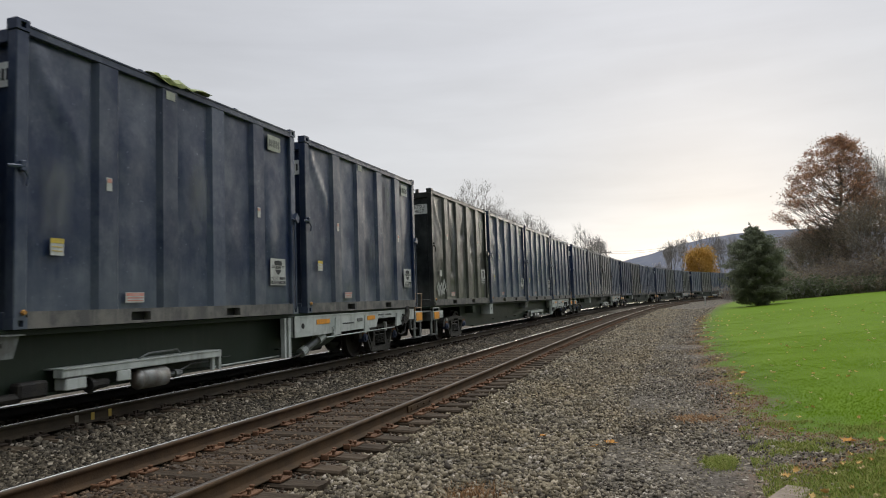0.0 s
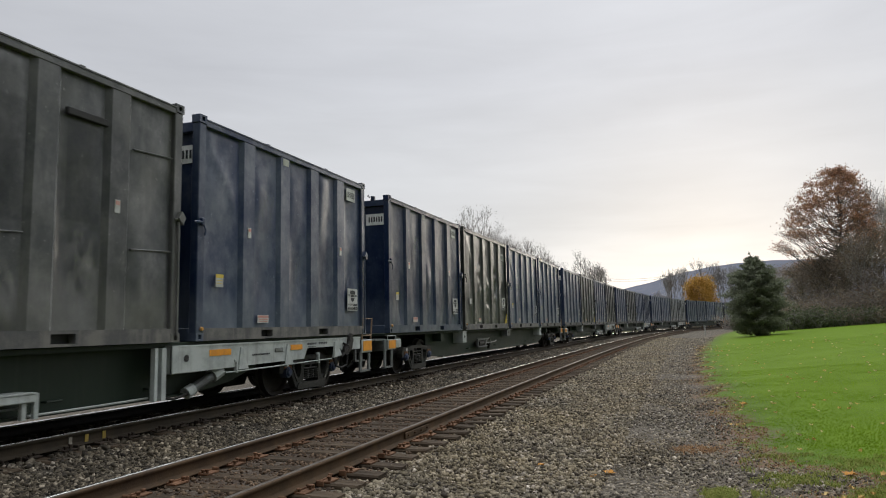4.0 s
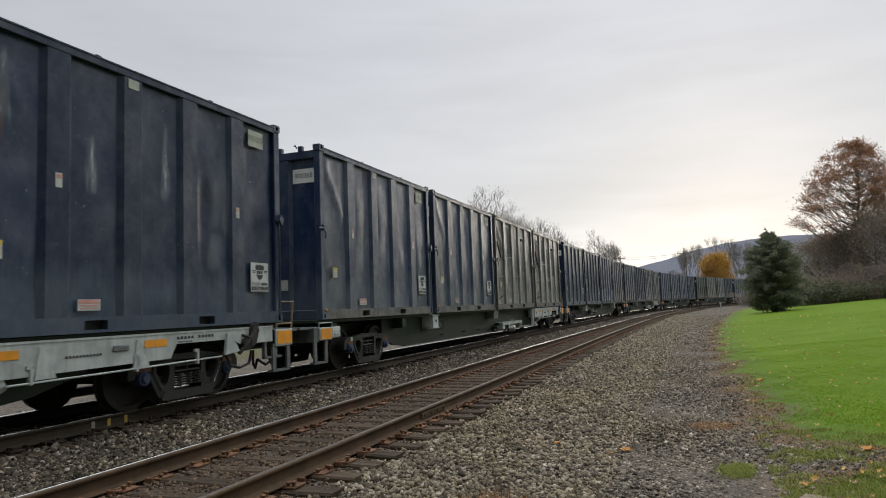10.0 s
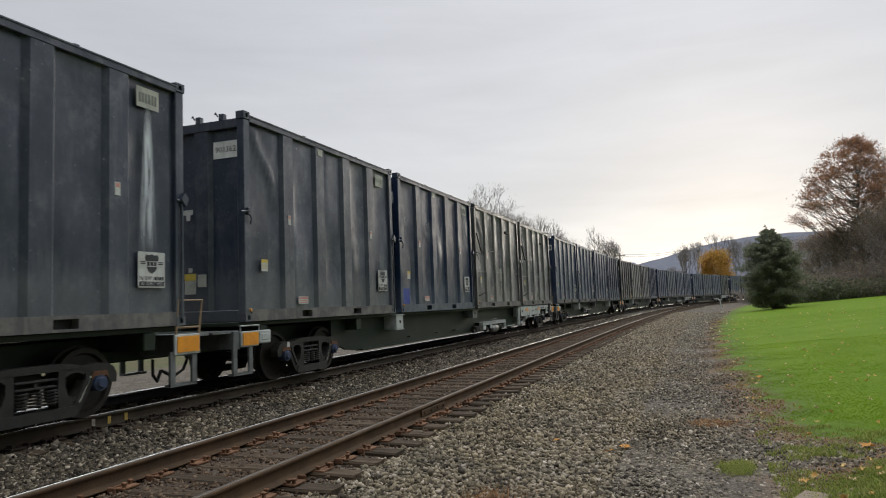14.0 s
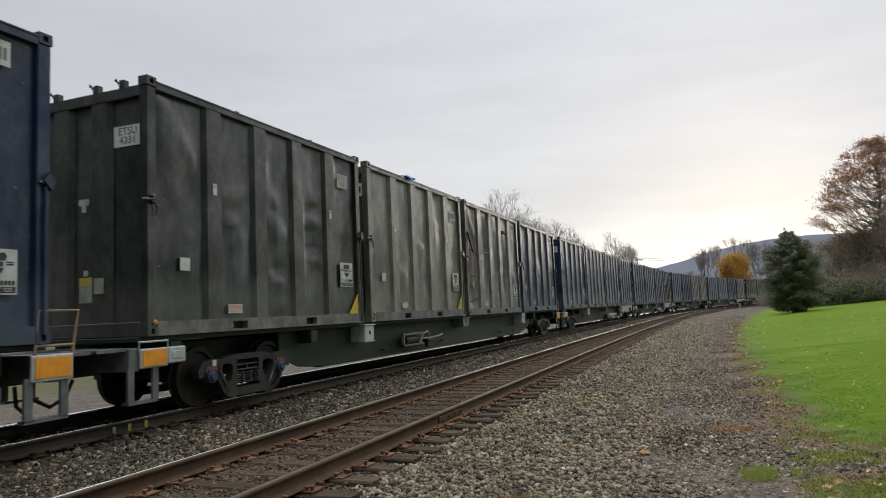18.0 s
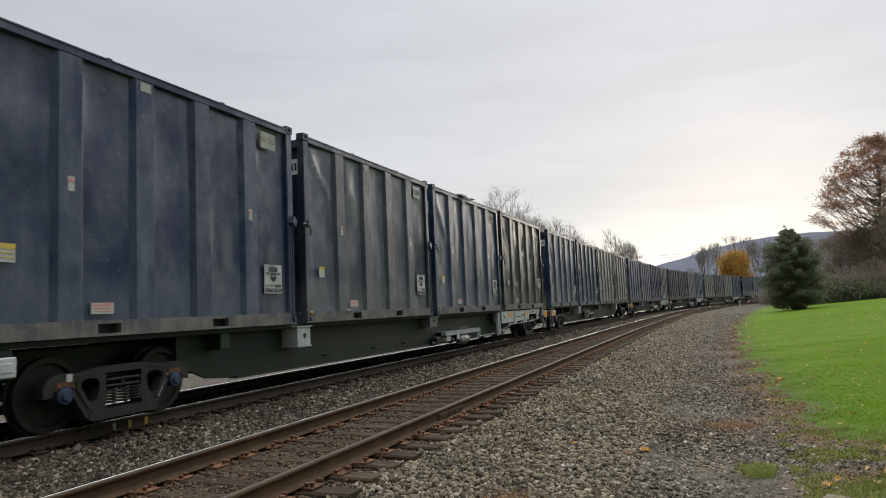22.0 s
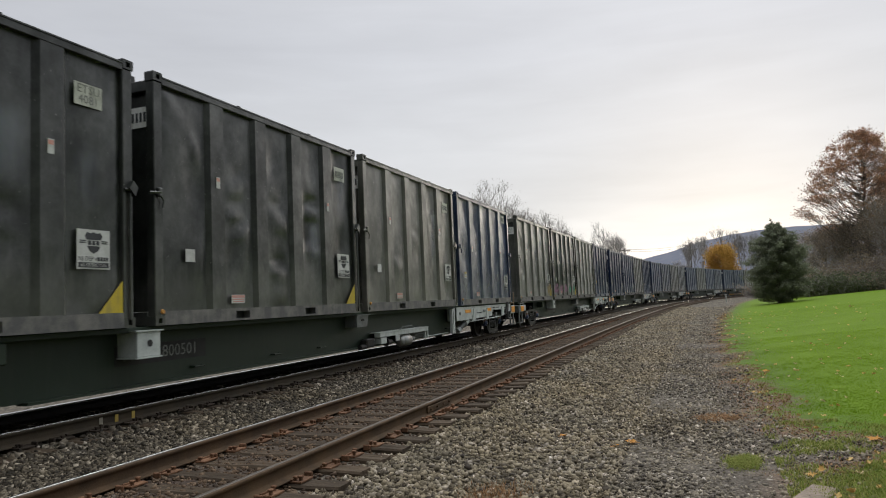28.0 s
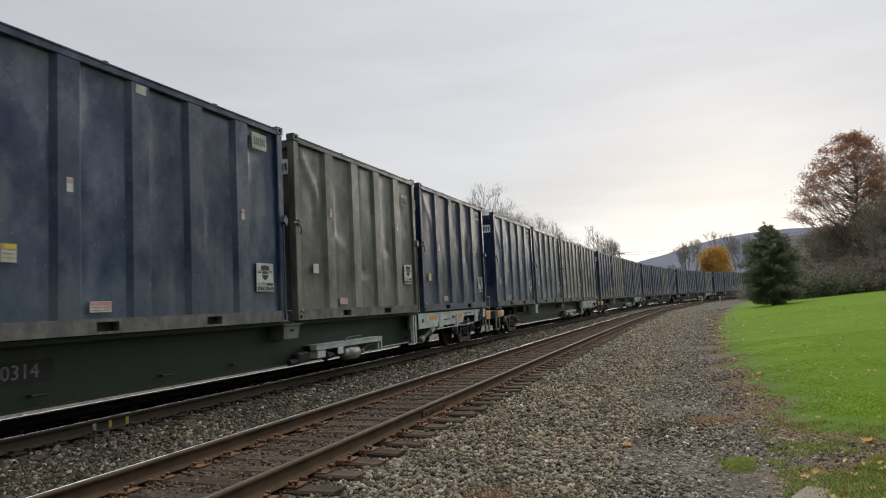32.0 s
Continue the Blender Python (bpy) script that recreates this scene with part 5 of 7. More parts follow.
        part("hanger_plate", Shape().box(14.42, 14.66, -1.165, -1.14, 0.36, 0.50, 0.008), "light_sill", c, "pale hanger plate")
        tank = part("air_tank", Shape().tube((14.88, -1.06, 0.335), (15.38, -1.06, 0.335), 0.145, 0.145, 18).tube((14.80, -1.06, 0.335), (14.88, -1.06, 0.335), 0.07, 0.145, 18).tube((15.38, -1.06, 0.335), (15.46, -1.06, 0.335), 0.145, 0.07, 18), "tank_steel", c, "grey steel air tank", True)
        part("tank_nozzle", Shape().tube((15.44, -1.06, 0.335), (15.62, -1.06, 0.335), 0.035, 0.035, 8).tube((15.60, -1.06, 0.335), (15.74, -1.06, 0.335), 0.065, 0.055, 10), "grey_steel", tank)
        part("valve_box", Shape().box(13.62, 13.94, -1.15, -0.95, 0.34, 0.49, 0.015), "light_sill", c, "pale brake valve box")
        part("valve_body", Shape().tube((14.05, -1.07, 0.36), (14.32, -1.07, 0.36), 0.075, 0.06, 10).tube((14.02, -1.07, 0.36), (14.07, -1.07, 0.36), 0.10, 0.10, 10), "cast_iron", c, "dark brake valve")
        part("valve_body", Shape().box(13.05, 13.45, -1.08, -0.9, 0.30, 0.50, 0.03).tube((12.8, -1.0, 0.33), (13.1, -1.0, 0.33), 0.06, 0.06, 8), "cast_iron", c, "dark brake valve")
        part("air_pipe", Shape().path([(14.9, -1.05, 0.61), (15.1, -1.05, 0.68), (15.7, -1.05, 0.69), (15.78, -1.05, 0.61)], 0.014), "grey_steel", c)
        part("air_pipe", Shape().path([(16.6, -1.0, 0.33), (17.6, -1.0, 0.33), (18.5, -1.02, 0.34)], 0.016), "light_sill", c)
        part("air_pipe", Shape().path([(15.7, -1.06, 0.36), (16.0, -1.06, 0.44), (16.45, -1.06, 0.44)], 0.014), "grey_steel", c)
    else:
        part("equipment_frame", Shape().box(8.30, 9.55, -1.10, -1.03, 0.73, 0.78).box(8.30, 8.36, -1.10, -1.03, 0.46, 0.73).box(8.30, 9.55, -1.10, -1.03, 0.46, 0.50), "grey_steel", c)
        part("air_pipe", Shape().path([(9.3, -1.08, 0.48), (9.5, -1.10, 0.74), (9.8, -1.10, 0.78), (10.0, -1.10, 0.55)], 0.020), "tank_steel", c)
        part("air_pipe", Shape().path([(9.4, -1.08, 0.60), (10.0, -1.1, 0.60), (10.6, -1.1, 0.62), (10.9, -1.08, 0.66)], 0.024), "tank_steel", c)
        part("valve_body", Shape().tube((9.75, -1.05, 0.55), (9.95, -1.05, 0.55), 0.08, 0.08, 10).box(9.8, 9.9, -1.10, -1.0, 0.36, 0.55), "cast_iron", c, "dark brake valve")
        part("air_tank", Shape().tube((8.55, -0.98, 0.60), (9.25, -0.98, 0.60), 0.11, 0.11, 14), "cast_iron", c, "dark air tank")
    for bx in BOGIES:
        b = part("bogie", Shape().box(-0.22, 0.22, -0.90, 0.90, 0.42, 0.66, 0.03), "cast_iron", c, "", False, pose(bx, 0, 0))
        for y in (-1.0, 1.0):
            part("side_frame", shared(("frame", y), lambda: side_frame(y).mesh("side_frame", "bogie_iron")), "bogie_iron", b, "dark cast bogie side frame")
            part("spring_nest", shared(("spring", y), lambda: springs(y - 0.05 if y < 0 else y + 0.05).mesh("spring_nest", "bogie_iron")), "bogie_iron", b, "coil spring nest")
            for ax in (-0.889, 0.889):
                part("bearing_cap", shared(("cap", y), lambda: Shape().tube((0, y * 0.95, 0), (0, y * 1.10, 0), 0.105, 0.105, 14).tube((0, y * 1.10, 0), (0, y * 1.14, 0), 0.08, 0.06, 12).mesh("bearing_cap", "bearing_blue")), "bearing_blue", b, "blue-grey axle bearing cap", m=pose(ax, 0, 0.455))
                if y < 0:
                    part("bearing_adapter", shared(("adapter", y), lambda: Shape().prism([(-0.13, 0.10), (-0.10, 0.155), (0.10, 0.155), (0.13, 0.10), (0.125, 0.05), (0.10, 0.09), (-0.10, 0.09), (-0.125, 0.05)], "y", y * 0.97, y * 1.085).mesh("bearing_adapter", "tie_rust")), "tie_rust", b, "rusty bearing adapter", m=pose(ax, 0, 0.455))
        part("strut_stripe", shared("stripe", lambda: Shape().prism([(0.565, 0.26), (0.585, 0.25), (0.755, 0.55), (0.735, 0.56)], "y", -1.082, -1.069).mesh("strut_stripe", "dim_sign")), "dim_sign", b, "pale scuffed strut edge")
        part("number_tag", shared("ntag", lambda: Shape().box(-0.86, -0.78, -1.075, -1.06, 0.58, 0.70).mesh("number_tag", "white_sign")), "white_sign", b, "small white tag")
        for ax in (-0.889, 0.889):
            part("wheelset", shared("wheelset", wheelset_mesh), "wheel_steel", b, "steel wheelset", m=pose(ax, 0, 0.455))
    return c


B, BB, FB, G, O, P = "blue_paint", "bright_blue_paint", "faded_blue_paint", "black_green_paint", "olive_paint", "patched_paint"
# car by car: end kind, car number, then four containers as (paint, number, extras)
TRAIN = [
    ("L", "", [(B, "", ()), (B, "", ()), (B, "", ("tarp_green",)), (B, "", ())]),
    ("L", "", [(G, "ETSU\n4057", ("spray_white",)), (B, "", ()), (B, "", ("scratch",)), (B, "", ("scrape",))]),
    ("L", "", [(B, "", ()), (FB, "", ("tarp_grey",)), (P, "", ("patches",)), (B, "", ())]),
    ("D", "", [(BB, "", ()), (G, "", ("triangle",)), (B, "901336", ("scrape",)), (B, "", ("strap",))]),
    ("L", "800367", [(B, "901142", ("orange_bay",)), (G, "", ("triangle", "strap")), (B, "", ("scrape",)), (G, "", ("spray_white",))]),
    ("L", "800363", [(B, "901006", ("shield_left",)), (G, "ETSU\n4211", ("shield_left", "triangle_left", "spray_white", "long_streak", "strap")), (B, "", ()), (BB, "900230", ("scrape", "orange_dent"))]),
    ("L", "800230", [(B, "900365", ()), (B, "901247", ()), (P, "", ("patches", "strap")), (P, "", ("patches", "spray_low", "chalk_number"))]),
    ("D", "800162", [(BB, "900060", ()), (BB, "", ()), (B, "900227", ()), (FB, "", ("chalk_streak",))]),
    ("L", "", [(FB, "901362", ()), (BB, "", ("blue_patch", "scrape")), (P, "", ("patches",)), (P, "", ("patches",))]),
    ("D", "", [(B, "", ()), (B, "900563", ("scrape",)), (B, "", ()), (BB, "", ())]),
    ("D", "", [(G, "ETSU\n4331", ("triangle", "low_plate")), (O, "", ("triangle", "tarp_blue")), (P, "", ("patches", "rust_corner", "chalk_low")), (BB, "", ())]),
    ("L", "800829", [(B, "900854", ()), (FB, "", ()), (B, "", ()), (B, "", ())]),
    ("L", "", [(B, "901265", ()), (FB, "", ()), (B, "", ("tarp_grey",)), (G, "", ())]),
    ("D", "800388", [(B, "900264", ()), (BB, "", ()), (O, "", ("ochre_strip",)), (O, "", ("rust_corner",))]),
    ("L", "", [(B, "", ()), (FB, "", ()), (BB, "900750", ()), (P, "", ("patches",))]),
    ("L", "800501", [(G, "ETSU\n4081", ("triangle",)), (G, "", ("triangle",)), (O, "", ()), (B, "", ("chalk_bottom",))]),
    ("L", "800434", [(O, "ETSU\n4045", ("triangle", "spray_ochre")), (G, "", ("triangle", "spray_pink")), (O, "", ()), (BB, "", ())]),
    ("L", "800314", [(BB, "900430", ()), (B, "", ()), (O, "", ()), (BB, "", ())]),
    ("L", "", [(B, "", ()), (FB, "", ()), (O, "", ()), (P, "", ())]),
    ("L", "", [(B, "", ()), (O, "", ()), (B, "", ()), (FB, "", ())]),
    ("D", "", [(B, "", ()), (B, "", ()), (O, "", ()), (B, "", ())]),
    ("L", "", [(FB, "", ()), (B, "", ()), (B, "", ()), (O, "", ())]),
    ("L", "", [(B, "", ()), (B, "", ()), (FB, "", ()), (B, "", ())]),
    ("L", "", [(B, "", ()), (O, "", ()), (B, "", ()), (B, "", ())]),
]
FIRST = -1


# small surges of the train about its even speed: seconds, metres
SURGE = [(0, 0.15), (1, 0.228), (2, 0.067), (3, -0.18), (6, -0.107), (7, 0.191), (8, -0.113), (9, -0.07), (10, -0.099), (11, 0.05), (12, -0.002), (13, -0.132), (14, 0.016),
         (17, 0.002), (18, 0.02), (19, 0.04), (20, 0.168), (21, 0.054), (22, -0.065), (23, -0.137), (24, -0.004), (27, -0.071), (28, 0.091), (29, -0.28), (30, 0.137), (31, -0.032), (32, -0.118)]


def front_at(t, n):
    """How far along the far track the front of car n stands at t seconds."""
    surge = float(np.interp(t, [a for a, _ in SURGE], [b for _, b in SURGE]))
    return 19.479 - 14.17 * t + 0.0060522 * t * t - 0.00007318 * t ** 3 + n * PITCH + surge


def car_pose(s):
    ax, ay = along(FAR_LINE, s + BOGIES[0])
    bx, by = along(FAR_LINE, s + BOGIES[1])
    h = math.atan2(by - ay, bx - ax)
    return pose(ax - BOGIES[0] * math.cos(h), ay - BOGIES[0] * math.sin(h), FAR_RISE, 0, 0, math.degrees(h))


def seat(i):
    return pose(i * (CON_L + CON_GAP), 0, CON_Z)


for words in {num for _, _, row in TRAIN for _, num, _ in row if num}:
    for ink in ("faint_ink", "sign_ink"):
        glyphs(words, 0.145 if "\n" not in words else 0.155, ink)
for words, size, ink in (("NJ DEP #", 0.075, "sign_ink"), ("62 CUBIC YDS.", 0.062, "white_sign"), ("215", 0.26, "white_spray"), ("2s", 0.26, "faint_spray")):
    glyphs(words, size, ink)
for words in {num for _, num, _ in TRAIN if num}:
    glyphs("NKLX " + words, 0.25, "faint_ink")

CARS = {}
MODELS = {}
for i, (kind, number, row) in enumerate(TRAIN):
    n = i + FIRST
    at = car_pose(front_at(0, n))
    if kind not in MODELS:
        MODELS[kind] = make_car(kind)
        MODELS[kind].matrix_basis = at
        car = MODELS[kind]
    else:
        car = copy_thing(MODELS[kind], at)
        for ob in [o for o in car.children if o.name.startswith("car_number")]:
            bpy.data.objects.remove(ob)
    if number:
        part("car_number", glyphs("NKLX " + number, 0.25, "faint_ink"), "faint_ink", car, "pale stencilled car number", m=pose(6.92, -0.872, 0.74) if kind == "L" else pose(5.4, -0.872, 0.47))
        nx, nz = (6.05, 0.60) if kind == "L" else (4.52, 0.335)
        part("car_number_panel", Shape().box(nx, nx + 1.8, -0.868, -0.86, nz, nz + 0.28), "black_rubber", car, "black painted number panel")
    boxes = []
    for k, (paint, num, extras) in enumerate(row):
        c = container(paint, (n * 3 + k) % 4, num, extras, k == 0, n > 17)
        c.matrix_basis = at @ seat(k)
        boxes.append(c)
    CARS[n] = (car, boxes)

# ---- ground ----
def spread(a, b, fine, out, grow=1.35):
    """Coordinates at an even step from a to b, then in growing steps to +-out."""
    mid = list(np.arange(a, b + 1e-6, fine))
    lo, hi, st = [], [], fine
    x = a
    while x > -out:
        st *= grow
        x -= st
        lo.append(x)
    x, st = b, fine
    while x < out:
        st *= grow
        x += st
        hi.append(x)
    return np.array(lo[::-1] + mid + hi)


def lawn_edge(s):
    """Where the lawn begins, beside the camera's line: it draws back close to the camera, where weeds and bare soil take over."""
    return np.interp(s, [4.0, 6.0, 7.2, 7.7, 8.2, 8.5, 8.9, 10.0, 13.0, 17.0, 24.0, 38.0, 48.0, 90.0], [0.8, 0.85, 0.95, 1.7, 1.72, 1.38, 1.05, 0.78, 0.72, 0.62, 0.42, 0.55, 0.85, 2.2]) + np.clip(s / 12, 0.6, 1.6) * (0.10 * np.sin(s * 1.7 + 0.5) + 0.09 * np.sin(s * 3.9 + 1.0) + 0.06 * np.sin(s * 8.1))


def build_ground():
    xs = np.concatenate([spread(-14, 16, 0.3, 3200)])
    ys = spread(-10, 130, 0.6, 3200)
    X, Y = np.meshgrid(xs, ys)
    Z, L = bed_height(X, Y)
    rng = np.random.RandomState(4)
    bumps = sum(np.sin(X * rng.uniform(0.3, 2.2) + rng.uniform(0, 6)) * np.sin(Y * rng.uniform(0.3, 2.0) + rng.uniform(0, 6)) for _ in range(6))
    Z = Z + bumps * np.where(L > 0.5, 0.003, np.where(L > -2.5, 0.006, 0.0))
    nx, ny = len(xs), len(ys)
    idx = np.arange(nx * ny).reshape(ny, nx)
    faces = np.stack([idx[:-1, :-1], idx[:-1, 1:], idx[1:, 1:], idx[1:, :-1]], -1).reshape(-1, 4)
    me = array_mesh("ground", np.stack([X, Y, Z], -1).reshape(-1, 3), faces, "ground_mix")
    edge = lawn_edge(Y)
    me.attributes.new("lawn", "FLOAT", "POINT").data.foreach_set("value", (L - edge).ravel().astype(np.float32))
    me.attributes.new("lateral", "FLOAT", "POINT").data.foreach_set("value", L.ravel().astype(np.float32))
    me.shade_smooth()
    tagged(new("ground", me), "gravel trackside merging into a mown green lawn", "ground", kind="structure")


build_ground()


# ---- tracks ----
def sweep(name, outline, off, rise, mat, s0=-60, s1=760):
    x, y, s = beside(off)
    keep = [k for k in range(len(REF_S)) if s0 <= REF_S[k] <= s1 and (k % 2 == 0 if REF_S[k] < 200 else k % 10 == 0)]
    n = len(outline)
    verts, faces = [], []
    for k in keep:
        cx, cy = math.cos(REF_H[k]), -math.sin(REF_H[k])
        verts += [(x[k] + cx * a, y[k] + cy * a, rise + b) for a, b in outline]
    for i in range(len(keep) - 1):
        faces += [(i * n + j, i * n + (j + 1) % n, (i + 1) * n + (j + 1) % n, (i + 1) * n + j) for j in range(n)]
    return array_mesh(name, verts, faces, mat)


RAIL = [(-0.070, -0.172), (0.070, -0.172), (0.070, -0.158), (0.014, -0.142), (0.009, -0.125), (0.009, -0.060), (0.014, -0.045), (0.034, -0.036), (0.037, -0.010), (0.030, -0.001),
        (-0.030, -0.001), (-0.037, -0.010), (-0.034, -0.036), (-0.014, -0.045), (-0.009, -0.060), (-0.009, -0.125), (-0.014, -0.142), (-0.070, -0.158)]
BAND = [(-0.020, 0.003), (0.020, 0.003), (0.024, -0.002), (-0.024, -0.002)]
BAND_WIDE = [(-0.040, 0.014), (0.040, 0.004), (0.043, -0.012), (-0.043, -0.012)]
BAND_SIDE = [(-0.034, 0.003), (0.002, 0.003), (0.006, -0.002), (-0.0385, -0.006)]


def build_track(name, off, rise, shine, label):
    tr = thing(name, label, "track", kind="structure")
    for d in (-GAUGE, GAUGE):
        # the far track's outer rail takes the steel with shadow in its colour
        r = part("rail", sweep("rail", RAIL, off + d, rise, "rail_shaded" if d < 0 and rise > 0 else "rail_grimy" if rise > 0 else "rail_steel"), "", tr, "rusty steel rail with a worn head")
        part("running_band", sweep("running_band", BAND if d > 0 or rise == 0 else BAND_WIDE, off + d, rise, shine), "", r, "polished running band")
    return tr


near_track = build_track("near_track", NEAR_TRACK, 0.0, "rail_dull", "rusty near railway track on weathered timber ties")
far_track = build_track("far_track", FAR_TRACK, FAR_RISE, "rail_shine", "far railway track with polished rails under the train")
part("running_band", sweep("running_band", [(-0.037, 0.007), (-0.010, 0.005), (-0.008, 0.001), (-0.040, -0.008)], NEAR_TRACK - GAUGE, 0.0, "rail_shine"), "", near_track, "polished rail edge")


def tie_mesh(seed, w=0.23, h=0.18, l=2.6):
    """A weathered timber tie with split, worn edges; its top lies at z 0, its length along x."""
    rng = random.Random(seed)
    s = Shape()
    n = 9
    v = []
    for i in range(n):
        x = -l / 2 + l * i / (n - 1)
        a, b = w / 2 + rng.uniform(-0.012, 0.008), w / 2 + rng.uniform(-0.012, 0.008)
        top = rng.uniform(-0.012, 0.004)
        v += [(x, -a, -h), (x, b, -h), (x, b, top - 0.02), (x, b - 0.02, top), (x, rng.uniform(-0.03, 0.03), top - rng.uniform(0, 0.012)), (x, -a + 0.02, top), (x, -a, top - 0.02)]
    m = 7
    f = [(i * m + j, i * m + (j + 1) % m, (i + 1) * m + (j + 1) % m, (i + 1) * m + j) for i in range(n - 1) for j in range(m)]
    f += [tuple(range(m))[::-1], tuple(range((n - 1) * m, n * m))]
    return s.put(v, f).mesh("tie", "tie_wood")


TIES = [tie_mesh(k) for k in range(6)]


def plate_mesh(seed, mat="tie_rust"):
    """A tie plate with shoulders, four spike heads and a rail anchor beside it."""
    rng = random.Random(seed)
    s = Shape().box(-0.19, 0.19, -0.10, 0.10, -0.012, 0.008, 0.004)
    s.box(-0.095, -0.075, -0.10, 0.10, 0.008, 0.022).box(0.075, 0.095, -0.10, 0.10, 0.008, 0.022)
    for x in (-0.105, 0.105, -0.16, 0.16):
        y = rng.choice((-0.06, 0.06))
        up = rng.uniform(0.02, 0.045)
        s.box(x - 0.012, x + 0.012, y - 0.012, y + 0.012, 0.0, up).box(x - 0.022, x + 0.022, y - 0.02, y + 0.02, up, up + 0.018, 0.005)
    s.box(0.06, 0.15, 0.14, 0.17, -0.03, 0.035, 0.008).box(-0.15, -0.06, 0.14, 0.17, -0.03, 0.03, 0.008)
    return s.mesh("tie_plate", mat)


PLATES = [plate_mesh(k) for k in range(4)]
GRIMY_PLATES = [plate_mesh(k, "tie_grimy") for k in range(4)]


def lay_ties(track, off, rise, s0, s1, step, sink, plates_to):
    rng = random.Random(int(-off * 10))
    x, y, s = beside(off)
    p = s0
    while p < s1:
        q = p + rng.uniform(-0.03, 0.03)
        cx, cy = float(np.interp(q, s, x)), float(np.interp(q, s, y))
        h = float(np.interp(q, s, REF_H))
        turn = -math.degrees(h) + rng.uniform(-1.5, 1.5)
        part("tie", rng.choice(TIES), "", track, m=pose(cx + rng.uniform(-0.05, 0.05), cy, rise - 0.184 - sink, rng.uniform(-1, 1), 0, turn))
        if p < plates_to:
            for d in (-GAUGE, GAUGE):
                part("tie_plate", rng.choice(PLATES if rise == 0 else GRIMY_PLATES), "", track, m=pose(cx + d * math.cos(h), cy - d * math.sin(h), rise - 0.176, 0, 0, turn if rng.random() < 0.5 else turn + 180))
        p += step


lay_ties(near_track, NEAR_TRACK, 0.0, -5.0, 100.0, 0.50, 0.0, 44.0)
lay_ties(far_track, FAR_TRACK, FAR_RISE, -2.0, 56.0, 0.52, 0.012, 28.0)

# paint marks and joint bars on the rails
for s_at, mat in ((6.93, "marker_white"), (7.19, "marker_yellow"), (7.48, "marker_yellow")):
    part("paint_mark", Shape().box(FAR_TRACK + GAUGE + 0.010, FAR_TRACK + GAUGE + 0.016, s_at, s_at + 0.055, FAR_RISE - 0.150, FAR_RISE - 0.045), mat, far_track, "painted rail mark")
for off, rise, s_at, parent, sgn in ((NEAR_TRACK + GAUGE, 0.0, 9.25, near_track, 1), (FAR_TRACK - GAUGE, FAR_RISE, 6.2, far_track, 1)):
    s = Shape().box(off + 0.009, off + 0.030, s_at - 0.45, s_at + 0.45, rise - 0.135, rise - 0.05, 0.006)
    for k in range(4):
        y = s_at - 0.36 + 0.24 * k
        s.tube((off + 0.03, y, rise - 0.09), (off + 0.052, y, rise - 0.09), 0.017, 0.017, 6)
    part("joint_bar", s, "rail_steel", parent, "bolted joint bar")


# ---- loose stones ----
CHIP_V = np.array([(x, y, z) for x in (-0.72, 0.72) for y in (-0.72, 0.72) for z in (-0.72, 0.72)])
CHIP_F = np.array([(0, 1, 3), (0, 3, 2), (4, 6, 7), (4, 7, 5), (0, 4, 5), (0, 5, 1), (2, 3, 7), (2, 7, 6), (0, 2, 6), (0, 6, 4), (1, 5, 7), (1, 7, 3)])


def scatter_stones(name, label, centres, sizes, mat, seed, flat=0.7):
    rng = np.random.RandomState(seed)
    n = len(centres)
    shape = (CHIP_V[None] + rng.uniform(-0.42, 0.42, (n, 8, 3))) * np.stack([rng.uniform(0.9, 1.5, n), rng.uniform(0.7, 1.2, n), rng.uniform(0.5, 1.0, n)], -1)[:, None]
    x, y, z = shape[..., 0], shape[..., 1], shape[..., 2]
    for _ in range(2):
        a, b = rng.uniform(0, 6.28, n), rng.uniform(-0.8, 0.8, n)
        ca, sa, cb, sb = np.cos(a)[:, None], np.sin(a)[:, None], np.cos(b)[:, None], np.sin(b)[:, None]
        x, z = x * cb + z * sb, -x * sb + z * cb
        x, y = x * ca - y * sa, x * sa + y * ca
    v = np.stack([x, y, z], -1) * sizes[:, None, None] + centres[:, None]
    f = CHIP_F[None] + (np.arange(n) * 8)[:, None, None]
    return tagged(new(name, array_mesh(name, v.reshape(-1, 3), f.reshape(-1, 3), mat)), label, "ballast", kind="stuff")


def stones_in(l0, l1, s0, s1, count, seed, fade=1.3):
    """Places on the bed between two lines, thinning out with distance."""
    rng = np.random.RandomState(seed)
    s = s0 + (s1 - s0) * rng.uniform(0, 1, count) ** (1 + fade)
    l = rng.uniform(l0, l1, count)
    x = np.interp(s, REF_S, REF_X) + l * np.cos(np.interp(s, REF_S, REF_H))
    y = np.interp(s, REF_S, REF_Y) - l * np.sin(np.interp(s, REF_S, REF_H))
    z, _ = bed_height(x, y)
    return np.stack([x, y, z], -1), rng


c, rng = stones_in(-3.3, -0.9, 3.5, 72, 96000, 11, 1.6)
c[:, 2] += rng.uniform(-0.012, 0.026, len(c))
scatter_stones("ballast_shoulder", "crushed brown-grey stone ballast on the track shoulder", c, (0.009 + 0.019 * rng.uniform(0, 1, len(c)) ** 1.5) * (1 + c[:, 1] / 60), "ballast_stone", 1)
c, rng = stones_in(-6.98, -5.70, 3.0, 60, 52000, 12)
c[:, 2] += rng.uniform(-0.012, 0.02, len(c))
scatter_stones("ballast_between", "crushed grey stone ballast between the tracks", c, (0.011 + 0.019 * rng.uniform(0, 1, len(c)) ** 1.6) * (1 + c[:, 1] / 80), "shaded_stone", 2)
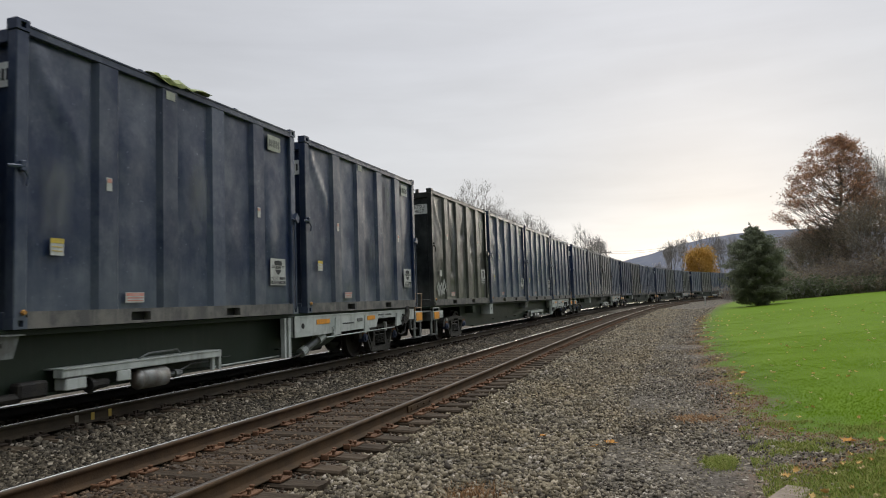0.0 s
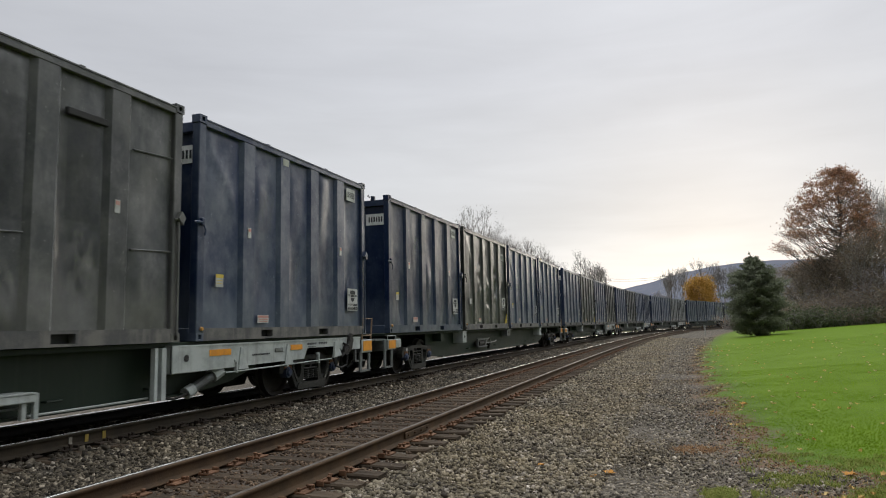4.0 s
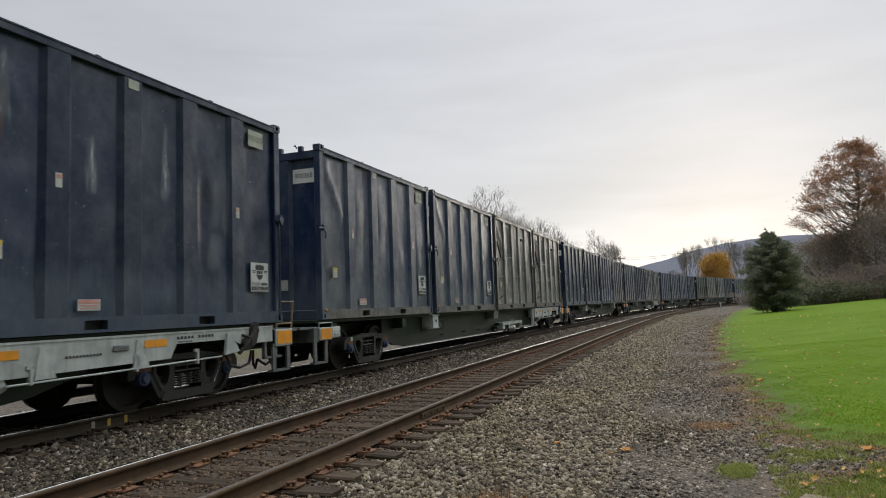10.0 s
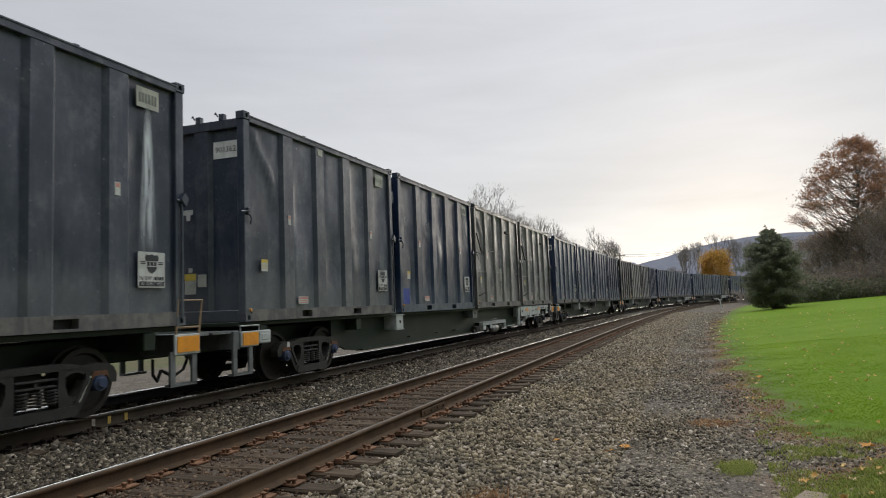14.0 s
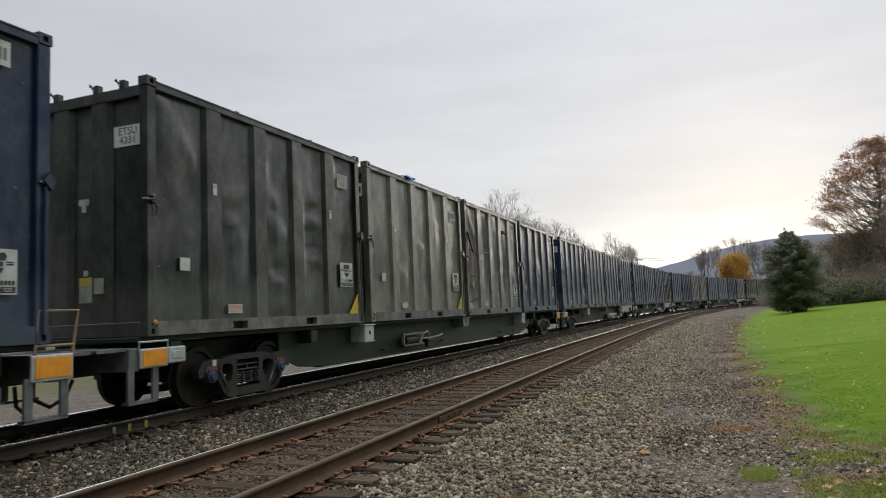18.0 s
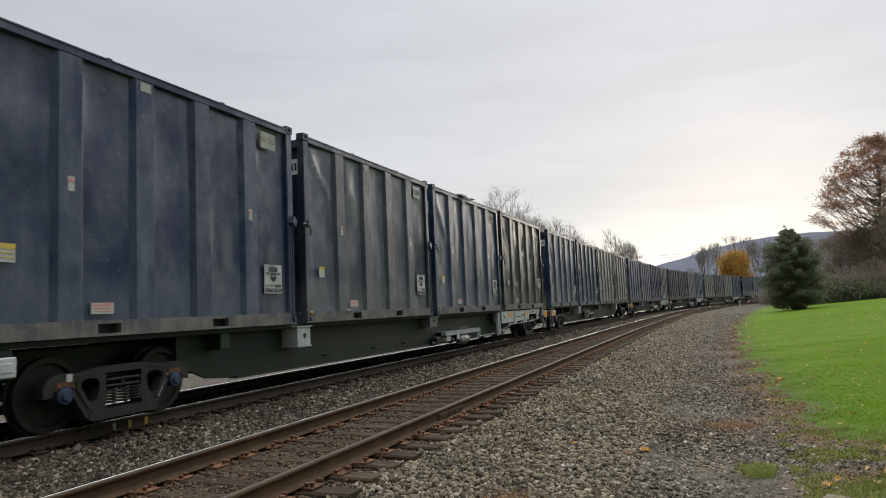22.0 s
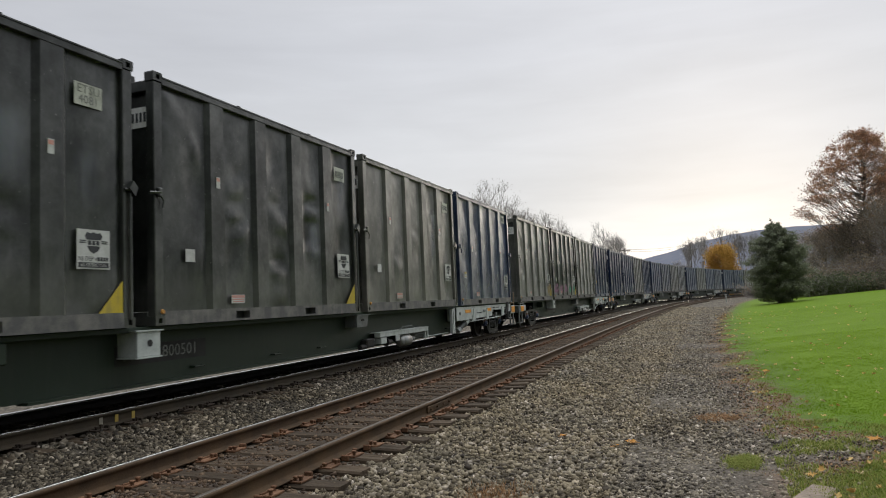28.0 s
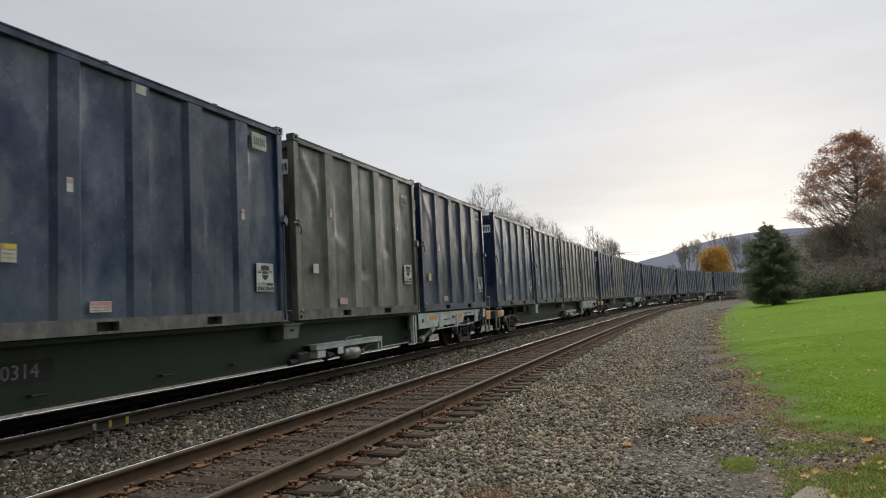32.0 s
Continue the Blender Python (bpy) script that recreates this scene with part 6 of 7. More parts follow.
c, rng = stones_in(-5.75, -3.15, 3.0, 36, 26000, 13)
c[:, 2] += rng.uniform(-0.02, 0.014, len(c))
scatter_stones("ballast_inside", "rust-stained ballast between the near rails", c, rng.uniform(0.011, 0.025, len(c)), "rusty_stone", 3)
c, rng = stones_in(-1.9, 1.7, 3.0, 72, 135000, 14, 1.6)
c[:, 2] += rng.uniform(-0.010, 0.010, len(c))
side = c[:, 0] - np.interp(c[:, 1], REF_S, REF_X)
keep = rng.uniform(0, 1, len(c)) < np.clip((lawn_edge(c[:, 1]) + 0.1 - side) / 0.9 + 0.25 * np.sin(c[:, 1] * 2.1) * np.sin(side * 3.0), 0.0, 1)
keep |= (side < 1.3) & (c[:, 1] < 8.3) & (rng.uniform(0, 1, len(c)) < 0.22)
scatter_stones("path_gravel", "dark fine gravel of the trackside path", c[keep], ((0.006 + 0.015 * rng.uniform(0, 1, len(c)) ** 1.8) * (1 + c[:, 1] / 50))[keep], "path_stone", 4)
c, rng = stones_in(-7.0, 0.2, -6.0, 3.6, 6000, 17, 0.0)
c[:, 2] += rng.uniform(-0.012, 0.02, len(c))
scatter_stones("ballast_behind", "crushed grey stone ballast beside the track", c, rng.uniform(0.014, 0.034, len(c)), "ballast_stone", 7)
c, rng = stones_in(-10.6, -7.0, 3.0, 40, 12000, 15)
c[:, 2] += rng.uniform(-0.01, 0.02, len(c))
scatter_stones("ballast_far", "grey stone ballast of the far track", c, rng.uniform(0.022, 0.044, len(c)), "shaded_stone", 5)
c, rng = stones_in(-12.2, -9.3, 3.0, 50, 20000, 16)
c[:, 2] += rng.uniform(-0.01, 0.02, len(c))
scatter_stones("ballast_beyond", "pale stone ballast beyond the far track", c, rng.uniform(0.022, 0.044, len(c)), "path_stone", 6)


# ---- lawn ----
def blades(name, label, centres, rng, tall, mat, lean=0.5, width=0.006):
    n = len(centres)
    a, h = rng.uniform(0, 6.28, n), rng.uniform(0.5, 1.0, n) * tall
    d = np.stack([np.cos(a), np.sin(a), np.zeros(n)], -1)
    side = np.stack([-d[:, 1], d[:, 0], d[:, 2]], -1) * (width * rng.uniform(0.7, 1.5, n))[:, None]
    tip = centres + d * (h * rng.uniform(0.1, lean, n))[:, None] + np.stack([np.zeros(n), np.zeros(n), h], -1)
    mid = centres + (tip - centres) * 0.55 - d * 0.01
    v = np.stack([centres - side, centres + side, mid + side * 0.7, mid - side * 0.7, tip], 1)
    base = (np.arange(n) * 5)[:, None, None]
    f = base + np.array([(0, 1, 2), (0, 2, 3), (3, 2, 4)])[None]
    return tagged(new(name, array_mesh(name, v.reshape(-1, 3), f.reshape(-1, 3), mat)), label, "grass", kind="stuff")


def verge(s):
    """Where the lawn's ragged edge lies, beside the camera's line."""
    return lawn_edge(s) + 0.05 + 0.07 * np.sin(s * 2.3 + 1) + 0.07 * np.sin(s * 5.1 + 2)


def lawn_places(count, s0, s1, w, seed, power=1.8):
    rng = np.random.RandomState(seed)
    s = s0 + (s1 - s0) * rng.uniform(0, 1, count) ** power
    l = verge(s) + w * rng.uniform(0, 1, count) ** 1.2 * np.clip(s / 14, 0.3, 1.3) + 0.45 * rng.uniform(-1, 1, count) * rng.uniform(0, 1, count)
    x = np.interp(s, REF_S, REF_X) + l
    y = np.interp(s, REF_S, REF_Y)
    z, _ = bed_height(x, y)
    return np.stack([x, y, z], -1), rng


for count, s0, s1, w, seed, tall, wide in ((130000, 5.6, 24.0, 8.0, 21, 0.016, 0.0042), (80000, 9.0, 46.0, 11.0, 23, 0.013, 0.0075)):
    c, rng = lawn_places(count, s0, s1, w, seed, 1.5)
    side = c[:, 0] - np.interp(c[:, 1], REF_S, REF_X) - lawn_edge(c[:, 1])
    tuft = np.sin(c[:, 0] * 5.3 + 1.0) * np.sin(c[:, 1] * 3.7) + 0.6 * np.sin(c[:, 0] * 11.0) * np.sin(c[:, 1] * 8.3 + 2.0) + rng.normal(0, 0.5, len(c))
    keep = rng.uniform(-0.3, 1.0, len(c)) < side * 0.9 + 0.5 * tuft
    blades("lawn_grass", "mown bright green lawn grass", c[keep], rng, tall, "lawn_blade", 1.8, wide)
rng = np.random.RandomState(22)
n = 56000
s = 5.2 + 3.2 * rng.uniform(0, 1, n)
l = rng.uniform(0.55, 2.6, n)
moss = rng.uniform(0, 1, n) < 0.10
s, l = np.where(moss, rng.normal(7.56, 0.13, n), s), np.where(moss, rng.normal(0.27, 0.07, n), l)
c = np.stack([l, s, bed_height(l, s)[0]], -1)
far_out = rng.uniform(0, 1, n) < 0.35
s = np.where(far_out & ~moss, 7.2 + 2.4 * rng.uniform(0, 1, n), s)
c[:, 1], c[:, 2] = s, bed_height(l, s)[0]
clump = np.sin(l * 4.1 + 0.4) * np.sin(s * 4.3 + 1.0) + 0.6 * np.sin(l * 13.0) * np.sin(s * 11.0) + rng.normal(0, 0.35, n) + np.clip((7.25 - s) * 1.2, -0.45, 3.0)
blades("verge_weeds", "sparse yellow-green weeds at the lawn's edge", c[(clump > 0.0) | moss], rng, 0.045, "weed_blade", 1.4, 0.0045)
n = 15000
patch = rng.uniform(0, 1, n) < 0.22
s = np.where(patch, rng.normal(10.2, 0.13, n), 7.0 + 45 * rng.uniform(0, 1, n) ** 1.5)
l = np.where(patch, rng.normal(0.11, 0.13, n), lawn_edge(s) + 0.25 - np.abs(rng.normal(0, 0.34, n)))
c = np.stack([np.interp(s, REF_S, REF_X) + l, s, bed_height(np.interp(s, REF_S, REF_X) + l, s)[0]], -1)
blades("dry_grass", "dead brown grass along the gravel's edge", c, rng, 0.028, "dry_blade", 2.0, 0.006)
n = 900
c = np.stack([rng.normal(-1.88, 0.14, n), rng.normal(5.92, 0.16, n), np.full(n, -0.38)], -1)
blades("dry_weed_tuft", "dry brown weed tuft in the ballast", c, rng, 0.10, "dry_blade", 1.0, 0.005)


def leaf_shape(r, lobes, seed):
    """A curled fallen leaf with lobes."""
    rng = random.Random(seed)
    n = lobes * 4
    v = [(0, 0, 0.012)]
    for i in range(n):
        a = 6.28319 * i / n
        k = r * (1.0 if i % 4 == 0 else 0.62 if i % 2 else 0.78) * rng.uniform(0.85, 1.1)
        v.append((math.cos(a) * k, math.sin(a) * k * 0.8, 0.008 + rng.uniform(0.0, 0.035)))
    return Shape().put(v, [(0, i + 1, (i + 1) % n + 1) for i in range(n)])


rng = np.random.RandomState(31)
allv, allf = [], []
for k in range(430):
    y = 6 + 42 * rng.uniform() ** 1.5
    x = verge(y) + rng.uniform(-0.3, 1) * 0.6 + 12 * rng.uniform() ** (1.3 if k % 2 else 3.5) * min(1.4, y / 16)
    z = float(bed_height(np.array([x]), np.array([y]))[0][0])
    sh = leaf_shape(rng.uniform(0.024, 0.040) * (1 + y / 40), 3 + k % 3, k)
    m = pose(x, y, z + 0.035, rng.uniform(-25, 25), rng.uniform(-25, 25), rng.uniform(0, 360))
    b0 = len(allv)
    allv += [tuple(m @ Vector(p)) for p in sh.v]
    allf += [tuple(i + b0 for i in f) for f in sh.f]
tagged(new("fallen_leaves", array_mesh("fallen_leaves", allv, allf, "fallen_leaf_mix")), "scattered tan and orange fallen leaves on the lawn", "leaves", kind="stuff")
for x, y, r in ((-0.90, 8.34, 0.11), (-1.08, 8.08, 0.09), (-1.74, 8.60, 0.08), (1.05, 15.0, 0.11), (1.55, 8.3, 0.10)):
    ob = new("fallen_leaf", leaf_shape(r, 4, int(y * 10)).mesh("fallen_leaf", "orange_leaf"))
    ob.matrix_basis = pose(x, y, float(bed_height(np.array([x]), np.array([y]))[0][0]) + 0.012, 0, 0, x * 90)
    tagged(ob, "curled orange-brown fallen leaf lying on the ground", "leaf", "single fallen leaves")
s = Shape().box(-0.11, 0.11, -0.32, 0.32, 0.0, 0.04, 0.008)
board = tagged(new("board", s.mesh("board", "board_wood")), "weathered grey-brown wooden board lying in the grass", "board")
board.matrix_basis = pose(0.72, 6.28, -0.325, 0, 0, -24)
rng_s = random.Random(5)
for x, y, ln, turn in ((-0.10, 12.6, 0.45, 70), (0.25, 18.5, 0.7, 85), (-0.75, 17.0, 0.5, 30), (-0.4, 23.0, 0.6, 100), (-0.2, 15.2, 0.22, 20), (-0.05, 20.4, 0.8, 88), (-0.55, 14.1, 0.4, 60), (-0.25, 27.0, 0.9, 95), (-0.9, 21.0, 0.5, 75)):
    pts = [(ln * (k / 5 - 0.5), rng_s.uniform(-0.03, 0.03), 0.012 + rng_s.uniform(0, 0.012)) for k in range(6)]
    ob = new("stick", Shape().path(pts, 0.011, 5).mesh("stick", "bark"))
    ob.matrix_basis = pose(x, y, float(bed_height(np.array([x]), np.array([y]))[0][0]) + 0.008, 0, 0, turn)
    tagged(ob, "dark dry stick lying on the gravel", "stick", "sticks on the path")


# ---- trees ----
def grow(rng, p, d, length, r, depth, segs, tips, spread_a=32, up=0.10, kids=(2, 3), shrink=0.74, wiggle=0.12):
    """A limb in short bent pieces, then its forks."""
    n = 3 if depth > 1 else 2
    r_end = r * 0.68
    for i in range(n):
        d = (d + Vector((rng.uniform(-1, 1), rng.uniform(-1, 1), rng.uniform(-0.6, 0.8))) * wiggle + Vector((0, 0, up * 0.5))).normalized()
        q = p + d * (length / n)
        segs.append((tuple(p), tuple(q), r + (r_end - r) * i / n, r + (r_end - r) * (i + 1) / n, depth))
        p = q
        if depth > 1 and i > 0 and rng.random() < 0.5:
            side = (d + Vector((rng.uniform(-1, 1), rng.uniform(-1, 1), rng.uniform(-0.2, 0.6))) * 0.9).normalized()
            grow(rng, p, side, length * 0.55, r_end * 0.5, depth - 2, segs, tips, spread_a, up, kids, shrink, wiggle)
    if depth <= 0:
        tips.append(p)
        return
    a0 = rng.uniform(0, 6.28)
    k = rng.randint(*kids)
    for i in range(k):
        side = d.orthogonal().normalized()
        side.rotate(Matrix.Rotation(a0 + 6.28 * i / k + rng.uniform(-0.4, 0.4), 3, d))
        ang = radians(spread_a * rng.uniform(0.6, 1.3))
        nd = (d * math.cos(ang) + side * math.sin(ang) + Vector((0, 0, up))).normalized()
        grow(rng, p, nd, length * shrink * rng.uniform(0.8, 1.15), r_end * (0.85 if i == 0 else 0.65), depth - 1, segs, tips, spread_a, up, kids, shrink, wiggle)


def limbs_mesh(name, segs, mat, rmin=0.0):
    p = np.array([s[0] for s in segs])
    q = np.array([s[1] for s in segs])
    r0 = np.maximum(np.array([s[2] for s in segs]), rmin)
    r1 = np.maximum(np.array([s[3] for s in segs]), rmin)
    d = q - p
    d /= np.linalg.norm(d, axis=1)[:, None] + 1e-9
    ref = np.where(np.abs(d[:, 2:3]) < 0.9, [[0, 0, 1.0]], [[1.0, 0, 0]])
    u = np.cross(d, ref)
    u /= np.linalg.norm(u, axis=1)[:, None]
    w = np.cross(d, u)
    n = 5
    ring = [(math.cos(6.28319 * i / n), math.sin(6.28319 * i / n)) for i in range(n)]
    v = np.stack([p + (u * c + w * s) * r0[:, None] for c, s in ring] + [q + (u * c + w * s) * r1[:, None] for c, s in ring], 1)
    f = np.array([(i, (i + 1) % n, n + (i + 1) % n, n + i) for i in range(n)])[None] + (np.arange(len(segs)) * 2 * n)[:, None, None]
    return array_mesh(name, v.reshape(-1, 3), f.reshape(-1, 4), mat)


def leaves_mesh(name, centres, rng, size, mat, droop=0.0, width=0.5):
    """Small leaf blades, each a bent pair of faces, at the given places."""
    n = len(centres)
    a = rng.normal(0, 1, (n, 3))
    a[:, 2] -= droop
    a /= np.linalg.norm(a, axis=1)[:, None]
    b = np.cross(a, rng.normal(0, 1, (n, 3)))
    b /= np.linalg.norm(b, axis=1)[:, None]
    sz = (size * rng.uniform(0.6, 1.3, n))[:, None]
    c = np.asarray(centres)
    bend = np.cross(a, b) * sz * 0.15
    v = np.stack([c - a * sz, c + b * sz * width + bend, c + a * sz, c - b * sz * width + bend], 1)
    f = np.array([(0, 1, 2), (0, 2, 3)])[None] + (np.arange(n) * 4)[:, None, None]
    return array_mesh(name, v.reshape(-1, 3), f.reshape(-1, 3), mat)


def tree(name, label, at, height, seed, depth=5, bark="bark", leaf=None, leaves=0, leaf_size=0.2, trunk=0.22, spread_a=32, first=0.28, twig=0.012, up=0.10, fuzz=0.5, kids=(2, 3), reach=0.0):
    """A tree that forks again and again, drawn upright over its foot; reach sets its crown's radius."""
    rng = random.Random(seed)
    segs, tips = [], []
    grow(rng, Vector((0, 0, 0)), Vector((0.02, 0.01, 1)), height * first, trunk, depth, segs, tips, spread_a, up, kids)
    top = max(s[1][2] for s in segs)
    k = height / top
    ends = np.array([s[1] for s in segs if s[1][2] > top * 0.45])
    cx, cy = ends[:, 0].mean() / ends[:, 2].mean(), ends[:, 1].mean() / ends[:, 2].mean()
    wide = reach / np.percentile(np.hypot(ends[:, 0] - cx * ends[:, 2], ends[:, 1] - cy * ends[:, 2]), 96) if reach else k

    def upright(p):
        return ((p[0] - cx * p[2]) * wide, (p[1] - cy * p[2]) * wide, p[2] * k)
    segs = [(upright(s[0]), upright(s[1]), s[2], s[3], s[4]) for s in segs]
    tips = [upright(t) for t in tips]
    th = thing(name, label, "tree", at=at)
    part("trunk", limbs_mesh("trunk", [s for s in segs if s[4] >= depth - 1], bark), bark, th)
    part("branchwork", limbs_mesh("branchwork", [s for s in segs if s[4] < depth - 1], bark, twig), bark, th)
    if leaf:
        r = np.random.RandomState(seed)
        t = np.array([tuple(p) for p in tips])
        c = t[r.randint(0, len(t), leaves)] + r.normal(0, fuzz, (leaves, 3))
        part("crown", leaves_mesh("crown", c, r, leaf_size, leaf, -0.5, 0.05 if leaf == "twig" else 0.5), leaf, th)
    return th


def spot(az, dist):
    """A place on the ground by its direction and distance from the camera."""
    x, y = dist * math.sin(radians(az)), dist * math.cos(radians(az))
    return x, y, float(bed_height(np.array([x]), np.array([y]))[0][0])


def stand(az, dist, turn=0, sink=0.05):
    x, y, z = spot(az, dist)
    return pose(x, y, z - sink, 0, 0, turn)


def crowned_tree(name, label, at, height, radius, seed, bark="bark", leaf=None, leaves=0, leaf_size=0.12, fuzz=0.35, limbs=34, low=0.22, twig=0.016, trunk=0.26, depth=3, fullness=0.55, leafy=0.0):
    """A tree with a leading stem and limbs all the way up, so that its outline follows a set radius."""
    rng = random.Random(seed)
    segs, tips = [], []
    p, lean = Vector((0, 0, 0)), Vector((0, 0, 1))
    n = 12
    stem = [p.copy()]
    for i in range(n):
        lean = (lean + Vector((rng.uniform(-1, 1), rng.uniform(-1, 1), 0)) * 0.06).normalized()
        q = p + lean * height * 0.93 / n
        segs.append((tuple(p), tuple(q), trunk * (1 - i / (n + 1)), trunk * (1 - (i + 1) / (n + 1)), 9))
        p = q
        stem.append(p.copy())
    for k in range(limbs):
        f = low + (0.97 - low) * (k + rng.random()) / limbs
        base = stem[int(f * n)].lerp(stem[min(n, int(f * n) + 1)], f * n - int(f * n))
        reach = radius * (math.sin(3.1416 * min(1.0, (1 - f) * 0.95 / (1 - low)) ** fullness) ** 0.7 * 0.55 + 0.45 * (1 - f) ** 0.5) * rng.uniform(0.75, 1.12)
        a = k * 2.4 + rng.uniform(-0.5, 0.5)
        d = Vector((math.cos(a), math.sin(a), 0.35 + 0.9 * f)).normalized()
        grow(rng, base, d, reach * 0.50, trunk * 0.34 * (1.05 - f) + 0.015, depth, segs, tips, 34, 0.06, (2, 3), 0.62, 0.16)
    th = thing(name, label, "tree", at=at)
    part("trunk", limbs_mesh("trunk", [s for s in segs if s[4] == 9], bark), bark, th)
    part("branchwork", limbs_mesh("branchwork", [s for s in segs if s[4] < 9], bark, twig), bark, th)
    if leaf:
        r = np.random.RandomState(seed)
        ends = np.array([s[1] for s in segs if s[4] <= 1 and s[1][2] > leafy * height * rng.uniform(0.7, 1.3)])
        c = ends[r.randint(0, len(ends), leaves)] + r.normal(0, fuzz, (leaves, 3))
        part("crown", leaves_mesh("crown", c, r, leaf_size, leaf), leaf, th)
    return th


# bare and half-bare trees behind the train
BEHIND = "bare grey deciduous tree behind the train"
for az, dist, h, w, seed in ((-17.4, 88, 17.6, 4.6, 3), (-14.8, 92, 15.6, 3.8, 6), (-12.8, 96, 13.9, 2.8, 8), (-11.7, 100, 13.5, 2.6, 9), (-10.5, 102, 12.5, 2.8, 12), (-9.7, 104, 10.2, 2.0, 13)):
    tree("bare_tree", BEHIND, stand(az, dist, seed * 40), h, seed, 5, "bark_pale", "twig", 1900, 0.22, 0.17, 30, 0.26, 0.013, 0.08, 0.28, (3, 4), w)
tree("bare_tree", "bare round-headed tree beyond the train", stand(-6.75, 128), 15.6, 14, 5, "bark_pale", "twig", 1300, 0.26, 0.17, 27, 0.26, 0.016, 0.08, 0.25, (3, 4), 3.2)
FAR_BARE = "bare grey tree in the far field"
for az, dist, h, w, seed in ((-0.75, 170, 14.6, 2.6, 17), (0.15, 176, 15.2, 2.6, 18), (2.1, 182, 17.6, 3.4, 19), (3.0, 182, 15.8, 3.2, 20), (3.9, 186, 16.4, 3.6, 23), (-1.5, 186, 10.0, 3.0, 24)):
    tree("bare_tree", FAR_BARE, stand(az, dist, seed * 40), h, seed, 5, "bark_pale", "twig", 500, 0.30, 0.2, 24, 0.28, 0.019, 0.14, 0.3, (2, 4), w)
crowned_tree("willow_tree", "round orange-yellow autumn tree in the far field", stand(1.45, 160), 9.9, 5.0, 25, "bark", "willow_leaf", 16000, 0.17, 0.55, 30, 0.08, 0.02, 0.25)
# the tall autumn maple and the wood round it
def maple(at, height, low, seed):
    """A round-headed maple: limbs run out from the stem to clumps of thinning leaves, with sky between them; one flank reaches further than the other."""
    r = np.random.RandomState(seed)
    outline = ([0.0, 0.1, 0.35, 0.6, 0.8, 0.92, 1.0], [4.9, 5.9, 5.6, 4.4, 3.1, 2.1, 0.5])
    th = thing("autumn_maple", "tall maple with thinning red-brown autumn leaves", "tree", at=at)
    stem = [(0.25 * math.sin(k * 0.9) * k / 12, 0.2 * math.sin(k * 1.3) * k / 12, height * 0.95 * k / 12) for k in range(13)]
    part("trunk", limbs_mesh("trunk", [(stem[k], stem[k + 1], 0.30 * (1 - k / 12.5), 0.30 * (1 - (k + 1) / 12.5), 9) for k in range(12)], "bark"), "bark", th)
    segs, cs = [], []
    for k in range(285):
        f = r.uniform(0, 1) ** 0.85
        z = low + (height - low) * f
        a = k * 2.39996 + r.uniform(-0.4, 0.4)
        reach = np.interp(f, *outline) * (0.84 - 0.18 * math.cos(a)) * (1.0 if r.uniform() < 0.6 else r.uniform(0.35, 0.95)) * r.uniform(0.86, 1.08)
        end = np.array([math.cos(a) * reach, math.sin(a) * reach, z])
        base_z = max(low * 0.55, z - reach * r.uniform(0.55, 0.95))
        i = min(11, int(base_z / (height * 0.95) * 12))
        p = np.array(stem[i]) * (1, 1, 0) + (0, 0, base_z)
        radius = 0.018 + 0.009 * reach
        bow = np.array([0, 0, -0.12 * reach])
        prev = p
        for j in range(1, 6):
            u = j / 5
            q = p + (end - p) * u + bow * 4 * u * (1 - u) + r.normal(0, 0.10, 3) * (j < 5)
            segs.append((tuple(prev), tuple(q), radius * (1.1 - u + 0.2), radius * (1.1 - u), 1))
            prev = q
        for _ in range(5):
            tip = end + r.normal(0, 0.45, 3) * (1, 1, 0.7)
            segs.append((tuple(prev * 0.85 + p * 0.15), tuple(tip), 0.018, 0.008, 0))
        m = int(r.uniform(35, 115) * (0.75 + 0.35 * f))
        cs.append(end + r.normal(0, 0.36, (m, 3)) * (1.1, 1.1, 0.62) - (0, 0, 0.1))
    part("branchwork", limbs_mesh("branchwork", segs, "bark", 0.010), "bark", th)
    part("crown", leaves_mesh("crown", np.concatenate(cs), r, 0.10, "maple_leaf", 0.4), "maple_leaf", th)


maple(stand(11.3, 86), 17.2, 6.6, 33)
tree("bare_tree", "tall bare grey tree beside the maple", stand(13.6, 88, 70), 15.2, 34, 5, "bark_pale", "twig", 1500, 0.24, 0.2, 30, 0.26, 0.013, 0.08, 0.3, (3, 4), 3.4)
crowned_tree("autumn_maple", "maple with thinning red-brown autumn leaves", stand(16.2, 92), 14.2, 6.0, 35, "bark", "maple_leaf", 12000, 0.10, 0.4, 40, 0.25, 0.014, 0.3)
UNDER = "bare brown understorey tree in the hedgerow"
for k, (az, dist, h, w) in enumerate(((9.2, 92, 8.0, 3.2), (10.4, 84, 7.6, 3.0), (11.6, 81, 8.4, 3.2), (12.7, 80, 9.4, 3.4), (13.9, 82, 10.4, 3.6), (15.2, 81, 11.2, 3.8),
                                      (16.6, 80, 11.4, 3.8), (18.2, 82, 12.0, 4.0), (20.0, 82, 12.0, 4.0), (7.8, 96, 7.4, 3.6), (6.4, 112, 8.0, 3.4), (8.6, 88, 7.0, 3.4), (9.8, 86, 7.6, 3.6), (12.2, 88, 9.6, 3.8), (14.6, 88, 10.6, 3.8))):
    crowned_tree("thicket_tree", UNDER, stand(az, dist, k * 50), h * 0.88, w, 50 + k, "bark_pale" if k % 3 == 0 else "bark", "brush_leaf", 5200, 0.075, 0.40, 34, 0.08, 0.014, 0.11)


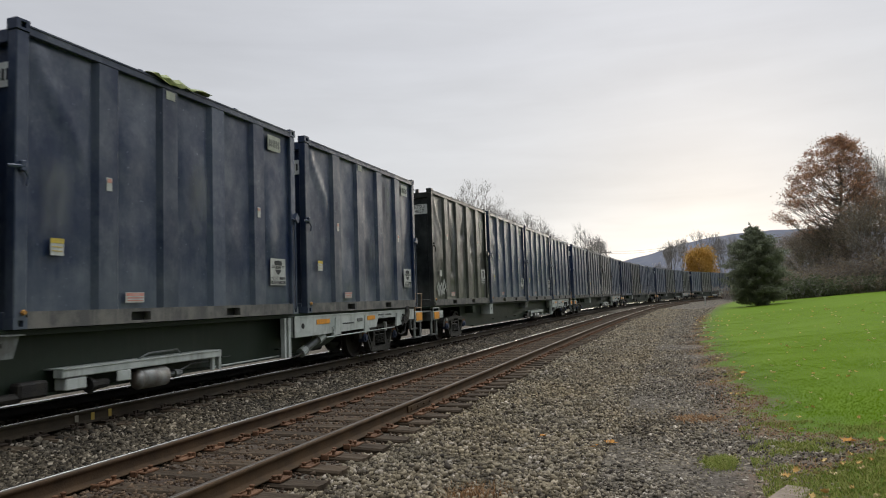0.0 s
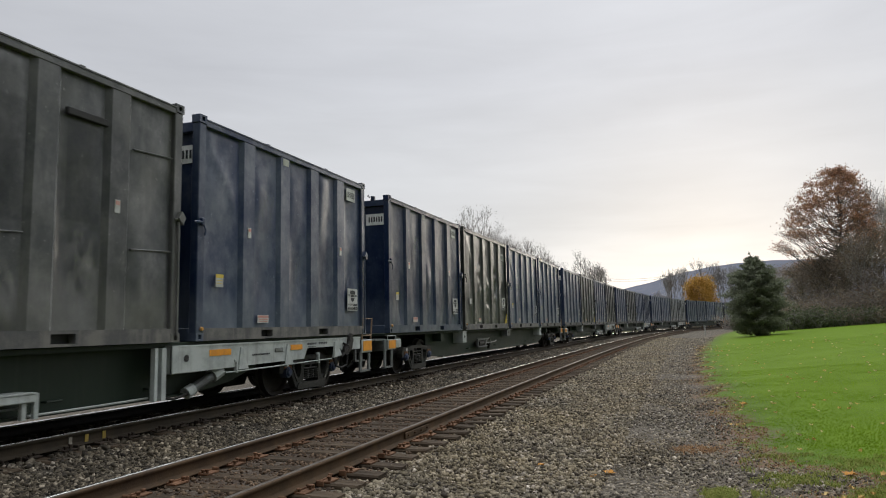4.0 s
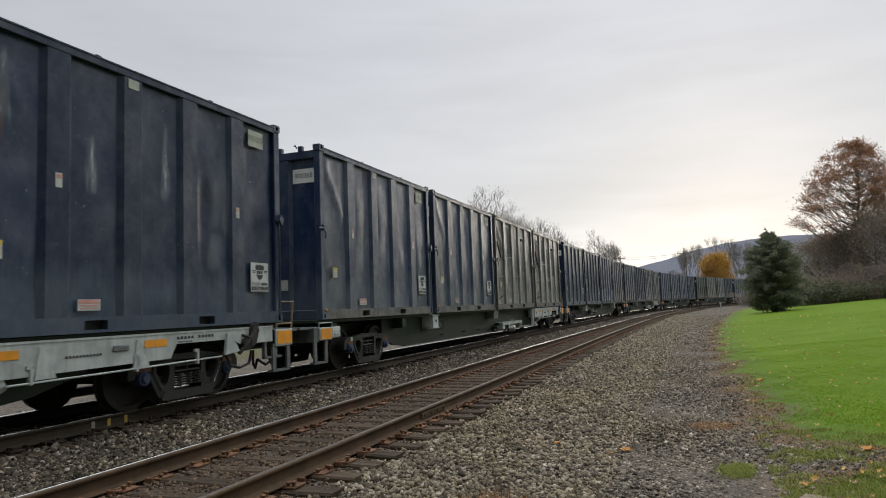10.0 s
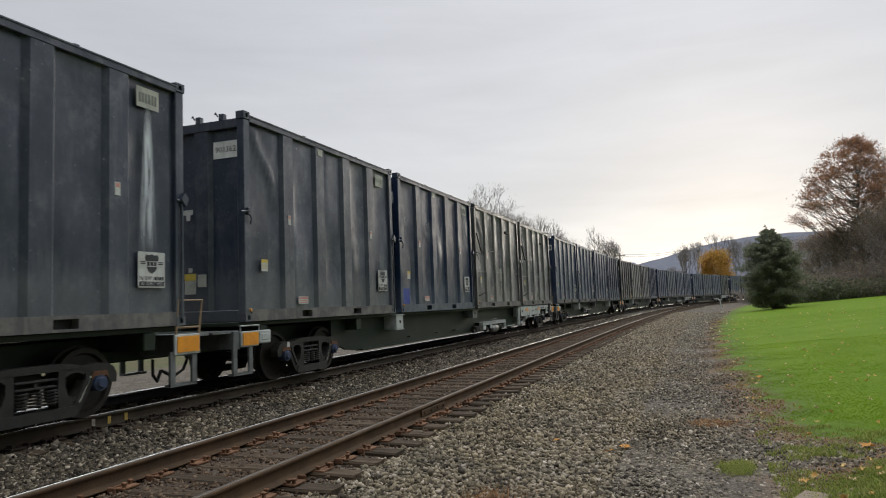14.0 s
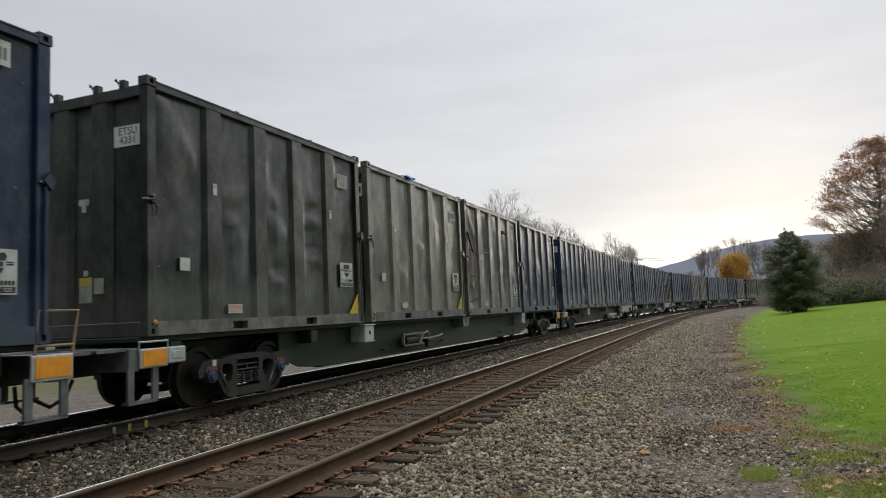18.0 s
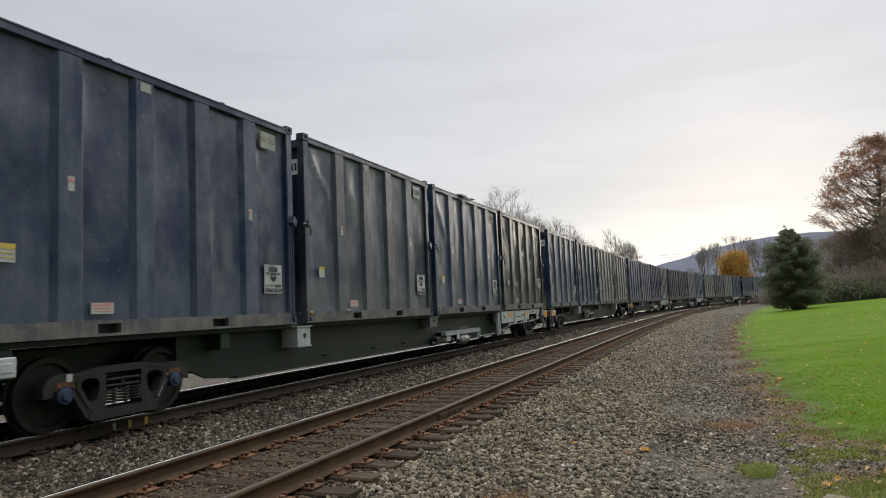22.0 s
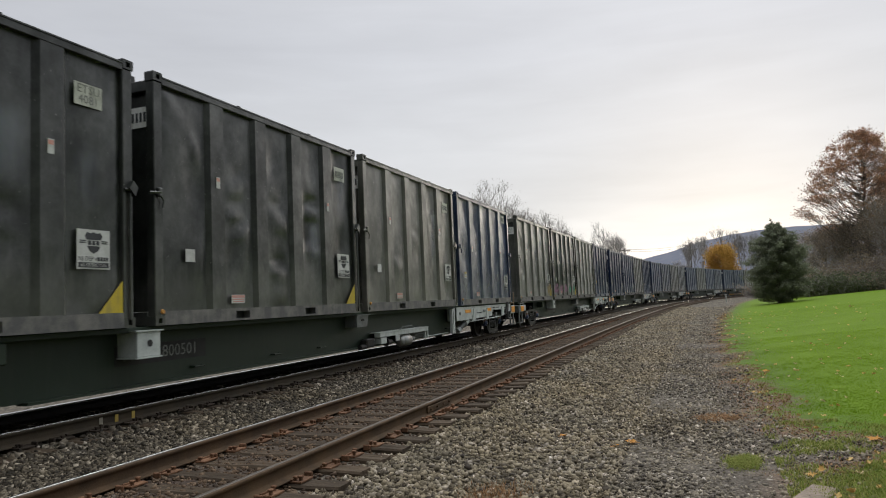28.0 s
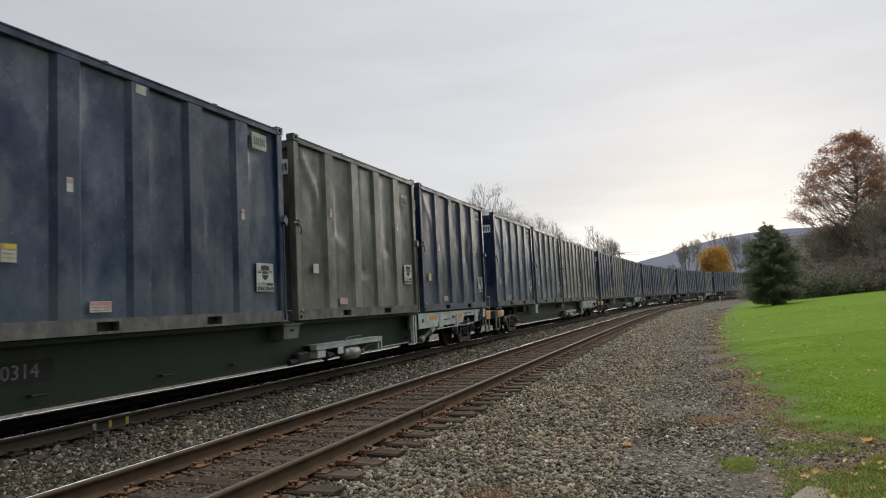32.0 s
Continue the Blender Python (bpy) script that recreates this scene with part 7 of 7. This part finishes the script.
def cedar(at, height, radius, seed):
    """A dark broad cedar: uneven tiers of soft drooping sprays round a hidden trunk, with a crooked thin leader."""
    r = np.random.RandomState(seed)
    th = thing("cedar_tree", "dark green broad cedar with a thin crooked leader", "tree", at=at)
    part("trunk", Shape().tube((0, 0, 0), (0.1, 0, height * 0.9), 0.20, 0.04, 8), "bark", th)
    outline = ([0.0, 0.06, 0.15, 0.30, 0.45, 0.60, 0.72, 0.82, 0.90, 1.0], [0.52, 0.76, 0.95, 1.0, 1.0, 0.92, 0.77, 0.55, 0.28, 0.05])
    cs = []
    limbs = Shape()
    for k in range(230):
        f = 0.03 + 0.93 * (k / 230)
        z = height * f
        reach = radius * np.interp(f, *outline) * (r.uniform(0.78, 1.0) if k % 5 else r.uniform(1.0, 1.22))
        a = k * 2.4 + r.uniform(-0.4, 0.4)
        end = np.array([math.cos(a) * reach, math.sin(a) * reach, z + reach * r.uniform(-0.05, 0.22)])
        start = np.array([0.08 * f, 0, z * 0.96])
        limbs.tube(tuple(start), tuple(end), 0.03, 0.01, 4, False)
        m = int(60 + 230 * reach / radius)
        tt = r.uniform(0.3, 1.0, m)[:, None]
        spread_r = (0.07 + 0.16 * reach / radius) * (1.15 - 0.55 * tt)
        cs.append(start + (end - start) * tt + r.normal(0, 1, (m, 3)) * spread_r * (1, 1, 0.7))
    lead = [(0.08, 0, height * 0.88), (0.16, 0, height * 0.93), (0.13, 0, height * 0.965), (0.26, 0, height * 1.0)]
    limbs.path(lead, 0.022, 5)
    for p, w, m in ((lead[0], 0.20, 160), (lead[1], 0.12, 70), (lead[2], 0.07, 30), (lead[3], 0.04, 14)):
        cs.append(np.array(p) + r.normal(0, w, (m, 3)) * (1, 1, 1.2))
    part("branchwork", limbs, "bark", th)
    part("crown", leaves_mesh("crown", np.concatenate(cs), r, 0.075, "cedar_leaf", 0.3), "cedar_leaf", th)


cedar(stand(5.36, 63, 180, 0.1), 7.0, 2.42, 41)


def thicket(az, dist, w, h, seed, mat, label, n=1500):
    """A tangle of arching stems with a few leaves left."""
    r = np.random.RandomState(seed)
    segs, cs = [], []
    for k in range(int(60 * w)):
        x, y = r.uniform(-w, w), r.normal(0, 0.8)
        p = np.array([x, y, 0.0])
        d = np.array([r.normal(0, 0.35), r.normal(0, 0.35), 1.0])
        ln = h * r.uniform(0.4, 1.0) / 4
        for i in range(4):
            q = p + d * ln
            segs.append((tuple(p), tuple(q), 0.022 - 0.004 * i, 0.018 - 0.004 * i, 0))
            cs.append(q + r.normal(0, 0.2, (max(1, n // int(240 * w) + 1), 3)))
            p, d = q, d + np.array([r.normal(0, 0.35), r.normal(0, 0.35), -0.25])
    th = thing("thicket", label, "shrub", "shrubs of the hedgerow", at=stand(az, dist, -az))
    tagged(part("stem_tangle", limbs_mesh("stem_tangle", segs, "bark_pale", 0.012), "bark_pale", th), kind="stuff")
    part("foliage", leaves_mesh("foliage", np.concatenate(cs), r, 0.11, mat), mat, th)


BROWN, GREEN = "tangled brown leafless shrubs at the lawn's edge", "low dark green shrubs at the lawn's edge"
for k, (az, dist, w, h, mat, label) in enumerate((
        (7.5, 76, 2.2, 2.8, "green_brush_leaf", GREEN), (8.6, 77, 2.0, 3.4, "green_brush_leaf", GREEN), (9.7, 75, 1.8, 3.0, "green_brush_leaf", GREEN), (9.2, 78, 2.4, 4.4, "brush_leaf", BROWN), (10.4, 76, 2.0, 2.0, "green_brush_leaf", GREEN),
        (11.2, 79, 2.6, 5.0, "brush_leaf", BROWN), (13.0, 78, 2.6, 5.4, "brush_leaf", BROWN), (12.0, 76, 2.4, 2.2, "brush_leaf", BROWN),
        (14.8, 78, 2.6, 5.6, "brush_leaf", BROWN), (13.9, 76, 2.4, 2.4, "green_brush_leaf", GREEN), (16.6, 78, 2.6, 5.6, "brush_leaf", BROWN), (18.6, 78, 2.8, 5.6, "brush_leaf", BROWN),
        (15.6, 76, 2.4, 2.2, "brush_leaf", BROWN), (4.6, 120, 3.5, 4.0, "brush_leaf", BROWN), (6.6, 110, 3.5, 5.0, "brush_leaf", BROWN), (8.0, 100, 3.0, 5.2, "brush_leaf", BROWN),
        (2.0, 175, 5.0, 4.5, "brush_leaf", BROWN), (0.2, 185, 5.0, 4.5, "brush_leaf", BROWN), (-1.8, 190, 5.0, 4.5, "brush_leaf", BROWN), (3.6, 170, 5.0, 4.5, "brush_leaf", BROWN))):
    thicket(az, dist, w, h, 70 + k, mat, label, 2600 if dist < 90 else 1500)


# ---- far things ----
def ridge():
    """A long wooded ridge closing the valley."""
    prof = [(-60, 0.4), (-30, 0.6), (-14, 1.0), (-8, 1.6), (-4, 2.75), (-2, 3.2), (0, 3.75), (2, 4.1), (4, 4.3), (6.5, 4.42), (9, 4.35), (13.7, 4.1), (20, 4.0), (35, 3.4), (60, 2.0)]
    rng = random.Random(2)
    verts, nrow = [], 7
    az = np.arange(-60, 60.1, 0.25)
    wob = np.cumsum([rng.uniform(-0.012, 0.012) for _ in az])
    wob -= np.convolve(np.pad(wob, 30, "edge"), np.ones(61) / 61, "valid")
    for a, w in zip(az, wob):
        e = np.interp(a, [p[0] for p in prof], [p[1] for p in prof]) + w
        for k in range(nrow):
            f = k / (nrow - 1)
            d = 1700 + 900 * f
            verts.append((d * math.sin(radians(a)), d * math.cos(radians(a)), -6 + (2600 * math.tan(radians(e)) + 7) * f ** 0.8))
    m = len(az)
    faces = [(i * nrow + j, (i + 1) * nrow + j, (i + 1) * nrow + j + 1, i * nrow + j + 1) for i in range(m - 1) for j in range(nrow - 1)]
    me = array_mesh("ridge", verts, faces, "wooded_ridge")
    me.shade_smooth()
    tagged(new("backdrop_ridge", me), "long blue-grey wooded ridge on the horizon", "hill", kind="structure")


ridge()


def utility_pole(az, dist, h, label):
    th = thing("utility_pole", label, "pole", "utility poles", at=stand(az, dist, -az + 30))
    part("shaft", Shape().tube((0, 0, 0), (0, 0, h), 0.17, 0.12, 8), "pole_wood", th)
    part("crossarm", Shape().box(-1.2, 1.2, -0.06, 0.06, h - 0.6, h - 0.45, 0.01), "pole_wood", th)
    for x in (-1.05, -0.5, 0.5, 1.05):
        part("insulator", Shape().tube((x, 0, h - 0.45), (x, 0, h - 0.25), 0.05, 0.03, 6), "white_sign", th)
    x, y, z = spot(az, dist)
    return Vector((x, y, z + h - 0.3))


a = utility_pole(-5.74, 140, 11.1, "wooden utility pole beyond the train")
b = utility_pole(-0.72, 172, 13.3, "wooden utility pole among far trees")
for dz in (0.0, -0.45):
    pts = [a.lerp(b, k / 14) + Vector((0, 0, dz - 1.0 * (1 - (2 * k / 14 - 1) ** 2) * 0.4)) for k in range(15)]
    tagged(new("overhead_wire", Shape().path(pts, 0.03, 4).mesh("overhead_wire", "black_rubber")), "dark overhead wire strung between utility poles", "wire", "overhead wires")

x, y, z = spot(1.62, 92)
mp = thing("marker_post", "low white trackside marker post with a dark cap", "post", at=pose(x, y, z - 0.05))
part("shaft", Shape().box(-0.07, 0.07, -0.07, 0.07, 0, 0.95, 0.01), "white_sign", mp)
part("cap", Shape().box(-0.16, 0.10, -0.09, 0.09, 0.95, 1.15, 0.03), "white_sign", mp)


# ---- movement ----
WHEEL_R = 0.455


def motions():
    for n, (car, boxes) in CARS.items():
        times = [k * 0.5 for k in range(65)]
        poses = [(t, car_pose(front_at(t, n))) for t in times]
        walk(car, poses)
        for k, c in enumerate(boxes):
            walk(c, [(t, m @ seat(k)) for t, m in poses])
        # wheels turn while their car runs along the near stretch
        ticks = [k / FPS for k in range(32 * FPS + 1) if -30 < front_at(k / FPS, n) < 70]
        if len(ticks) < 3:
            continue
        s0 = front_at(ticks[0], n)
        for b in [o for o in car.children if o.name.startswith("bogie")]:
            for w in [o for o in b.children if o.name.startswith("wheelset")]:
                x, y, z = w.location
                rows = [(t, pose(x, y, z, 0, -math.degrees((s0 - front_at(t, n)) / WHEEL_R), 0)) for t in ticks]
                if ticks[0] > 0:
                    rows.insert(0, (0.0, pose(x, y, z)))
                if ticks[-1] < 32:
                    rows.append((32.0, rows[-1][1]))
                walk(w, rows)


motions()
